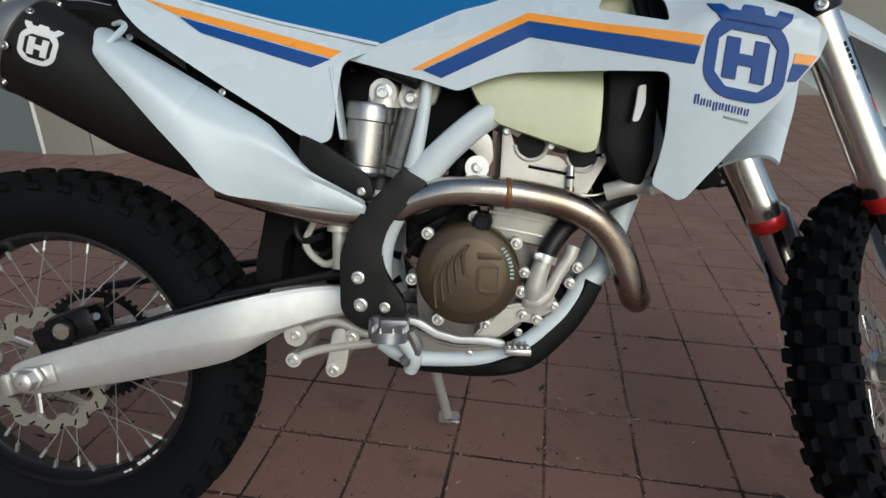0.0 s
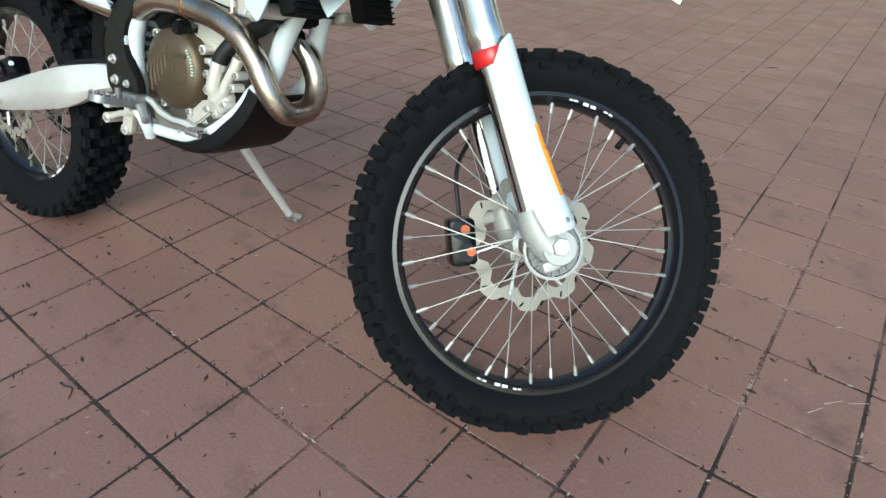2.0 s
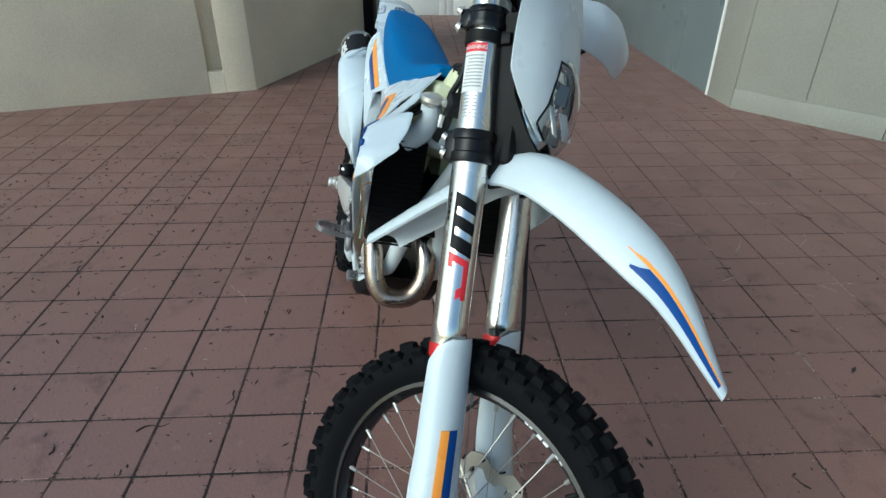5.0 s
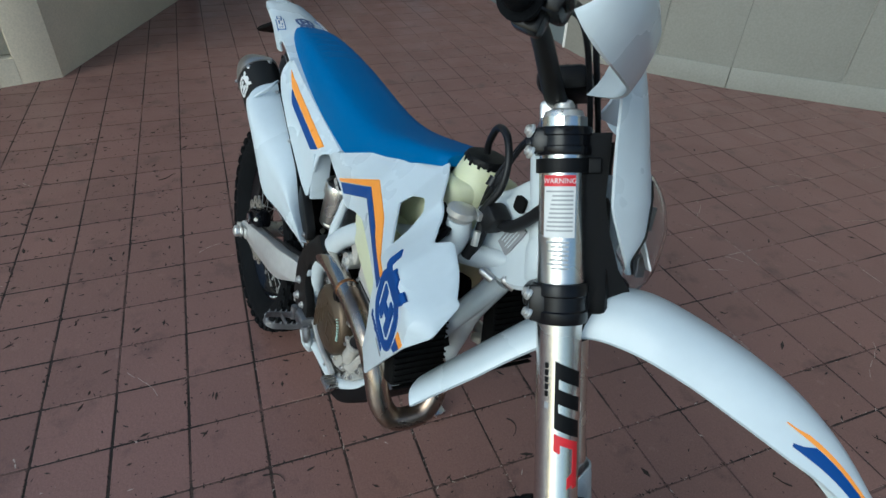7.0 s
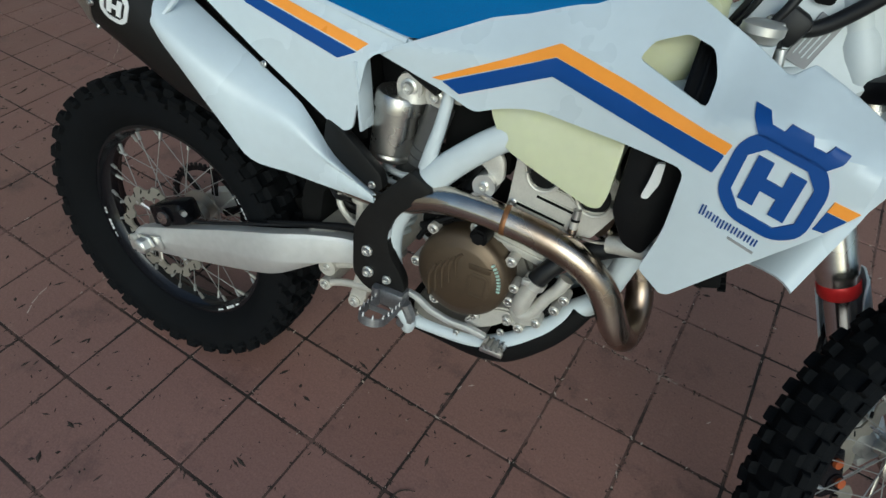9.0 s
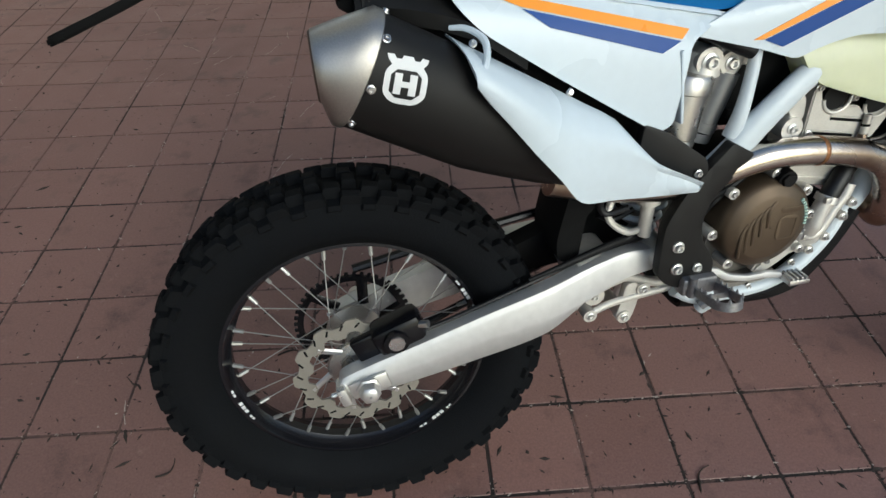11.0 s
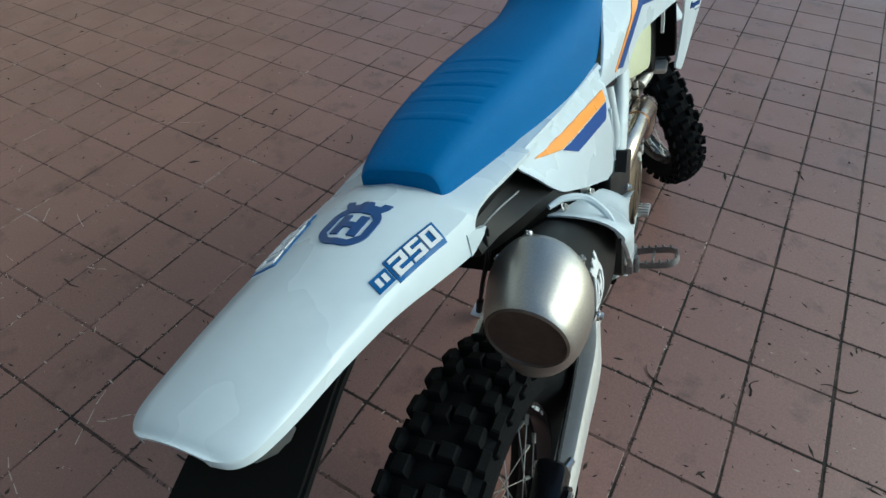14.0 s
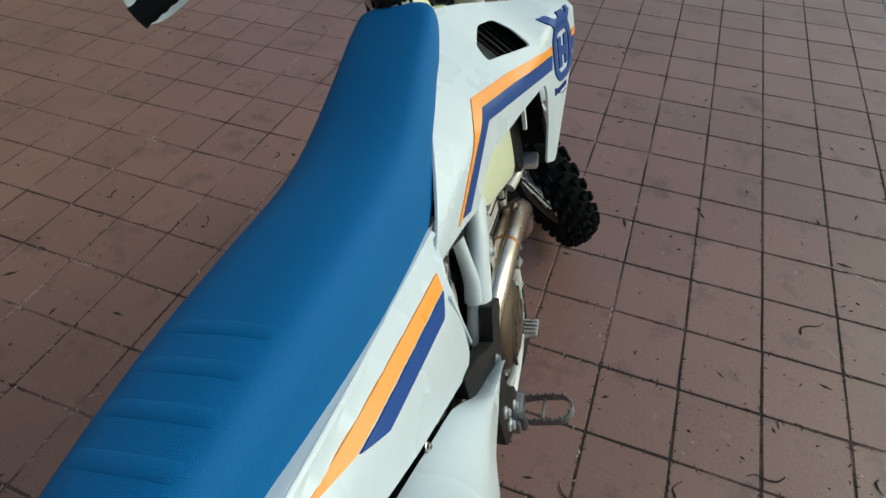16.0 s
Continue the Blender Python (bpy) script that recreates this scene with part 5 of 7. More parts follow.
panel(bm, rounded([(0.02, 0.90), (0.10, 0.86), (0.30, 0.76), (0.36, 0.66), (0.355, 0.60), (0.335, 0.51), (0.34, 0.47), (0.375, 0.47), (0.385, 0.56), (0.43, 0.58), (0.45, 0.72), (0.30, 0.88), (0.10, 0.93)], 0.02), lambda x, z: -0.056, 0.112, 0.05, 0.004)
part("inner_fender", bm, DARK, moto, "black inner mudguard behind the shock")

# ---- tank, cap ----
def slab(outline, ys, mat, name, label="", parent=None):
    """A rounded lump: an outline in x and z given at several depths y with an inset for each."""
    bm = bmesh.new()
    cx = sum(p[0] for p in outline) / len(outline)
    cz = sum(p[1] for p in outline) / len(outline)
    loops = []
    for y, k in ys:
        loops.append([(cx + (p[0] - cx) * k, y, cz + (p[1] - cz) * k) for p in outline])
    rings(bm, loops)
    bmesh.ops.recalc_face_normals(bm, faces=bm.faces[:])
    return part(name, bm, mat, parent or moto, label)


tank_o = rounded([(0.672, 0.815, 0.01), (0.682, 0.786, 0.02), (0.708, 0.747, 0.025), (0.775, 0.724, 0.03), (0.845, 0.703, 0.012), (0.860, 0.706, 0.010), (0.866, 0.728, 0.015), (0.868, 0.84), (0.76, 0.84)], 0.02, 6)
bm = bmesh.new()
tank_y = lambda x, z: float(np.interp(x, (0.68, 0.72, 0.78, 0.87), (-0.092, -0.102, -0.108, -0.116))) + 0.5 * max(0.0, z - 0.79)
panel(bm, tank_o, tank_y, 0.10, 0.02, 0.005)
other = bmesh.new()
panel(other, tank_o, tank_y, 0.10, 0.02, 0.005)
other = mirrored(other)
keep = bpy.data.meshes.new("tank_side")
other.to_mesh(keep)
bm.from_mesh(keep)
bpy.data.meshes.remove(keep)
tank = part("fuel_tank", bm, TANK, moto, "translucent cream plastic fuel tank")
upper_o = rounded([(0.64, 0.80), (0.88, 0.80), (0.918, 0.90), (0.930, 0.940, 0.02), (0.920, 0.972, 0.02), (0.86, 0.970, 0.02), (0.76, 0.915), (0.64, 0.85)], 0.02)
slab(upper_o, ((-0.052, 0.86), (-0.048, 0.94), (-0.038, 1.0), (0.074, 1.0), (0.089, 0.94), (0.094, 0.86)), TANK, "tank_top", "translucent cream upper tank body", parent=tank)
bm = bmesh.new()
tube(bm, [(0.884, 0.012, 0.900), (0.885, 0.016, 0.94), (0.887, 0.019, 0.975), (0.888, 0.021, 1.003)], [0.058, 0.052, 0.044, 0.036], 24)
part("filler_neck", bm, TANK, moto)
bm = bmesh.new()
lathe(bm, [(0.001, -0.016), (0.026, -0.016), (0.038, -0.014), (0.041, -0.010), (0.041, 0.002), (0.001, 0.002)], Matrix.Translation((0.888, 0.021, 0.9995)) @ Matrix.Scale(0.90, 4) @ Matrix.Rotation(radians(-90), 4, "X"), 28)
cap = part("filler_cap", bm, BLACK_PLASTIC, moto, "black ribbed filler cap")
bm = bmesh.new()
box(bm, (0.041, 0, -0.002), (0.004, 0.006, 0.011), 0.001)
grip_rib = finish("cap_rib", bm, BLACK_PLASTIC)
for i in range(14):
    mesh_part("cap_rib", grip_rib, cap, "", Matrix.Translation((0.888, 0.021, 1.004)) @ Matrix.Rotation(2 * math.pi * i / 14, 4, "Z") @ Matrix.Scale(0.90, 4))
bm = bmesh.new()
tube(bm, [(0.889, 0.018, 1.018), (0.896, 0.010, 1.040), (0.926, -0.005, 1.076), (0.962, -0.014, 1.078), (0.990, -0.020, 1.050), (1.000, -0.026, 1.010), (0.990, -0.034, 0.975), (0.972, -0.030, 0.945)], 0.0060, 10)
part("breather_hose", bm, HOSE, moto, "black breather hose")

# throttle body and wiring as a near-black block, the gap's shade in its colour
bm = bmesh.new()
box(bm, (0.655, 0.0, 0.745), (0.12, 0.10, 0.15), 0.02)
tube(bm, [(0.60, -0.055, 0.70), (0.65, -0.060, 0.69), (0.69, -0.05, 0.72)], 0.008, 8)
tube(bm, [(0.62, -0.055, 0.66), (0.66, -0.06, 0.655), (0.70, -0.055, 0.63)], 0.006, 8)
part("throttle_body", bm, DARK, moto, "near-black throttle body block and wiring, coloured as the shade between the frame tubes")
# near-black block added behind the radiators in place of the shade there
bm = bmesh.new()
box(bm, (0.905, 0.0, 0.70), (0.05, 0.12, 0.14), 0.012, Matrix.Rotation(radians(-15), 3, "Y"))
part("hose_cover", bm, DARK, moto, "near-black block standing for the shade behind the radiators")

# ---- frame ----
for side in (-1, 1):
    bm = bmesh.new()
    tube(bm, [(1.06, 0.016 + side * 0.004, 0.905), (0.99, 0.008 + side * 0.030, 0.882), (0.86, side * 0.068, 0.84), (0.72, side * 0.084, 0.765), (0.655, side * 0.092, 0.715), (0.60, side * 0.094, 0.655), (0.555, side * 0.094, 0.60), (0.535, side * 0.092, 0.53), (0.545, side * 0.090, 0.44)],
         [0.016, 0.020, 0.021, 0.021, 0.022, 0.024, 0.027, 0.028, 0.027], 16, flat=0.75)
    part("frame_spar", bm, FRAME_WHITE, moto, "white powder-coated frame spar")
    bm = bmesh.new()
    tube(bm, [(0.614, side * 0.078, 0.818), (0.611, side * 0.083, 0.785), (0.606, side * 0.088, 0.745), (0.599, side * 0.092, 0.708), (0.592, side * 0.090, 0.675)], [0.0088, 0.0092, 0.0100, 0.0115, 0.013], 14)
    part("frame_stay", bm, FRAME_WHITE, moto, "white frame stay")
    bm = bmesh.new()
    tube(bm, [(0.60, side * 0.09, 0.80), (0.45, side * 0.075, 0.86), (0.25, side * 0.07, 0.90), (0.05, side * 0.06, 0.93)], 0.011, 10)
    part("subframe_rail", bm, BLACK_PLASTIC, moto, "black subframe rail")
    bm = bmesh.new()
    tube(bm, [(1.03, 0.012, 0.86), (0.985, side * 0.012, 0.76), (0.945, side * 0.034, 0.67), (0.919, side * 0.046, 0.605), (0.897, side * 0.056, 0.528), (0.864, side * 0.066, 0.496), (0.841, side * 0.074, 0.461), (0.799, side * 0.084, 0.422), (0.755, side * 0.090, 0.394), (0.710, side * 0.092, 0.380), (0.643, side * 0.092, 0.376), (0.585, side * 0.092, 0.380), (0.548, side * 0.085, 0.40)],
         [0.020, 0.019, 0.019, 0.019, 0.018, 0.017, 0.0165, 0.015, 0.0135, 0.012, 0.012, 0.013, 0.015], 14)
    part("frame_cradle", bm, FRAME_WHITE, moto, "white powder-coated frame cradle tube")
    # plastic frame guard
    bm = bmesh.new()
    panel(bm, rounded([(0.580, 0.676, 0.006), (0.618, 0.655, 0.006), (0.560, 0.588, 0.03), (0.549, 0.552, 0.03), (0.556, 0.515, 0.03), (0.586, 0.475, 0.02), (0.588, 0.440, 0.015), (0.572, 0.416, 0.012), (0.512, 0.432, 0.015), (0.488, 0.455, 0.015), (0.487, 0.55, 0.02), (0.515, 0.605, 0.03)], 0.01),
          lambda x, z: -0.119 - 0.003 * math.cos((z - 0.55) * 12), 0.020, 0.03, 0.004)
    fg = part("frame_guard", bm if side < 0 else mirrored(bm), MATT_BLACK, moto, "black plastic frame guard")
    for x, z, s in ((0.515, 0.510, 1.15), (0.519, 0.468, 1.2), (0.556, 0.465, 0.95)):
        bolt(fg, (x, side * 0.1235, z), (0, side, 0), BIG_BOLT, 0.8 * s)
    bm = bmesh.new()
    panel(bm, stadium(0.546, 0.568, 0.013, 0.052, 5), lambda x, z: -0.1200, 0.012, 0.03, 0.002)
    part("frame_window", bm if side < 0 else mirrored(bm), FRAME_WHITE, fg, "white patch of frame")
bm = bmesh.new()
tube(bm, [PIVOT + AXIS * 0.662, PIVOT + AXIS * 0.845], 0.021, 24, curved=False)
tube(bm, [PIVOT + AXIS * 0.655, PIVOT + AXIS * 0.662, PIVOT + AXIS * 0.705, PIVOT + AXIS * 0.72], [0.026, 0.028, 0.026, 0.021], 24, curved=False)
heads = ((0.90, 0.060, 0.845, 0.945), (0.93, 0.055, 0.852, 0.962), (0.98, 0.048, 0.862, 0.998), (1.02, 0.042, 0.868, 1.035), (1.06, 0.036, 0.874, 1.048), (1.09, 0.031, 0.884, 1.03), (1.115, 0.026, 0.902, 0.99))
gusset = []
for x, w, lo_, hi in heads:
    half_ = [(-w * 0.85, lo_), (-w, lo_ + 0.008), (-w * 0.82, lo_ + 0.022), (-0.020, lo_ + 0.050), (-0.0165, lo_ + 0.08), (-0.0150, hi - 0.020), (-0.010, hi - 0.004), (-0.004, hi)]
    gusset.append([(x, 0.018 + y_, z_) for y_, z_ in half_] + [(x, 0.018 - y_, z_) for y_, z_ in half_[::-1]])
cols_ = [spline([g_[k] for g_ in gusset], 3) for k in range(len(gusset[0]))]
rings(bm, [list(r) for r in zip(*cols_)])
bmesh.ops.recalc_face_normals(bm, faces=bm.faces[:])
part("head_tube", bm, FRAME_WHITE, moto, "white frame head with gusset plates")
# no hole is cut: a near-black plate carries its shade
bm = bmesh.new()
panel(bm, rounded([(1.015, 0.984), (1.038, 0.984), (1.038, 1.008), (1.015, 1.008)], 0.007, 4), lambda x, z: 0.0005, 0.006, 0.03, 0)
part("frame_hole", bm, DARK, moto, "near-black round-cornered plate standing for a shaded hole in the frame head")
bm = bmesh.new()
box(bm, (1.033, -0.0025, 0.943), (0.030, 0.004, 0.060), 0.0008, Matrix.Rotation(radians(-4), 3, "X") @ Matrix.Rotation(radians(21), 3, "Y"), 1)
rating = part("frame_plate", bm, GREY_PRINT_AND_GLINT, moto, "grey rating plate")
for q in range(4):
    bm = bmesh.new()
    box(bm, (1.0245 + 0.0055 * q, -0.0048, 0.946 - 0.002 * q), (0.0016, 0.001, 0.040 - 0.006 * (q % 2)), 0, Matrix.Rotation(radians(-4), 3, "X") @ Matrix.Rotation(radians(21), 3, "Y"), 1)
    part("plate_print", bm, FRAME_WHITE, rating, "fine pale print")
for c_, r_ in (((1.065, -0.008, 0.880), 0.0085), ((1.035, -0.030, 0.877), 0.0075)):
    bm = bmesh.new()
    axis_ = Vector((-0.75, -0.55, 0.30)).normalized()
    cyl(bm, Vector(c_) - axis_ * 0.012, Vector(c_) + axis_ * 0.010, r_, seg=14)
    cyl(bm, Vector(c_) + axis_ * 0.010, Vector(c_) + axis_ * 0.013, r_ * 0.6, seg=6)
    part("frame_bolt", bm, STEEL, moto, "steel frame bolt")
# radiator neck, cap and hoses between tank and frame head
bm = bmesh.new()
tube(bm, [(0.955, -0.095, 0.855), (0.966, -0.070, 0.885), (0.971, -0.060, 0.912), (0.972, -0.062, 0.942)], [0.024, 0.024, 0.022, 0.020], 18)
neck = part("radiator_neck", bm, FRAME_WHITE, moto, "pale radiator filler neck")
bm = bmesh.new()
lathe(bm, [(0.001, -0.010), (0.016, -0.010), (0.024, -0.006), (0.024, 0.003), (0.020, 0.008), (0.019, 0.012), (0.001, 0.012)], Matrix.Translation((0.972, -0.062, 0.954)) @ Matrix.Rotation(radians(-90), 4, "X"), 26)
box(bm, (0.985, -0.036, 0.955), (0.020, 0.022, 0.014), 0.003)
part("radiator_cap", bm, SILVER, neck, "silver radiator cap")
bolt(neck, (0.978, -0.031, 0.962), (0.2, -0.4, 1), scale=0.9)
bm = bmesh.new()
box(bm, (1.000, -0.020, 0.958), (0.038, 0.038, 0.040), 0.009, Matrix.Rotation(radians(25), 3, "Y"))
tube(bm, [(0.990, -0.030, 0.945), (0.992, -0.032, 0.915), (0.985, -0.040, 0.880)], 0.010, 10)
coupling = part("hose_coupling", bm, HOSE, moto, "black rubber hose coupling")
bm = bmesh.new()
tube(bm, [(1.000, -0.018, 0.955), (1.030, -0.016, 0.960), (1.060, -0.018, 0.985), (1.095, -0.024, 1.026), (1.115, -0.030, 1.050)], 0.0095, 12)
part("wiring_sleeve", bm, HOSE, coupling, "black sleeve running to the steering head")
bm = bmesh.new()
cyl(bm, (1.000, -0.044, 0.935), (1.004, -0.046, 0.912), 0.006, seg=10)
part("hose_clip", bm, SILVER, coupling, "silver hose clip")

# ---- radiators ----
for side in (-1, 1):
    bm = bmesh.new()
    box(bm, (0.985, side * 0.098, 0.76), (0.034, 0.100, 0.215), 0.006, Matrix.Rotation(radians(-18), 3, "Y"))
    rad = part("radiator", bm, DARK, moto, "black finned radiator")
    for k in range(22):
        f = -0.105 + 0.01 * k
        bm2 = bmesh.new()
        box(bm2, (1.003 - f * 0.31, side * 0.098, 0.766 + f), (0.010, 0.094, 0.0025), 0, Matrix.Rotation(radians(-18), 3, "Y"))
        part("fin", bm2, DARK, rad)
    bm = bmesh.new()
    box(bm, (0.950, side * 0.105, 0.655), (0.032, 0.066, 0.018), 0.006, Matrix.Rotation(radians(-18), 3, "Y"))
    tube(bm, [(0.95, side * 0.10, 0.658), (0.915, side * 0.10, 0.655), (0.885, side * 0.09, 0.645)], 0.013, 10)
    part("radiator_tank", bm, ALLOY, rad, "cast alloy lower tank")
bm = bmesh.new()
panel(bm, rounded([(0.875, 0.825), (0.945, 0.825), (0.945, 0.70), (0.93, 0.655), (0.90, 0.665), (0.875, 0.71)], 0.01), lambda x, z: -0.115, 0.05, 0.06, 0.004)
part("fan_shroud", bm, BLACK_PLASTIC, moto, "black plastic fan housing")
bm = bmesh.new()
panel(bm, rounded([(0.911, 0.797), (0.921, 0.799), (0.922, 0.772), (0.914, 0.748), (0.905, 0.748), (0.909, 0.772)], 0.004), lambda x, z: -0.1345, 0.006, 0.05, 0)
part("warning_sticker", bm, PAPER, moto, "pale curved sticker")


# ---- engine ----
def lump(outline, y0, y1, mat, name, label="", r=0.012, bevel=0.004, parent=None):
    bm = bmesh.new()
    panel(bm, rounded(outline, r), lambda x, z: min(y0, y1), abs(y1 - y0), 0.2, 0)
    es = [e for e in bm.edges if len(e.link_faces) == 2 and e.calc_face_angle(0) > radians(50)]
    if bevel:
        bmesh.ops.bevel(bm, geom=es, offset=bevel, segments=2, affect="EDGES", clamp_overlap=True)
    return part(name, bm, mat, parent or moto, label)


crankcase = lump([(0.598, 0.47), (0.612, 0.575), (0.68, 0.600), (0.757, 0.588), (0.790, 0.53), (0.795, 0.47), (0.765, 0.415), (0.70, 0.382), (0.610, 0.392)], -0.062, 0.085, CASE, "crankcase", "cast grey alloy crankcase", 0.02, 0.008)
CX, CZ = 0.681, 0.516
bm = bmesh.new()
lathe(bm, [(0.001, -0.1173), (0.055, -0.1173), (0.060, -0.1152), (0.062, -0.1139), (0.072, -0.1105), (0.0785, -0.1037), (0.080, -0.0918), (0.080, -0.055), (0.001, -0.055)], Matrix.Translation((CX, 0, CZ)), 64)
clutch = part("clutch_cover", bm, BRONZE, crankcase, "bronze coloured clutch cover with raised ribs")
for k in range(5):
    bm = bmesh.new()
    x0 = CX - 0.052 + 0.0105 * k
    top, low = CZ + 0.014 + 0.0085 * k, CZ - 0.050 + 0.011 * k + 0.004 * max(0, k - 2)
    tube(bm, [(x0 + 0.010, -0.1158, top), (x0 + 0.001, -0.1168, (top + low) / 2 + 0.008), (x0 + 0.004, -0.1166, low)], [0.0034, 0.0036, 0.0030], 8)
    part("rib", bm, BRONZE, crankcase)
bm = bmesh.new()
panel(bm, stadium(CX + 0.032, CZ - 0.004, 0.040, 0.050, 6), lambda x, z: -0.1183, 0.003, 0.08, 0.0004, holes=[[(p[0], p[1]) for p in [(CX + 0.020, CZ - 0.021), (CX + 0.044, CZ - 0.021), (CX + 0.044, CZ + 0.013), (CX + 0.020, CZ + 0.013)]]])
panel(bm, [(CX + 0.014, CZ + 0.026), (CX + 0.050, CZ + 0.026), (CX + 0.052, CZ + 0.036), (CX + 0.012, CZ + 0.036)], lambda x, z: -0.1183, 0.003, 0.08, 0.0004)
part("cover_crest", bm, BRONZE, crankcase, "embossed crest")
bm = bmesh.new()
for k in range(9):
    a = radians(40 - 5.2 * k)
    box(bm, (CX + 0.0665 * math.cos(a), -0.1135, CZ + 0.0665 * math.sin(a)), (0.0060, 0.004, 0.0032), 0.0005, Matrix.Rotation(-a, 3, "Y"), 1)
part("cover_print", bm, PALE_GREEN, crankcase, "pale green printed bars")
for k in range(7):
    a = radians(95 + 51.4 * k - 10)
    bolt(crankcase, (CX + 0.0875 * math.cos(a), -0.0952, CZ + 0.0875 * math.sin(a)))
    bm = bmesh.new()
    cyl(bm, (CX + 0.0875 * math.cos(a), -0.050, CZ + 0.0875 * math.sin(a)), (CX + 0.0875 * math.cos(a), -0.0952, CZ + 0.0875 * math.sin(a)), 0.0095, seg=14)
    part("bolt_boss", bm, ALLOY, crankcase)
bm = bmesh.new()
cyl(bm, (CX + 0.02, -0.0850, CZ + 0.082), (CX + 0.018, -0.1088, CZ + 0.080), 0.016, 0.015, 16)
cyl(bm, (CX + 0.018, -0.1088, CZ + 0.080), (CX + 0.018, -0.1130, CZ + 0.080), 0.012, 0.011, 6)
part("oil_filler_cap", bm, BLACK_PLASTIC, crankcase, "black oil filler cap")
# lower casting with side bolts
lump([(0.599, 0.424), (0.620, 0.415), (0.635, 0.405), (0.671, 0.398), (0.712, 0.402), (0.738, 0.412), (0.738, 0.396), (0.713, 0.384), (0.680, 0.378), (0.639, 0.379), (0.615, 0.387), (0.597, 0.396)], -0.0930, -0.02, CASE, "sump_casting", "cast alloy sump", 0.01, 0.004, crankcase)
lump([(0.690, 0.412), (0.735, 0.462), (0.768, 0.470), (0.800, 0.452), (0.790, 0.436), (0.765, 0.440), (0.742, 0.420), (0.712, 0.402)], -0.0900, -0.04, ALLOY, "case_web", "cast alloy web below the clutch cover", 0.01, 0.004, crankcase)
bm = bmesh.new()
panel(bm, rounded([(0.588, 0.446), (0.611, 0.442), (0.635, 0.426), (0.670, 0.417), (0.712, 0.418), (0.742, 0.412), (0.742, 0.400), (0.709, 0.406), (0.665, 0.406), (0.629, 0.415), (0.606, 0.430), (0.585, 0.437)], 0.006), lambda x, z: -0.107, 0.010, 0.05, 0.0025)
part("brake_pedal_arm", bm, BRIGHT_ALLOY, moto, "polished alloy brake pedal arm")
bm = bmesh.new()
box(bm, (0.760, -0.1148, 0.402), (0.040, 0.030, 0.010), 0.002)
for k in range(4):
    box(bm, (0.746 + 0.009 * k, -0.1148, 0.409), (0.004, 0.028, 0.006), 0.0005)
part("brake_pedal_tip", bm, STEEL, moto, "toothed steel pedal tip")
for x, z in ((0.606, 0.396), (0.686, 0.386), (0.762, 0.424)):
    bolt(crankcase, (x, -0.0969, z))
# water pump and pipes in front of the clutch cover
bm = bmesh.new()
lathe(bm, [(0.001, -0.1037), (0.016, -0.0960), (0.023, -0.0930), (0.026, -0.0880), (0.026, -0.0680), (0.001, -0.0680)], Matrix.Translation((0.792, 0, 0.474)), 30)
tube(bm, [(0.784, -0.090, 0.478), (0.785, -0.094, 0.497), (0.791, -0.094, 0.522), (0.797, -0.0935, 0.540)], [0.013, 0.016, 0.0145, 0.0135], 16)
pump = part("water_pump", bm, ALLOY, crankcase, "cast alloy water pump")
bm = bmesh.new()
tube(bm, [(0.776, -0.0870, 0.474), (0.790, -0.0920, 0.474), (0.806, -0.0920, 0.488), (0.820, -0.0900, 0.516), (0.835, -0.0880, 0.541), (0.842, -0.0840, 0.560)], [0.012, 0.012, 0.0105, 0.0100, 0.0105, 0.012], 12)
part("water_pipe", bm, ALLOY, crankcase, "cast alloy water outlet")
bm = bmesh.new()
tube(bm, [(0.797, -0.0935, 0.538), (0.803, -0.0930, 0.555), (0.816, -0.0880, 0.575), (0.838, -0.0780, 0.598), (0.885, -0.0680, 0.625), (0.93, -0.0765, 0.65)], 0.0155, 14)
part("coolant_hose", bm, HOSE, moto, "black coolant hose")
bm = bmesh.new()
lathe(bm, [(0.0165, -0.006), (0.0185, -0.006), (0.0185, 0.006), (0.0165, 0.006)], Matrix.Translation((0.798, -0.0935, 0.543)) @ Matrix.Rotation(radians(18), 4, "Y") @ Matrix.Rotation(radians(85), 4, "X"), 24)
box(bm, (0.786, -0.1085, 0.548), (0.012, 0.008, 0.010), 0.001)
part("hose_clip", bm, SILVER, moto, "silver hose clip")
for x, z in ((0.768, 0.452), (0.790, 0.446), (0.848, 0.530), (0.838, 0.505), (0.815, 0.468), (0.768, 0.520)):
    bm = bmesh.new()
    cyl(bm, (x, -0.0723, z), (x, -0.0986, z), 0.0085, seg=12)
    part("bolt_boss", bm, ALLOY, crankcase)
    bolt(crankcase, (x, -0.0994, z))
# near-black block fills the cavity behind the pump, its shade in the colour
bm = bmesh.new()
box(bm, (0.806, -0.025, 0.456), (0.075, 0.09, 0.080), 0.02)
part("generator_side_case", bm, DARK, crankcase, "near-black block standing for the shade behind the water pump")

# cylinder and head, leaning a little forward
tilt = Matrix.Rotation(radians(10), 3, "Y")
bm = bmesh.new()
box(bm, (0.775, 0.0, 0.605), (0.120, 0.150, 0.090), 0.010, tilt)
for k in range(3):
    box(bm, (0.770 + k * 0.004, -0.004, 0.578 + 0.022 * k), (0.126, 0.150, 0.004), 0.001, tilt)
part("cylinder", bm, ALLOY, moto, "cast alloy engine cylinder")
head_out = [(0.726, 0.652), (0.728, 0.738), (0.738, 0.738), (0.748, 0.705), (0.769, 0.692), (0.791, 0.700), (0.814, 0.697), (0.832, 0.682), (0.852, 0.681), (0.871, 0.689), (0.883, 0.702), (0.890, 0.700), (0.858, 0.640), (0.80, 0.632)]
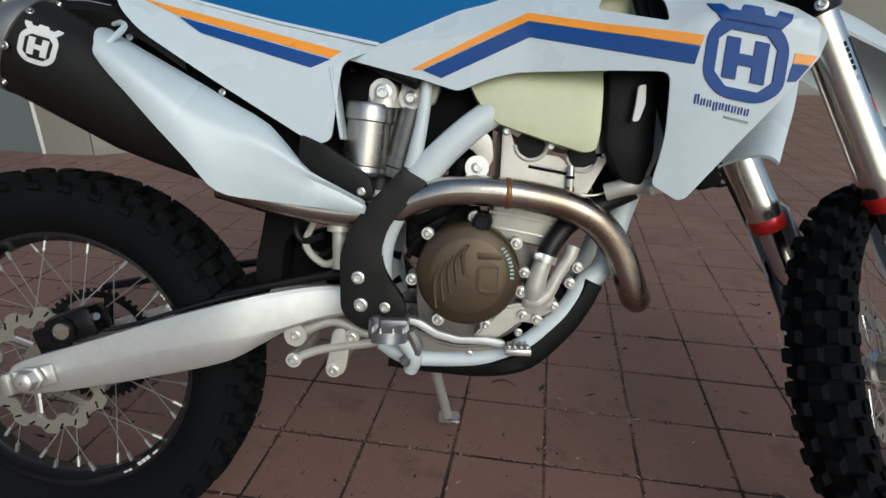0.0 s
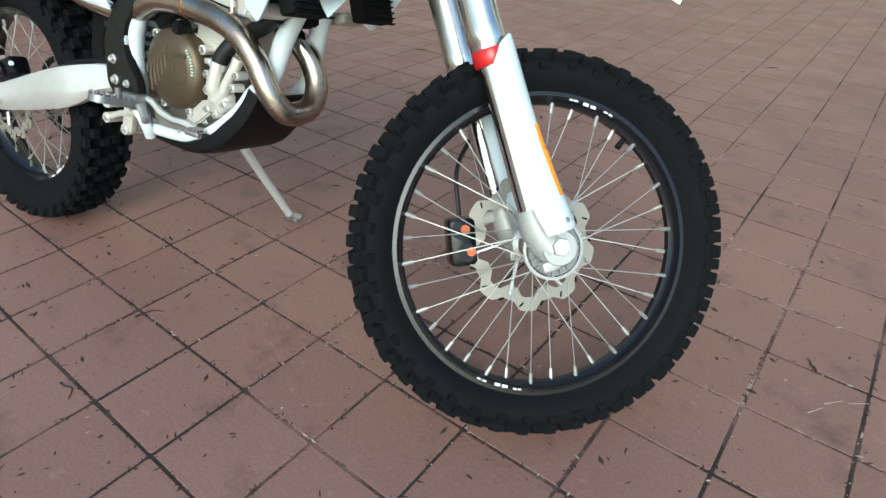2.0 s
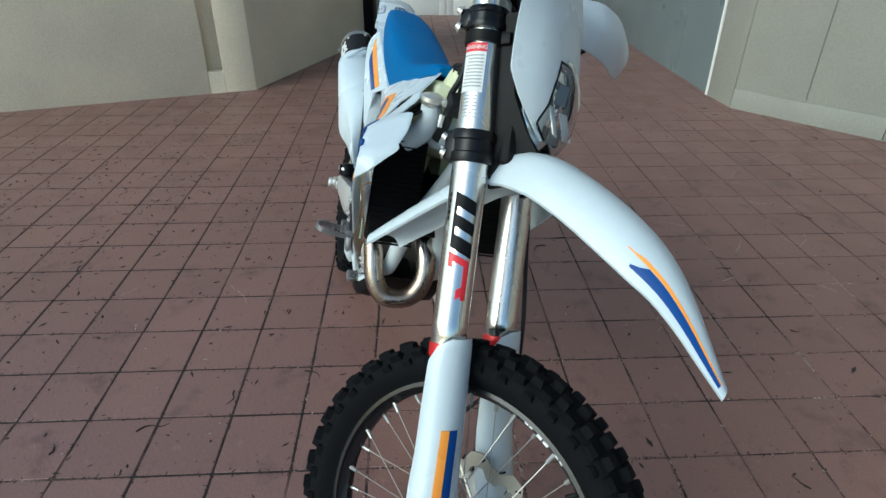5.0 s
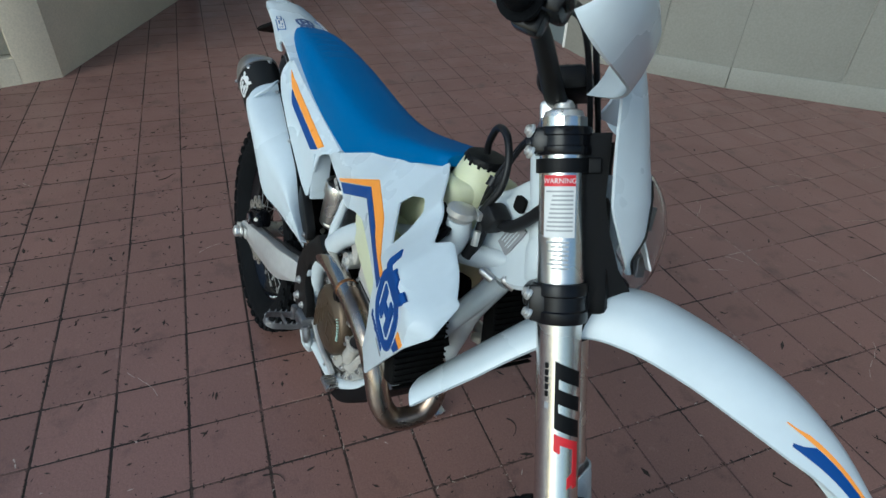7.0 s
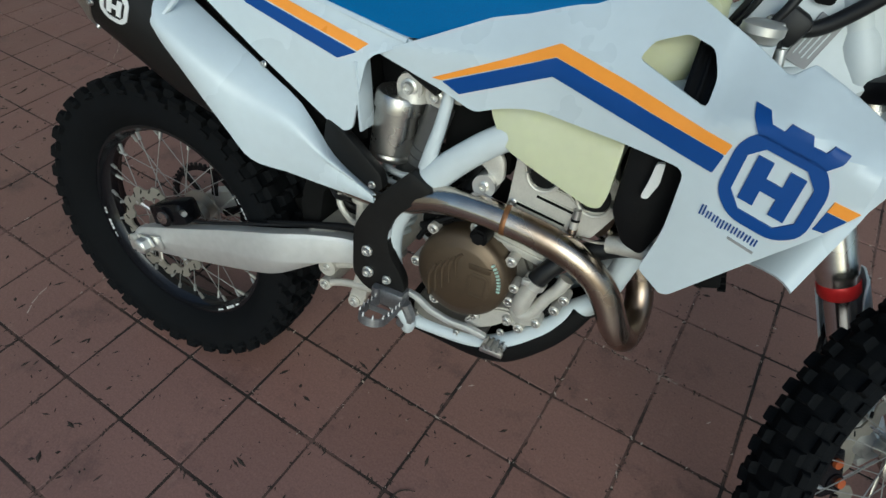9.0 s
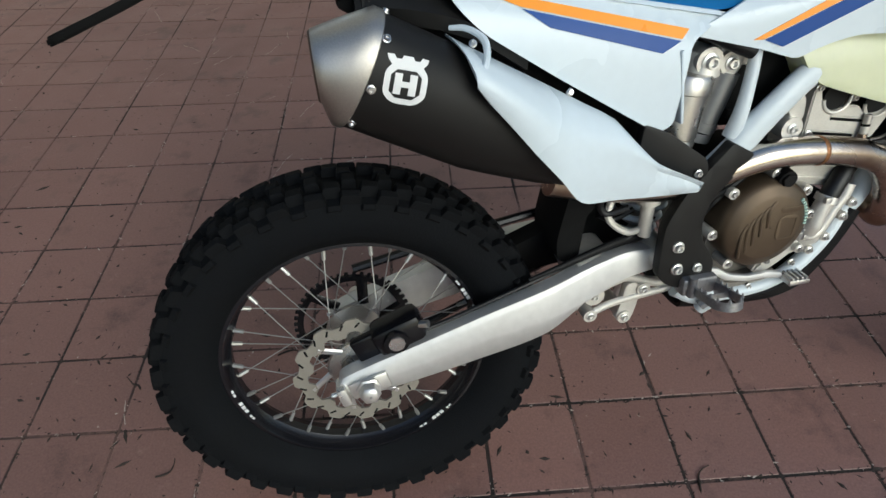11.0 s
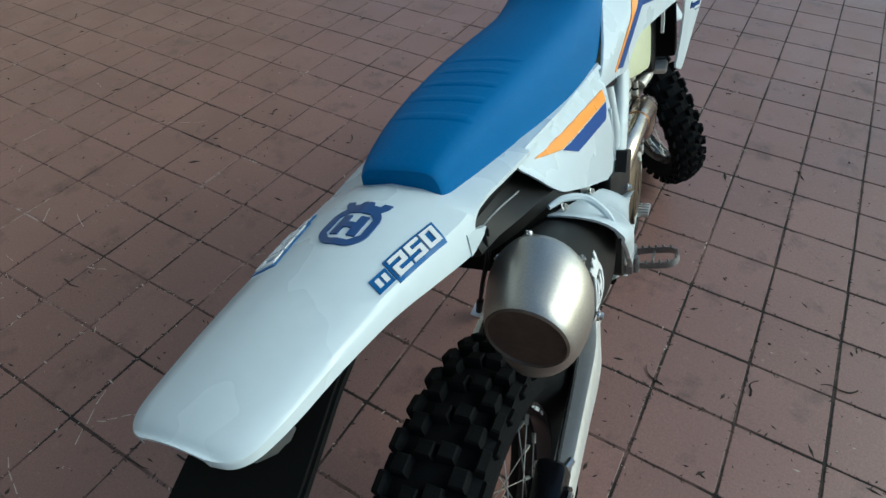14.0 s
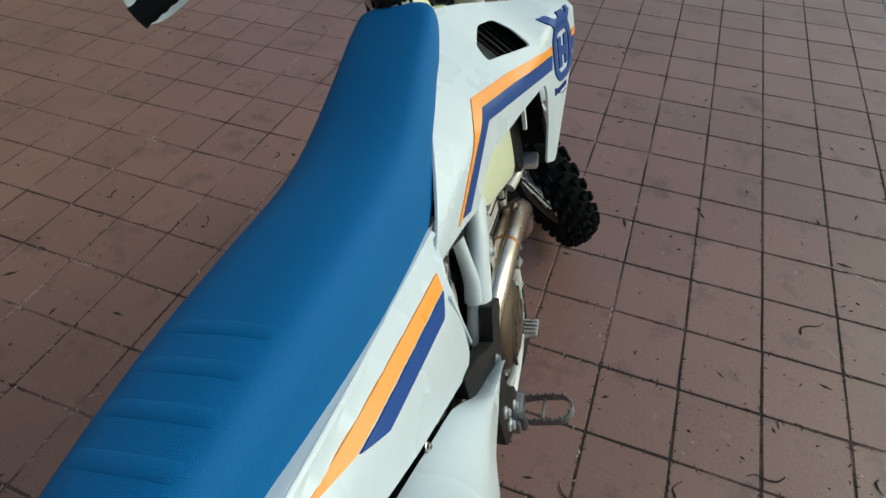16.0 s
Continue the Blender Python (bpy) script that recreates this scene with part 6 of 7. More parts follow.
head = lump(head_out, -0.0833, 0.098, ALLOY, "cylinder_head", "cast alloy cylinder head", 0.005, 0.003)
lump([(0.735, 0.735), (0.76, 0.752), (0.87, 0.735), (0.890, 0.705), (0.86, 0.70), (0.80, 0.715), (0.77, 0.712)], -0.0723, 0.085, ALLOY, "valve_cover", "cast alloy valve cover", 0.006, 0.003)
for cxx, czz in ((0.771, 0.715), (0.849, 0.700)):
    bm = bmesh.new()
    cyl(bm, (cxx, -0.0680, czz), (cxx, -0.0800, czz), 0.021, seg=28)
    part("cam_plug", bm, BLACK_PLASTIC, head, "dark rubber cam plug")
    bm = bmesh.new()
    lip = [(cxx + 0.0245 * math.cos(a), -0.0838, czz + 0.0245 * math.sin(a)) for a in np.linspace(math.pi * 1.03, math.pi * 1.97, 16)]
    tube(bm, lip, 0.0030, 8, 2)
    part("cam_arch", bm, ALLOY, head)
# grooves drawn as near-black bars, their shade in the colour, with ribs above
for pts in ([(0.768, -0.0836, 0.681), (0.827, -0.0836, 0.671)], [(0.738, -0.0836, 0.661), (0.817, -0.0836, 0.648)]):
    bm = bmesh.new()
    tube(bm, pts, 0.0022, 6, curved=False)
    part("head_groove", bm, DARK, head)
    bm = bmesh.new()
    tube(bm, [(x, y, z + 0.0042) for x, y, z in pts], 0.0016, 6, curved=False)
    part("head_rib", bm, ALLOY, head)
for x, z in ((0.733, 0.733), (0.735, 0.660), (0.800, 0.712), (0.884, 0.700)):
    bolt(head, (x, -0.0842, z))
for z0, z1, r_, mt in ((0.683, 0.668, 0.0060, STEEL), (0.668, 0.664, 0.0066, DARK), (0.664, 0.652, 0.0060, ALLOY), (0.652, 0.636, 0.0072, EXHAUST)):
    bm = bmesh.new()
    cyl(bm, (0.831, -0.0900, z0), (0.831, -0.0905, z1), r_, seg=14)
    part("head_stud", bm, mt, head)
# throttle-side bracket and decompression plug behind the head
bm = bmesh.new()
panel(bm, rounded([(0.66, 0.715), (0.69, 0.742), (0.712, 0.722), (0.716, 0.69), (0.702, 0.672), (0.688, 0.70)], 0.008), lambda x, z: -0.0884, 0.012, 0.05, 0.003)
br = part("engine_bracket", bm, ALLOY, moto, "cast alloy engine bracket")
bolt(br, (0.667, -0.0892, 0.716), me=BIG_BOLT, scale=0.8)
bolt(br, (0.696, -0.0892, 0.735), me=BIG_BOLT, scale=0.8)
bm = bmesh.new()
cyl(bm, (0.690, -0.0723, 0.678), (0.690, -0.0986, 0.678), 0.018, seg=24)
pl = part("engine_mount", bm, SILVER, moto, "silver engine mount bush")
bolt(pl, (0.690, -0.0994, 0.678), me=BIG_BOLT, scale=0.8)
bm = bmesh.new()
tube(bm, [(0.693, -0.0986, 0.666), (0.78, -0.1003, 0.650), (0.86, -0.0892, 0.64), (0.90, -0.0850, 0.65)], 0.0022, 6)
part("spring_wire", bm, STEEL, moto, "thin steel exhaust spring wire")
bm = bmesh.new()
tube(bm, [(0.60, -0.06, 0.60), (0.64, -0.07, 0.62), (0.665, -0.05, 0.66), (0.66, -0.03, 0.72)], 0.020, 12)
tube(bm, [(0.59, -0.0765, 0.565), (0.62, -0.0808, 0.585), (0.645, -0.0765, 0.60)], 0.006, 8)
tube(bm, [(0.585, -0.0723, 0.535), (0.60, -0.0765, 0.56), (0.64, -0.0723, 0.59)], 0.005, 8)
part("intake_hose", bm, BLACK_PLASTIC, moto, "black rubber intake hose")
# near-black block behind the crankcase, coloured as the shade in that gap
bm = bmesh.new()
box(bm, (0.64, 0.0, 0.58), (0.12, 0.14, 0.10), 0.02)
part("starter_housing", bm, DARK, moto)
# ---- exhaust ----
bm = bmesh.new()
tube(bm, [(0.30, -0.0978, 0.645), (0.40, -0.0935, 0.618), (0.50, -0.0918, 0.605), (0.56, -0.0952, 0.612), (0.606, -0.1003, 0.630), (0.657, -0.1062, 0.643), (0.733, -0.1088, 0.642), (0.814, -0.1088, 0.628), (0.868, -0.1062, 0.604), (0.903, -0.1003, 0.565), (0.928, -0.0918, 0.515),
          (0.945, -0.0723, 0.482), (0.955, -0.045, 0.475), (0.958, -0.005, 0.488), (0.950, 0.018, 0.525), (0.930, 0.020, 0.570), (0.900, 0.010, 0.605), (0.868, 0.0, 0.625)], 0.0228, 20)
pipe = part("exhaust_header", bm, EXHAUST, moto, "heat-tinted steel exhaust header looping round the frame")
bm = bmesh.new()
lathe(bm, [(0.0226, -0.0045), (0.0238, -0.0025), (0.0238, 0.0025), (0.0226, 0.0045)], Matrix.Translation((0.736, -0.1088, 0.6415)) @ Matrix.Rotation(radians(-86), 4, "Z"), 28)
part("pipe_joint", bm, WELD, pipe, "rust-brown weld bead")
MA, MD = Vector((0.041, -0.119, 0.839)), Vector((0.88, 0.06, -0.465)).normalized()
mm = Matrix.Translation(MA) @ MD.to_track_quat("Y", "Z").to_matrix().to_4x4()


def inward(p):
    """The can is flatter on the side towards the wheel."""
    mid = MA.y + 0.068 * (p.x - MA.x) - 0.004
    return Vector((p.x, mid + (p.y - mid) * 0.60, p.z)) if p.y > mid else p


def oval_lathe(profile, seg=40, squash=0.93):
    bm = bmesh.new()
    loops = []
    for r, y in profile:
        lo = []
        for a in np.linspace(0, 2 * math.pi, seg, endpoint=False):
            q = r * (1 - 0.035 * math.cos(3 * a + 0.6))
            lo.append(inward(mm @ Vector((q * math.cos(a) * squash, y, q * math.sin(a)))))
        loops.append(lo)
    rings(bm, loops)
    bmesh.ops.recalc_face_normals(bm, faces=bm.faces[:])
    return bm


muffler = part("muffler", oval_lathe([(0.068, 0.0), (0.071, 0.002), (0.0715, 0.17), (0.066, 0.22), (0.056, 0.29), (0.040, 0.36), (0.028, 0.40), (0.025, 0.42)]), MATT_BLACK, moto, "matt black muffler can with a silver crest")
# end cap: from the can's ring to an upright round end
can_ring = lambda r, y: [inward(mm @ Vector((r * (1 - 0.035 * math.cos(3 * a + 0.6)) * math.cos(a) * 0.93, y, r * (1 - 0.035 * math.cos(3 * a + 0.6)) * math.sin(a)))) for a in np.linspace(0, 2 * math.pi, 48, endpoint=False)]
END = Vector((-0.006, -0.134, 0.846))
ey = Vector((1, 0, 0.02)).normalized()
ex = mm.to_3x3() @ Vector((1, 0, 0))
ex = (ex - ey * ex.dot(ey)).normalized()
ez = ey.cross(ex) * (1 if ey.cross(ex).dot(mm.to_3x3() @ Vector((0, 0, 1))) > 0 else -1)
end_ring = lambda r, d: [END + ey * d + (ex * math.cos(a) + ez * math.sin(a)) * r for a in np.linspace(0, 2 * math.pi, 48, endpoint=False)]
cap_bm = bmesh.new()
r0, r1 = can_ring(0.0735, -0.006), end_ring(0.042, 0.0)
rows_ = [can_ring(0.070, 0.006), can_ring(0.0735, 0.004), r0] + [[p.lerp(q, f) + (p.lerp(q, f) - (MA.lerp(END, f))).normalized() * bulge for p, q in zip(r0, r1)] for f, bulge in ((0.3, 0.0005), (0.6, 0.001), (0.85, 0.0005))] + [r1, end_ring(0.040, -0.002), end_ring(0.036, 0.003), end_ring(0.033, 0.010)]
rings(cap_bm, rows_)
bmesh.ops.recalc_face_normals(cap_bm, faces=cap_bm.faces[:])
part("end_cap", cap_bm, END_CAP, muffler, "tapered bare steel end cap")
out_bm = bmesh.new()
rings(out_bm, [end_ring(0.0415, -0.0008), end_ring(0.0395, -0.0032), end_ring(0.0345, 0.0040), end_ring(0.020, 0.0065), end_ring(0.019, 0.002), end_ring(0.0165, 0.002), end_ring(0.0155, 0.006)])
part("outlet", out_bm, SOOT, muffler, "dark soot-blackened outlet")
for k in range(-2, 5):
    out_ = Matrix.Rotation(radians(-49 * k), 3, MD) @ Vector((0.06, -0.99, -0.115)).normalized()
    out_ = (out_ - MD * out_.dot(MD)).normalized()
    p = inward(MA + MD * 0.010 + out_ * 0.0700)
    bolt(muffler, p, out_, scale=0.85)


def on_muffler(outline, holes, mat):
    d = bmesh.new()
    panel(d, outline, lambda x, z: -1.0, 0.002, 0.012, 0, holes)
    for v in d.verts:
        top = v.co.y < -0.999
        # along the can and round it
        along, around = v.co.x, v.co.z
        a = around / 0.0715 + MUF_A
        r = (0.0724 if top else 0.0706) * (1 - 0.035 * math.cos(3 * a + 0.6))
        v.co = mm @ Vector((r * math.cos(a) * 0.93, along, r * math.sin(a)))
    part("crest", d, mat, muffler, "silver crest print")


MUF_A = 0.0
best = None
for k in range(360):
    a = radians(k)
    p = (mm.to_3x3() @ Vector((math.cos(a), 0, math.sin(a)))).normalized()
    s = p.dot(Vector((0.13, -0.97, 0.19)))
    if best is None or s > best:
        best, MUF_A = s, a
turn = math.copysign(1.0, (mm.to_3x3() @ Vector((-math.sin(MUF_A), 0, math.cos(MUF_A)))).z)
CR = radians(12)


def crest_on_can(outline, holes, mat):
    def q(p):
        x, z = p[0], p[1]
        return (0.045 + x * math.cos(CR) - z * math.sin(CR), turn * (x * math.sin(CR) + z * math.cos(CR)))
    on_muffler([q(p) for p in outline], [[q(p) for p in h] for h in holes], mat)


crest((0.0, 0.0), 0.051, PAPER, crest_on_can)

# ---- swingarm, shock, linkage ----
arm_rows = [(-0.046, 0.343, 0.326, 0.308), (-0.036, 0.352, 0.327, 0.302), (0.0, 0.366, 0.334, 0.302), (0.10, 0.398, 0.358, 0.319), (0.20, 0.431, 0.383, 0.340), (0.27, 0.452, 0.396, 0.356), (0.315, 0.464, 0.404, 0.370), (0.36, 0.474, 0.412, 0.394), (0.40, 0.481, 0.424, 0.416), (0.45, 0.486, 0.438, 0.430), (0.500, 0.485, 0.448, 0.440)]
for side in (-1, 1):
    bm = bmesh.new()
    loops = []
    for x, top, cr, low in arm_rows:
        y = -0.119 + 0.036 * max(0, min(1, (x - 0.30) / 0.16))
        th = top - low
        loops.append([(x, y + 0.036, top - 0.004), (x, y + 0.014, top), (x, y + 0.006, top - 0.001), (x, y + 0.0035, top - 0.10 * th), (x, y + 0.0025, top - 0.13 * th), (x, y, cr + 0.003), (x, y, cr - 0.001),
                      (x, y + 0.007, low + 0.004), (x, y + 0.011, low), (x, y + 0.036, low + 0.003)])
    cols_ = [spline([lp[k] for lp in loops], 5) for k in range(10)]
    rings(bm, [list(r) for r in zip(*cols_)])
    bmesh.ops.recalc_face_normals(bm, faces=bm.faces[:])
    arm = part("swingarm_beam", bm if side < 0 else mirrored(bm), BRIGHT_ALLOY, moto, "brushed alloy swingarm beam")
    bm = bmesh.new()
    box(bm, (0.002, side * 0.1215, 0.334), (0.066, 0.006, 0.034), 0.004, Matrix.Rotation(radians(-14), 3, "Y"))
    box(bm, (-0.042, side * 0.113, 0.322), (0.016, 0.036, 0.036), 0.003, Matrix.Rotation(radians(-14), 3, "Y"))
    cyl(bm, (-0.062, side * 0.113, 0.317), (-0.03, side * 0.113, 0.325), 0.004, seg=8)
    part("axle_block", bm, SILVER, arm, "silver chain adjuster block")
    bm = bmesh.new()
    lathe(bm, [(0.002, -0.152), (0.010, -0.152), (0.016, -0.149), (0.0175, -0.146), (0.0175, -0.134), (0.021, -0.132), (0.021, -0.128), (0.002, -0.128)], Matrix.Translation((0, 0, 0.335)) if side < 0 else Matrix.Translation((0, 0, 0.335)) @ Matrix.Rotation(math.pi, 4, "Z"), 6 if side < 0 else 20)
    part("axle_nut", bm, SILVER, arm, "silver axle nut")
bm = bmesh.new()
box(bm, (0.40, 0, 0.455), (0.08, 0.17, 0.05), 0.015)
cyl(bm, (0.515, -0.10, 0.47), (0.515, 0.10, 0.47), 0.024)
part("swingarm_bridge", bm, ALLOY, moto, "alloy swingarm cross member")
bm = bmesh.new()
tube(bm, [(0.28, -0.084, 0.464), (0.34, -0.078, 0.478), (0.43, -0.064, 0.496), (0.49, -0.060, 0.504)], [0.004, 0.006, 0.008, 0.008], 10, flat=0.8)
part("swingarm_cover", bm, BLACK_PLASTIC, moto, "black plastic strip along the swingarm")
bm = bmesh.new()
tube(bm, [(0.075, -0.100, 0.412), (0.12, -0.090, 0.409), (0.25, -0.087, 0.450), (0.36, -0.076, 0.480), (0.45, -0.064, 0.500), (0.50, -0.066, 0.54)], 0.0036, 8)
part("rear_brake_hose", bm, HOSE, moto, "black rear brake hose")
bm = bmesh.new()
tube(bm, [(0.0, 0.075, 0.437), (0.25, 0.077, 0.485), (0.50, 0.078, 0.52), (0.56, 0.078, 0.51)], 0.008, 8, flat=1.2)
tube(bm, [(0.0, 0.075, 0.232), (0.25, 0.077, 0.34), (0.50, 0.078, 0.44), (0.56, 0.078, 0.47)], 0.008, 8, flat=1.2)
part("drive_chain", bm, GLOSS_BLACK, moto, "dark drive chain")
bm = bmesh.new()
panel(bm, rounded([(0.215, 0.415), (0.225, 0.452), (0.35, 0.500), (0.40, 0.560), (0.50, 0.575), (0.50, 0.455), (0.36, 0.425)], 0.02), lambda x, z: 0.055, 0.045, 0.05, 0.004)
part("chain_guide", bm, DARK, moto, "black plastic chain guide and mud flap")
# rear caliper
bm = bmesh.new()
box(bm, (0.058, -0.092, 0.415), (0.085, 0.050, 0.050), 0.012, Matrix.Rotation(radians(-20), 3, "Y"))
cyl(bm, (0.052, -0.065, 0.412), (0.052, -0.124, 0.412), 0.020, seg=20)
box(bm, (0.012, -0.085, 0.375), (0.05, 0.018, 0.07), 0.006, Matrix.Rotation(radians(-20), 3, "Y"))
rc = part("rear_caliper", bm, GLOSS_BLACK, moto, "black rear brake caliper")
bm = bmesh.new()
cyl(bm, (0.052, -0.124, 0.412), (0.052, -0.127, 0.412), 0.013, seg=20)
part("caliper_cap", bm, STEEL, rc)
bm = bmesh.new()
cyl(bm, (0.09, -0.11, 0.432), (0.105, -0.118, 0.436), 0.006, seg=8)
part("bleed_nipple", bm, STEEL, rc)
# shock with its reservoir
SA, SD = Vector((0.512, -0.058, 0.662)), Vector((0.11, 0.0, 0.99)).normalized()
sm = Matrix.Translation(SA) @ SD.to_track_quat("Y", "Z").to_matrix().to_4x4()
bm = bmesh.new()
lathe(bm, [(0.001, 0.0), (0.032, 0.0), (0.0345, 0.004), (0.0345, 0.009), (0.033, 0.011), (0.033, 0.014), (0.035, 0.016), (0.035, 0.082), (0.0385, 0.084), (0.0385, 0.105), (0.035, 0.110), (0.001, 0.112)], sm, 40)
res = part("shock_reservoir", bm, DULL_STEEL, moto, "silver shock reservoir with printed bars")
for k in range(4):
    bm = bmesh.new()
    box(bm, sm @ Vector((-0.008 + 0.0022 * k, 0.040 + 0.0075 * k, 0)) + Vector((0, -0.0338, 0)), (0.0095, 0.003, 0.0045), 0, Matrix.Rotation(radians(-28), 3, "Y"))
    part("reservoir_print", bm, RED_PRINT if k == 3 else BLACK_PLASTIC, res, "printed bar")
bm = bmesh.new()
tube(bm, [(0.545, -0.055, 0.765), (0.545, -0.055, 0.80)], [0.028, 0.022], 18, curved=False)
cyl(bm, (0.545, -0.0760, 0.787), (0.545, -0.01, 0.787), 0.021, seg=24)
cyl(bm, (0.586, -0.0680, 0.780), (0.586, 0.02, 0.780), 0.018, seg=20)
box(bm, (0.60, -0.03, 0.795), (0.06, 0.06, 0.035), 0.008, Matrix.Rotation(radians(20), 3, "Y"))
part("shock_mount", bm, ALLOY, moto, "cast alloy shock top mount")
bolt(res, (0.545, -0.0768, 0.787), me=BIG_BOLT, scale=1.25)
bolt(res, (0.586, -0.0688, 0.780), me=BIG_BOLT, scale=1.0)
bm = bmesh.new()
cyl(bm, (0.560, -0.02, 0.775), (0.500, 0.0, 0.50), 0.026, 0.022, 24)
cyl(bm, (0.590, -0.050, 0.765), (0.570, -0.046, 0.690), 0.0225, seg=24)
cyl(bm, (0.594, -0.051, 0.782), (0.590, -0.050, 0.765), 0.016, 0.018, 20)
cyl(bm, (0.570, -0.046, 0.690), (0.566, -0.045, 0.676), 0.0245, seg=24)
cyl(bm, (0.5655, -0.045, 0.674), (0.562, -0.044, 0.660), 0.0235, seg=24)
part("shock_body", bm, DARK_STEEL, moto, "dark steel shock body")
bm = bmesh.new()
helix = [(0.534 - 0.042 * t + 0.042 * math.cos(t * 44), -0.018 + 0.018 * t + 0.042 * math.sin(t * 44), 0.650 - 0.155 * t) for t in np.linspace(0, 1, 64)]
tube(bm, helix, 0.0058, 8, 2)
part("shock_spring", bm, FRAME_WHITE, moto, "white coil spring")
bm = bmesh.new()
tube(bm, [(0.400, -0.066, 0.359), (0.437, -0.066, 0.374), (0.478, -0.068, 0.383), (0.527, -0.070, 0.391), (0.57, -0.072, 0.400)], 0.0075, 10, flat=0.9)
tube(bm, [(0.404, -0.058, 0.401), (0.463, -0.062, 0.423), (0.512, -0.064, 0.408), (0.56, -0.066, 0.400)], [0.010, 0.008, 0.009, 0.009], 10)
panel(bm, rounded([(0.464, 0.412), (0.486, 0.415), (0.492, 0.378), (0.484, 0.338), (0.464, 0.328), (0.450, 0.340), (0.458, 0.374)], 0.012), lambda x, z: -0.070, 0.016, 0.05, 0.003)
lk = part("linkage", bm, ALLOY, moto, "cast alloy shock linkage")
for x, z in ((0.400, 0.359), (0.466, 0.344), (0.404, 0.401), (0.496, 0.400)):
    bm = bmesh.new()
    cyl(bm, (x, -0.0740, z), (x, 0.06, z), 0.0185 if z > 0.4 and x < 0.45 else 0.0125, seg=20)
    part("link_bush", bm, ALLOY, lk)
    bolt(lk, (x, -0.0748, z), me=BIG_BOLT, scale=0.75)
bm = bmesh.new()
cyl(bm, (0.478, -0.0784, 0.515), (0.478, -0.0784, 0.575), 0.011, seg=16)
cyl(bm, (0.478, -0.0784, 0.575), (0.478, -0.0784, 0.592), 0.019, 0.018, 18)
tube(bm, [(0.478, -0.0800, 0.53), (0.45, -0.0680, 0.52), (0.42, -0.06, 0.55), (0.44, -0.05, 0.60)], 0.006, 8)
part("rear_master_cylinder", bm, ALLOY, moto, "rear brake master cylinder with steel cap")
bm = bmesh.new()
tube(bm, [(0.43, -0.07, 0.60), (0.405, -0.06, 0.58), (0.415, -0.06, 0.555), (0.45, -0.07, 0.565)], 0.006, 8)
tube(bm, [(0.41, -0.045, 0.545), (0.44, -0.04, 0.53), (0.47, -0.05, 0.55)], 0.005, 8)
part("reservoir_hose", bm, HOSE, moto, "clear grey looped hose")

# ---- skid plate, pegs, stand ----
bm = bmesh.new()
sk = [(0.558, 0.366), (0.60, 0.361), (0.645, 0.358), (0.712, 0.357), (0.781, 0.373), (0.836, 0.420), (0.868, 0.463), (0.886, 0.500)]
path = spline([(x, 0, z) for x, z in sk], 5)
loops = []
for i, p in enumerate(path):
    d = (path[min(i + 1, len(path) - 1)] - path[max(i - 1, 0)]).normalized()
    nn = Vector((d.z, 0, -d.x))
    w = float(np.interp(p.x, (0.55, 0.68, 0.74, 0.78, 0.84, 0.90), (0.094, 0.100, 0.107, 0.106, 0.095, 0.082)))
    rise = float(np.interp(p.x, (0.60, 0.70, 0.76, 0.83, 0.88), (0.010, 0.012, 0.021, 0.024, 0.018)))
    sec_ = [(-1, rise), (-1, 0.002), (-0.94, -0.006), (-0.7, -0.010), (0.7, -0.010), (0.94, -0.006), (1, 0.002), (1, rise)]
    loops.append([p + nn * (-h) + Vector((0, v * w, 0)) for v, h in sec_] + [p + nn * (-h - 0.005) + Vector((0, v * (w - 0.005), 0)) for v, h in sec_[::-1]])
rings(bm, loops)
bmesh.ops.recalc_face_normals(bm, faces=bm.faces[:])
part("skid_plate", bm, BLACK_PLASTIC, moto, "black plastic skid plate")
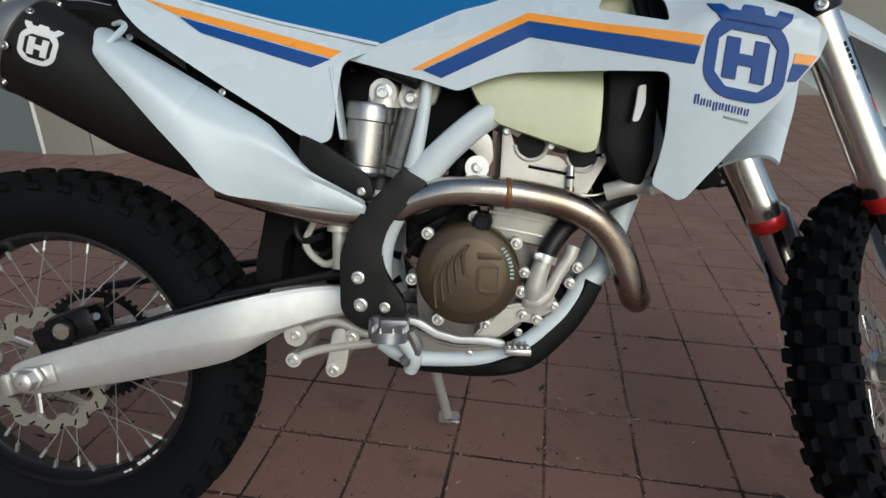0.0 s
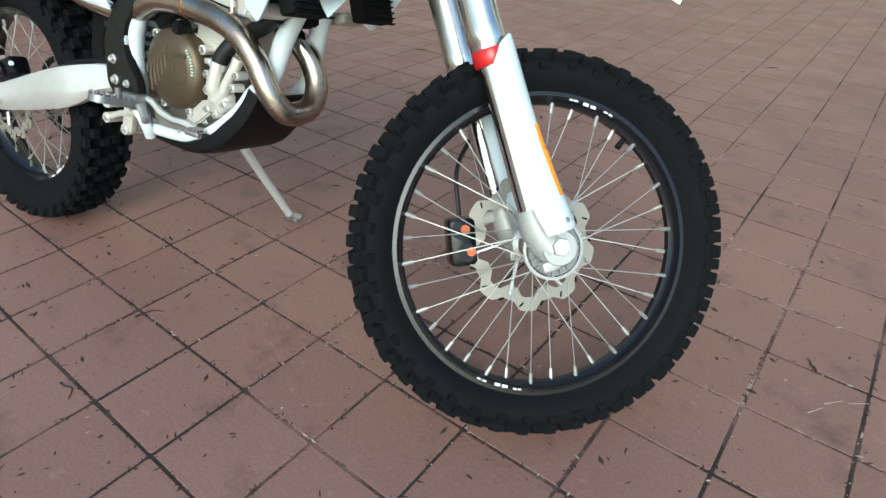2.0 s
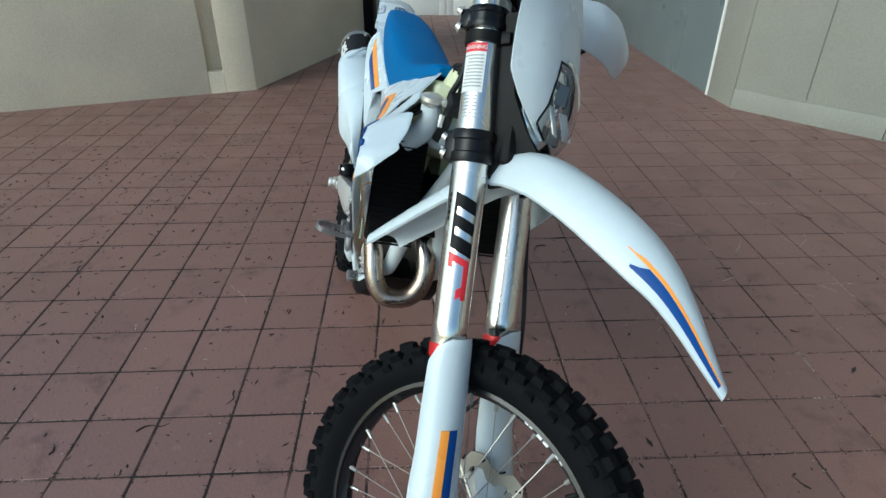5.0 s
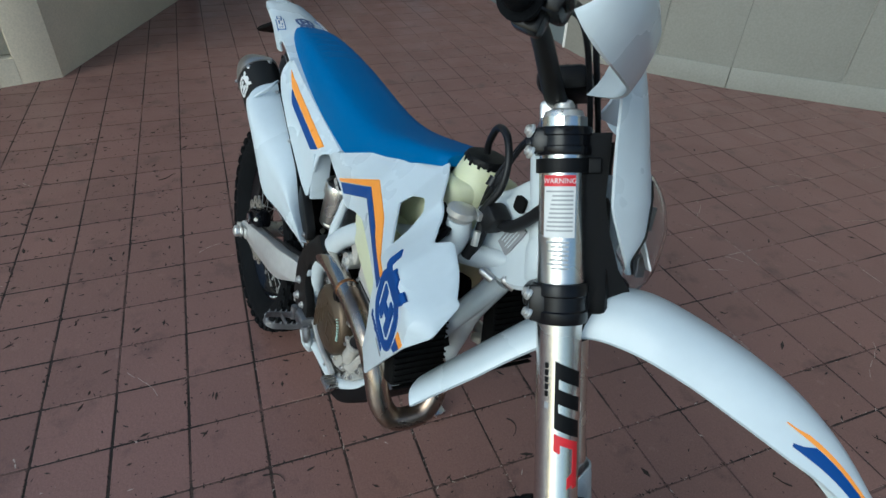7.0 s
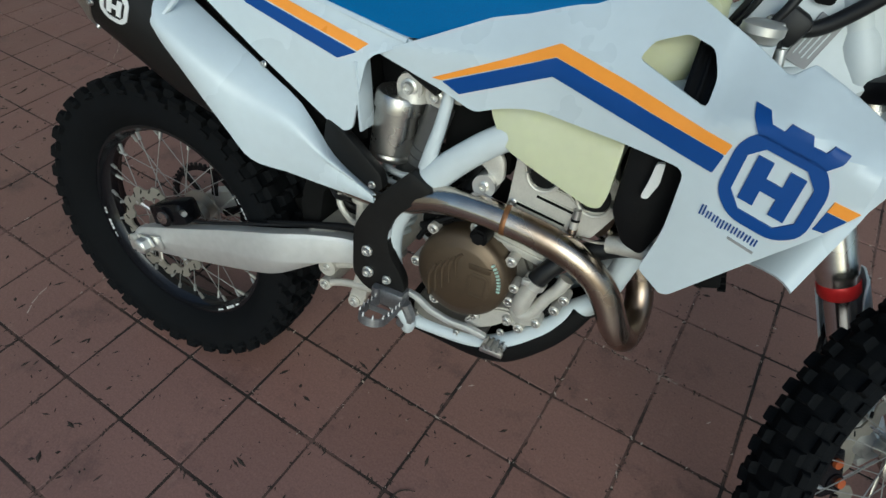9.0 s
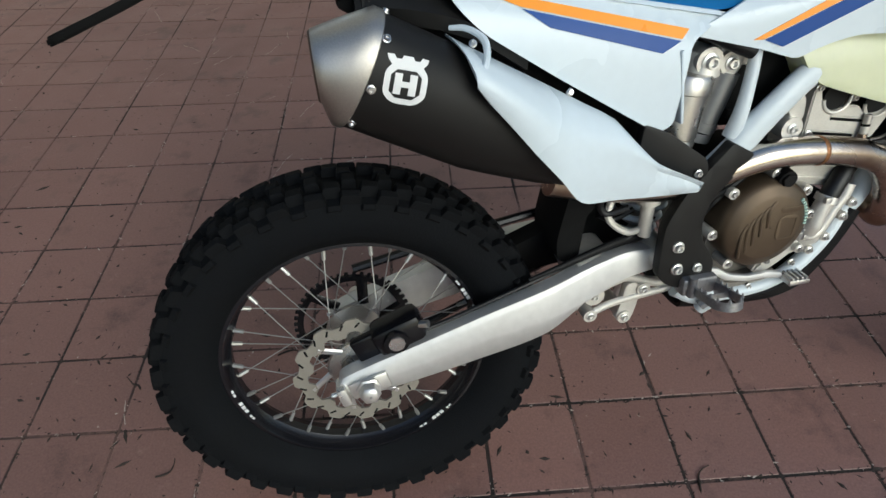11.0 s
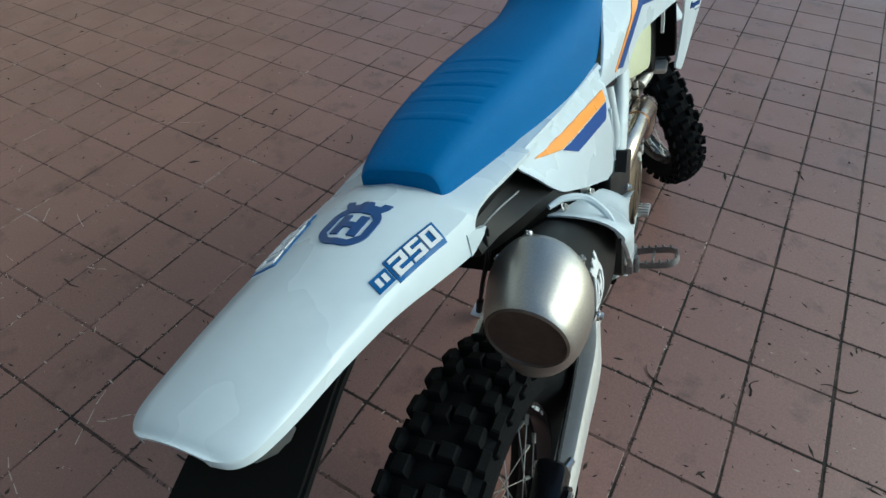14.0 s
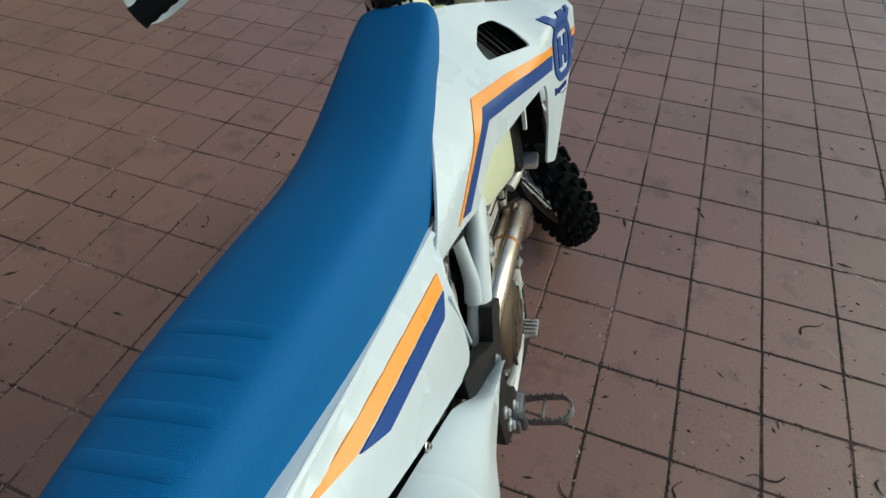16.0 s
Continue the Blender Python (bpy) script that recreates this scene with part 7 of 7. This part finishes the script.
for side in (-1, 1):
    bm = bmesh.new()
    y0, y1 = side * 0.132, side * 0.214
    # a thin open loop with a round end, teeth along its top and one cross bar
    bend = [(0.570 + 0.023 * math.cos(a), y1 - side * 0.023 + side * 0.023 * math.sin(a)) for a in np.linspace(0, math.pi, 9)]
    loop_ = [(0.590, y0), (0.593, y0 + side * 0.02)] + bend + [(0.547, y0 + side * 0.02), (0.550, y0)]
    rails = []
    for i, (px, py) in enumerate(loop_):
        ax_, ay_ = loop_[max(i - 1, 0)]
        bx_, by_ = loop_[min(i + 1, len(loop_) - 1)]
        nrm = Vector((-(by_ - ay_), bx_ - ax_, 0)).normalized() * 0.0016
        rails.append([(px + nrm.x, py + nrm.y, 0.446), (px + nrm.x, py + nrm.y, 0.461), (px - nrm.x, py - nrm.y, 0.461), (px - nrm.x, py - nrm.y, 0.446)])
    rings(bm, rails)
    bmesh.ops.recalc_face_normals(bm, faces=bm.faces[:])
    for px, py in [(0.593, y0 + (y1 - y0) * f) for f in (0.16, 0.32, 0.48, 0.64)] + [(0.547, y0 + (y1 - y0) * f) for f in (0.16, 0.32, 0.48, 0.64)] + bend[1:8:2]:
        cyl(bm, (px, py, 0.4600), (px, py, 0.4680), 0.0032, 0.0010, 5)
    box(bm, (0.570, y0 + (y1 - y0) * 0.42, 0.452), (0.044, 0.003, 0.010), 0.0006, None, 1)
    rot = Matrix.Rotation(radians(-11) * side, 4, "X")
    bmesh.ops.transform(bm, matrix=Matrix.Translation((0, y0, 0.425)) @ rot.inverted() @ Matrix.Translation((0, -y0, -0.45)), verts=bm.verts[:])
    peg = part("footpeg", bm, PEG, moto, "toothed steel footpeg")
    bm = bmesh.new()
    box(bm, (0.562, side * 0.116, 0.432), (0.062, 0.034, 0.034), 0.006)
    cyl(bm, (0.545, side * 0.136, 0.418), (0.545, side * 0.136, 0.455), 0.007, seg=10)
    tube(bm, [(0.595, side * 0.122, 0.43), (0.605, side * 0.118, 0.40), (0.585, side * 0.112, 0.375)], 0.010, 8)
    part("peg_mount", bm, PEG, peg, "steel peg mount")
    bm = bmesh.new()
    tube(bm, [(0.565, side * 0.118, 0.435), (0.60, side * 0.115, 0.39), (0.595, side * 0.10, 0.36)], 0.012, 10)
    part("peg_bracket", bm, FRAME_WHITE, peg, "white frame bracket")
bm = bmesh.new()
tube(bm, [(0.600, 0.105, 0.375), (0.625, 0.20, 0.235), (0.648, 0.292, 0.105)], [0.013, 0.011, 0.011], 12)
stand = part("side_stand", bm, BRIGHT_ALLOY, moto, "slim alloy side stand resting on the tiles")
bm = bmesh.new()
box(bm, (0.652, 0.305, 0.093), (0.050, 0.036, 0.012), 0.004, Matrix.Rotation(radians(16), 3, "X"))
part("stand_foot", bm, STEEL, stand, "dark steel stand foot")
bm = bmesh.new()
tube(bm, [(0.58, 0.115, 0.40), (0.56, 0.12, 0.39), (0.50, 0.125, 0.42)], 0.008, 8)
box(bm, (0.735, 0.135, 0.42), (0.03, 0.05, 0.014), 0.004)
tube(bm, [(0.60, 0.118, 0.44), (0.67, 0.122, 0.425), (0.735, 0.122, 0.42)], 0.007, 8)
part("gear_lever", bm, BRIGHT_ALLOY, moto, "alloy gear lever")


# ---- headlight mask, bars, levers ----
bm = bmesh.new()
mask_rows = [(0.690, 0.120, 0.026, 0.008), (0.713, 0.129, 0.056, 0.021), (0.745, 0.135, 0.090, 0.035), (0.78, 0.138, 0.112, 0.046), (0.80, 0.139, 0.117, 0.048), (0.86, 0.135, 0.117, 0.042), (0.92, 0.131, 0.112, 0.034), (0.965, 0.126, 0.098, 0.028), (0.985, 0.120, 0.082, 0.024)]
loops = []
bow = lambda a_: float(np.interp(abs(a_), (0, 0.36, 0.60, 0.78, 0.92, 1.0), (0, 0.04, 0.16, 0.44, 0.76, 1.0)))
gap_at = lambda w_: float(np.interp(w_, (0.69, 0.713, 0.745, 0.78, 0.82, 0.86), (0.80, 0.90, 0.54, 0.39, 0.28, 0.24)))
for w_, nose, half, back in mask_rows:
    g_ = gap_at(w_)
    right_ = [1.0, g_ + (1 - g_) * 0.67, g_ + (1 - g_) * 0.33, g_, g_ / 2]
    sec_ = [-q for q in right_] + [0.0] + right_[::-1]
    loops.append([fv(nose - bow(q) * back, q * half, w_) for q in sec_] + [fv(nose - bow(q) * back - 0.0035, q * (half - 0.003), w_) for q in sec_[::-1]])
cols = [spline([lp[k] for lp in loops], 4) for k in range(len(loops[0]))]
rows_ = rings(bm, [list(r) for r in zip(*cols)], caps=False)
# the opening for the lens: wide below, narrow above
for i in range(len(rows_) - 1):
    reach = 2 if i < 17 else 0
    for k in [5 - q - 1 for q in range(reach)] + [5 + q for q in range(reach)] + [16 - q - 1 for q in range(reach)] + [16 + q for q in range(reach)]:
        f_ = bm.faces.get((rows_[i][k], rows_[i][k + 1], rows_[i + 1][k + 1], rows_[i + 1][k]))
        if f_:
            bm.faces.remove(f_)
mask = front("headlight_mask", bm, WHITE, "white plastic headlight mask")


def lens_skin(inset, k=1.0):
    """A bowed sheet over the mask's opening, set back by inset."""
    lp = []
    for w_ in np.linspace(0.662, 0.828, 12):
        nose = float(np.interp(w_, (0.662, 0.675, 0.70, 0.75, 0.79, 0.815, 0.828), (0.122, 0.136, 0.150, 0.162, 0.158, 0.148, 0.140)))
        half = k * float(np.interp(w_, (0.662, 0.68, 0.713, 0.75, 0.79, 0.828), (0.022, 0.040, 0.055, 0.053, 0.046, 0.036)))
        row = [fv(nose - inset - 0.040 * abs(q) ** 2.4, q * half, w_) for q in np.linspace(-1, 1, 15)]
        lp.append(row + [p - AHEAD * 0.003 for p in row[::-1]])
    bm_ = bmesh.new()
    rings(bm_, lp)
    bmesh.ops.recalc_face_normals(bm_, faces=bm_.faces[:])
    return bm_


part("lens", lens_skin(0.0), LENS, mask, "clear moulded headlight lens")
part("reflector", lens_skin(0.036, 0.95), CLEAR_GREY, mask, "silver headlight reflector")
# added facets in white, silver and dark, painting the reflector's bright and dark reflections
for sd in (-1, 1):
    for u_, v_, w_, turn_, wd, ht, mt in ((0.132, 0.026, 0.722, -28, 0.026, 0.050, PAPER), (0.136, 0.012, 0.768, 24, 0.022, 0.034, DARK_STEEL), (0.130, 0.016, 0.800, -12, 0.024, 0.024, CLEAR_GREY), (0.128, 0.010, 0.700, 18, 0.020, 0.030, DARK_STEEL)):
        bm = bmesh.new()
        box(bm, fv(u_, sd * v_, w_), (0.003, wd, ht), 0.001, Matrix.Rotation(-RAKE + radians(turn_ * 0.5), 3, "Y") @ Matrix.Rotation(radians(turn_ + 18) * sd, 3, "Z"), 1)
        part("reflector_facet", bm, mt, mask, "facet with a bright or dark reflection put into its colour")
bm = bmesh.new()
ws_, noses_, halves_, backs_ = zip(*mask_rows)
for sd in (-1, 1):
    line = [fv(float(np.interp(0.818, ws_, noses_)) + 0.001, 0.0, 0.818)]
    for w_ in (0.818, 0.80, 0.78, 0.76, 0.745, 0.72, 0.713, 0.692):
        n_, h_, k_ = (float(np.interp(w_, ws_, q)) for q in (noses_, halves_, backs_))
        g_ = gap_at(w_)
        line.append(fv(n_ - bow(g_) * k_ + 0.001, sd * g_ * h_, w_))
    tube(bm, line, 0.0020, 6, curved=False)
part("lens_surround", bm, BLACK_PLASTIC, mask, "black lens surround")
# black bracket behind the mask, on the fork
bm = bmesh.new()
box(bm, fv(0.070, 0, 0.72), (0.03, 0.15, 0.16), 0.01, Matrix.Rotation(-RAKE, 3, "Y"))
bracket = front("mask_bracket", bm, BLACK_PLASTIC, "black plastic mask bracket strapped to the fork")
for side in (-1, 1):
    bm = bmesh.new()
    lo_ = [fv(0.050, side * 0.070, 0.60), fv(0.112, side * 0.034, 0.622), fv(0.118, side * 0.030, 0.66), fv(0.098, side * 0.052, 0.70), fv(0.086, side * 0.084, 0.75), fv(0.080, side * 0.098, 0.80), fv(0.086, side * 0.098, 0.88), fv(0.04, side * 0.098, 0.88), fv(0.04, side * 0.078, 0.70)]
    rings(bm, [[p for p in lo_], [p + Vector((0, -side * 0.012, 0)) for p in lo_]])
    bmesh.ops.recalc_face_normals(bm, faces=bm.faces[:])
    plate = part("side_plate", bm, BLACK_PLASTIC, bracket)
    for w_ in (0.839,):
        bm = bmesh.new()
        lathe(bm, [(0.0303, -0.009), (0.0345, -0.009), (0.0345, 0.009), (0.0303, 0.009)], Matrix.Translation(fv(LEG_U, side * LEG_V, w_)) @ AXIS.to_track_quat("Y", "Z").to_matrix().to_4x4(), 28)
        box(bm, fv(0.052, side * 0.092, w_), (0.045, 0.02, 0.02), 0.003, Matrix.Rotation(-RAKE, 3, "Y"))
        part("strap", bm, BLACK_PLASTIC, bracket, "black rubber strap")
# instrument, clamps, handlebar
bm = bmesh.new()
for side in (-1, 1):
    box(bm, fv(0.012, side * 0.05, 0.905), (0.045, 0.034, 0.045), 0.006, Matrix.Rotation(-RAKE, 3, "Y"))
front("bar_clamp", bm, SILVER, "silver handlebar clamp")
bm = bmesh.new()
bar = [fv(-0.008, -0.395, 1.0), fv(0.0, -0.28, 0.997), fv(0.006, -0.19, 0.985), fv(0.012, -0.115, 0.937), fv(0.012, -0.06, 0.928), fv(0.012, 0.06, 0.928), fv(0.012, 0.115, 0.937), fv(0.006, 0.19, 0.985), fv(0.0, 0.28, 0.997), fv(-0.008, 0.395, 1.0)]
tube(bm, bar, [0.011, 0.011, 0.012, 0.014, 0.014, 0.014, 0.014, 0.012, 0.011, 0.011], 14)
hbar = front("handlebar", bm, MATT_BLACK, "matt black tapered handlebar")
bm = bmesh.new()
box(bm, fv(0.02, 0, 0.955), (0.07, 0.15, 0.035), 0.012, Matrix.Rotation(-RAKE, 3, "Y"))
part("bar_pad", bm, BLACK_PLASTIC, hbar, "black bar pad")
for side in (-1, 1):
    bm = bmesh.new()
    a, b = fv(-0.001, side * 0.285, 0.9975), fv(-0.0085, side * 0.400, 1.0003)
    path_ = [a.lerp(b, t) for t in np.linspace(0, 1, 14)]
    tube(bm, path_, [0.0165 if k % 2 else 0.0150 for k in range(14)], 16, curved=False)
    cyl(bm, a, a - (b - a).normalized() * 0.006, 0.024, seg=20)
    part("grip", bm, RUBBER, hbar, "black rubber grip")
    bm = bmesh.new()
    c = fv(0.004, side * 0.23, 0.994)
    box(bm, c, (0.035, 0.03, 0.04), 0.006)
    box(bm, fv(0.020, side * 0.24, 1.004), (0.05, 0.06, 0.03), 0.008)
    tube(bm, [fv(0.020, side * 0.235, 0.995), fv(0.044, side * 0.26, 0.992), fv(0.050, side * 0.33, 0.985), fv(0.042, side * 0.395, 0.980)], [0.008, 0.006, 0.005, 0.006], 8)
    part("lever", bm, GLOSS_BLACK, hbar, "black lever and perch")
    bm = bmesh.new()
    sec_ = np.linspace(-1, 1, 7)
    loops = []
    for v, h, fw in ((0.120, 0.040, 0.070), (0.165, 0.052, 0.096), (0.195, 0.056, 0.110), (0.25, 0.058, 0.117), (0.31, 0.060, 0.113), (0.365, 0.056, 0.104), (0.392, 0.046, 0.094), (0.408, 0.030, 0.084), (0.414, 0.016, 0.078)):
        loops.append([fv(fw + 0.014 * (1 - q * q) - 0.012 * max(0, -q), side * v, 0.958 + q * h * 0.88) for q in sec_] + [fv(fw - 0.004 + 0.014 * (1 - q * q) - 0.012 * max(0, -q), side * v, 0.958 + q * h * 0.85) for q in sec_[::-1]])
    cols = [spline([lp[k] for lp in loops], 4) for k in range(len(loops[0]))]
    rings(bm, [list(r) for r in zip(*cols)])
    bmesh.ops.recalc_face_normals(bm, faces=bm.faces[:])
    part("handguard", bm, WHITE, hbar, "white plastic handguard")
for dx, mat_ in ((0.0, HOSE), (0.010, HOSE)):
    bm = bmesh.new()
    tube(bm, [fv(0.02 + dx, -0.235, 1.0), fv(0.05, -0.16, 1.0 + dx), fv(0.055, -0.06, 0.93), fv(0.05, 0.0 + dx, 0.84), fv(0.03, 0.02 + dx, 0.74)], 0.004, 8)
    front("bar_cable", bm, mat_, "black control cable")
bm = bmesh.new()
tube(bm, [fv(0.02, 0.225, 0.99), fv(0.035, 0.17, 0.985), fv(0.015, 0.10, 0.945), fv(-0.050, 0.055, 0.880), fv(-0.097, 0.043, 0.818), fv(-0.122, 0.075, 0.780)], 0.0042, 8)
tube(bm, [fv(0.03, 0.220, 0.99), fv(0.045, 0.165, 0.985), fv(0.022, 0.092, 0.945), fv(-0.045, 0.045, 0.880), fv(-0.090, 0.035, 0.815), fv(-0.125, 0.070, 0.772)], 0.0042, 8)
cyl(bm, fv(-0.100, 0.036, 0.812), fv(-0.092, 0.038, 0.826), 0.0085, seg=10)
front("clutch_cable", bm, HOSE, "black clutch cable")


# ---- debris on the floor ----
def crumbs(name, count, mat, area, size, label, flat=0.35, near=None, joints=0.0):
    rnd = random.Random(name)
    verts, faces = [], []
    for _ in range(count):
        if near and rnd.random() < 0.6:
            x, y = rnd.gauss(near[0], near[2]), rnd.gauss(near[1], near[2])
        else:
            x, y = rnd.uniform(area[0], area[1]), rnd.uniform(area[2], area[3])
        if joints:
            # dirt gathers along the joints, in stretches
            if rnd.random() < 0.5:
                x = 0.2 * round(x / 0.2) + rnd.gauss(0, joints)
            else:
                y = 0.2 * round(y / 0.2) + rnd.gauss(0, joints)
        s = size * rnd.choice((0.4, 0.5, 0.6, 0.8, 1.0, 1.5))
        ln = s * rnd.choice((0.8, 1, 1.2, 1.6, 2.2))
        a = rnd.uniform(0, math.pi)
        c, d = math.cos(a), math.sin(a)
        k = len(verts)
        for px, py, pz in ((-ln, 0, 0), (0, -s * 0.5, 0), (ln, 0, 0), (0, s * 0.5, 0), (ln * 0.15, 0, s * flat)):
            j = rnd.uniform(0.8, 1.2)
            verts.append((x + (px * c - py * d) * j, y + (px * d + py * c) * j, 0.0004 + pz))
        faces += [(k, k + 1, k + 4), (k + 1, k + 2, k + 4), (k + 2, k + 3, k + 4), (k + 3, k, k + 4)]
    me = bpy.data.meshes.new(name)
    me.from_pydata(verts, [], faces)
    me.materials.append(mat)
    ob = new(name, me)
    return tagged(ob, label, "debris", kind="stuff")


crumbs("leaf_crumbs", 3600, DEBRIS, (-3.0, 2.6, -1.5, 5.0), 0.0055, "dark dry leaf crumbs scattered over the tiles", near=(-1.2, -0.2, 0.9))
crumbs("leaf_bits", 420, DEBRIS, (-2.8, 2.2, -1.6, 4.0), 0.0082, "dark broken leaf bits lying on the tiles", 0.22, (-1.5, -0.4, 0.8))
crumbs("grit", 7000, DEBRIS, (-3.0, 2.6, -1.5, 5.0), 0.0024, "fine dark grit lying over the tiles")
crumbs("mortar_crumbs", 900, PALE_DEBRIS, (-2.6, 2.4, -1.5, 5.0), 0.003, "pale crumbs of mortar on the tiles", 0.2)
crumbs("joint_dirt", 26000, DEBRIS, (-3.0, 2.8, -2.0, 3.2), 0.0030, "dark dirt crumbs gathered along the joints of the tiles", 0.15, (0.3, 0.0, 1.3), 0.0035)
crumbs("joint_mortar", 5000, PALE_DEBRIS, (-3.0, 2.6, 0.6, 5.0), 0.0030, "pale mortar flakes lying along the joints of the tiles", 0.15, None, 0.0030)
rnd_t = random.Random(12)
twig_spots = [(0.30, 0.38), (0.22, 0.58), (-0.9, -0.2), (-0.55, 0.05), (1.1, 1.9), (0.9, 0.1), (-0.6, 1.6), (0.45, 0.15), (-1.5, 0.3), (1.5, 1.4), (0.52, -0.05), (0.7, 1.6)]
twig_spots += [(rnd_t.uniform(-2.6, 2.2), rnd_t.uniform(-1.2, 4.0)) for _ in range(34)]
for k, (x, y) in enumerate(twig_spots):
    bm = bmesh.new()
    a = rnd_t.uniform(0, 6.28)
    ln = rnd_t.uniform(0.006, 0.024)
    p = [Vector((x, y, 0.0022))]
    for j in range(4):
        a += rnd_t.uniform(-0.9, 0.9)
        p.append(p[-1] + Vector((math.cos(a), math.sin(a), 0)) * ln)
    tube(bm, p, [0.0020, 0.0024, 0.0017, 0.0012, 0.0008], 5, 3)
    ob = new("twig", finish("twig", bm, DEBRIS))
    tagged(ob, "thin dry curled twig lying on the tiles", "twig", "twigs on the tiles")

# pale scratches in the tiles, mostly towards the grey wall
rnd_s = random.Random(31)
verts, faces = [], []
for n_ in range(64):
    x, y = (rnd_s.gauss(-1.2, 0.7), rnd_s.gauss(2.75, 0.45)) if n_ < 40 else (rnd_s.uniform(-2.2, 1.8), rnd_s.uniform(-0.6, 2.6))
    a = rnd_s.choice((0.5, 0.9, 1.2, 2.2)) + rnd_s.uniform(-0.25, 0.25)
    ln, wd = rnd_s.uniform(0.012, 0.045), rnd_s.uniform(0.0008, 0.0022)
    for q in range(rnd_s.choice((2, 3, 4))):
        dx, dy = math.cos(a) * ln, math.sin(a) * ln
        nx, ny = -math.sin(a) * wd, math.cos(a) * wd
        k = len(verts)
        verts += [(x - nx, y - ny, 0.0012), (x + dx - nx * 0.6, y + dy - ny * 0.6, 0.0012), (x + dx + nx * 0.6, y + dy + ny * 0.6, 0.0012), (x + nx, y + ny, 0.0012)]
        faces.append((k, k + 1, k + 2, k + 3))
        x, y, a = x + dx * rnd_s.uniform(0.95, 1.5), y + dy * rnd_s.uniform(0.95, 1.5), a + rnd_s.uniform(-0.25, 0.25)
me = bpy.data.meshes.new("scratches")
me.from_pydata(verts, [], faces)
me.materials.append(PALE_DEBRIS)
tagged(new("scratches", me), "thin pale scratches in the clay tiles", "scratches", kind="stuff")

# ---- clay tiles ----
PITCH, GAP = 0.2, 0.0068


def tile_mesh(seed):
    rnd = random.Random(seed)
    h = PITCH / 2 - GAP / 2
    bm = bmesh.new()
    loops = []
    base = rounded([(-h, -h), (h, -h), (h, h), (-h, h)], 0.004, 2)
    jit = [(rnd.uniform(-0.0010, 0.0010), rnd.uniform(-0.0010, 0.0010)) for _ in base]
    for z, s in ((-0.012, 0.0), (-0.0009, 0.0), (0.0, 0.0012)):
        loops.append([(p[0] * (1 - s / h) + j[0], p[1] * (1 - s / h) + j[1], z) for p, j in zip(base, jit)])
    rows = [[bm.verts.new(v) for v in lp] for lp in loops]
    for a, b in zip(rows, rows[1:]):
        for i in range(len(a)):
            j = (i + 1) % len(a)
            bm.faces.new((a[i], a[j], b[j], b[i]))
    bm.faces.new(rows[-1])
    return finish("tile", bm, TILE, 25)


tile_kinds = [tile_mesh(k) for k in range(6)]
rnd_f = random.Random(4)
floor_rest = bmesh.new()
X0, X1, Y0, Y1 = -34, 45, -40, 45
spots = []
for i in range(X0, X1):
    for j in range(Y0, Y1):
        x, y = 0.1 + PITCH * i, 0.1 + PITCH * j
        spots.append((x, y))
spots.sort(key=lambda p: (p[0] - 0.35) ** 2 + 1.25 * (p[1] - 0.75) ** 2)
for k, (x, y) in enumerate(spots):
    dz = rnd_f.uniform(-0.0006, 0.0004)
    m = pose(x, y, dz, rnd_f.uniform(-0.05, 0.05), rnd_f.uniform(-0.05, 0.05), rnd_f.choice((0, 90, 180, 270)) + rnd_f.uniform(-0.25, 0.25))
    if k < 300:
        mesh_part("tile", tile_kinds[k % 6], ground, "", m)
    else:
        h = PITCH / 2 - GAP / 2
        vs = [floor_rest.verts.new(m @ Vector(v)) for v in ((-h, -h, 0), (h, -h, 0), (h, h, 0), (-h, h, 0))]
        lo = [floor_rest.verts.new(m @ Vector(v)) for v in ((-h, -h, -0.012), (h, -h, -0.012), (h, h, -0.012), (-h, h, -0.012))]
        floor_rest.faces.new(vs)
        for q in range(4):
            floor_rest.faces.new((vs[q], lo[q], lo[(q + 1) % 4], vs[(q + 1) % 4]))
me = bpy.data.meshes.new("tiles")
floor_rest.to_mesh(me)
floor_rest.free()
me.materials.append(TILE_FAR)
ob = mesh_part("tiles", me, ground, "brown square clay tiles")
ob["kind"] = "stuff"
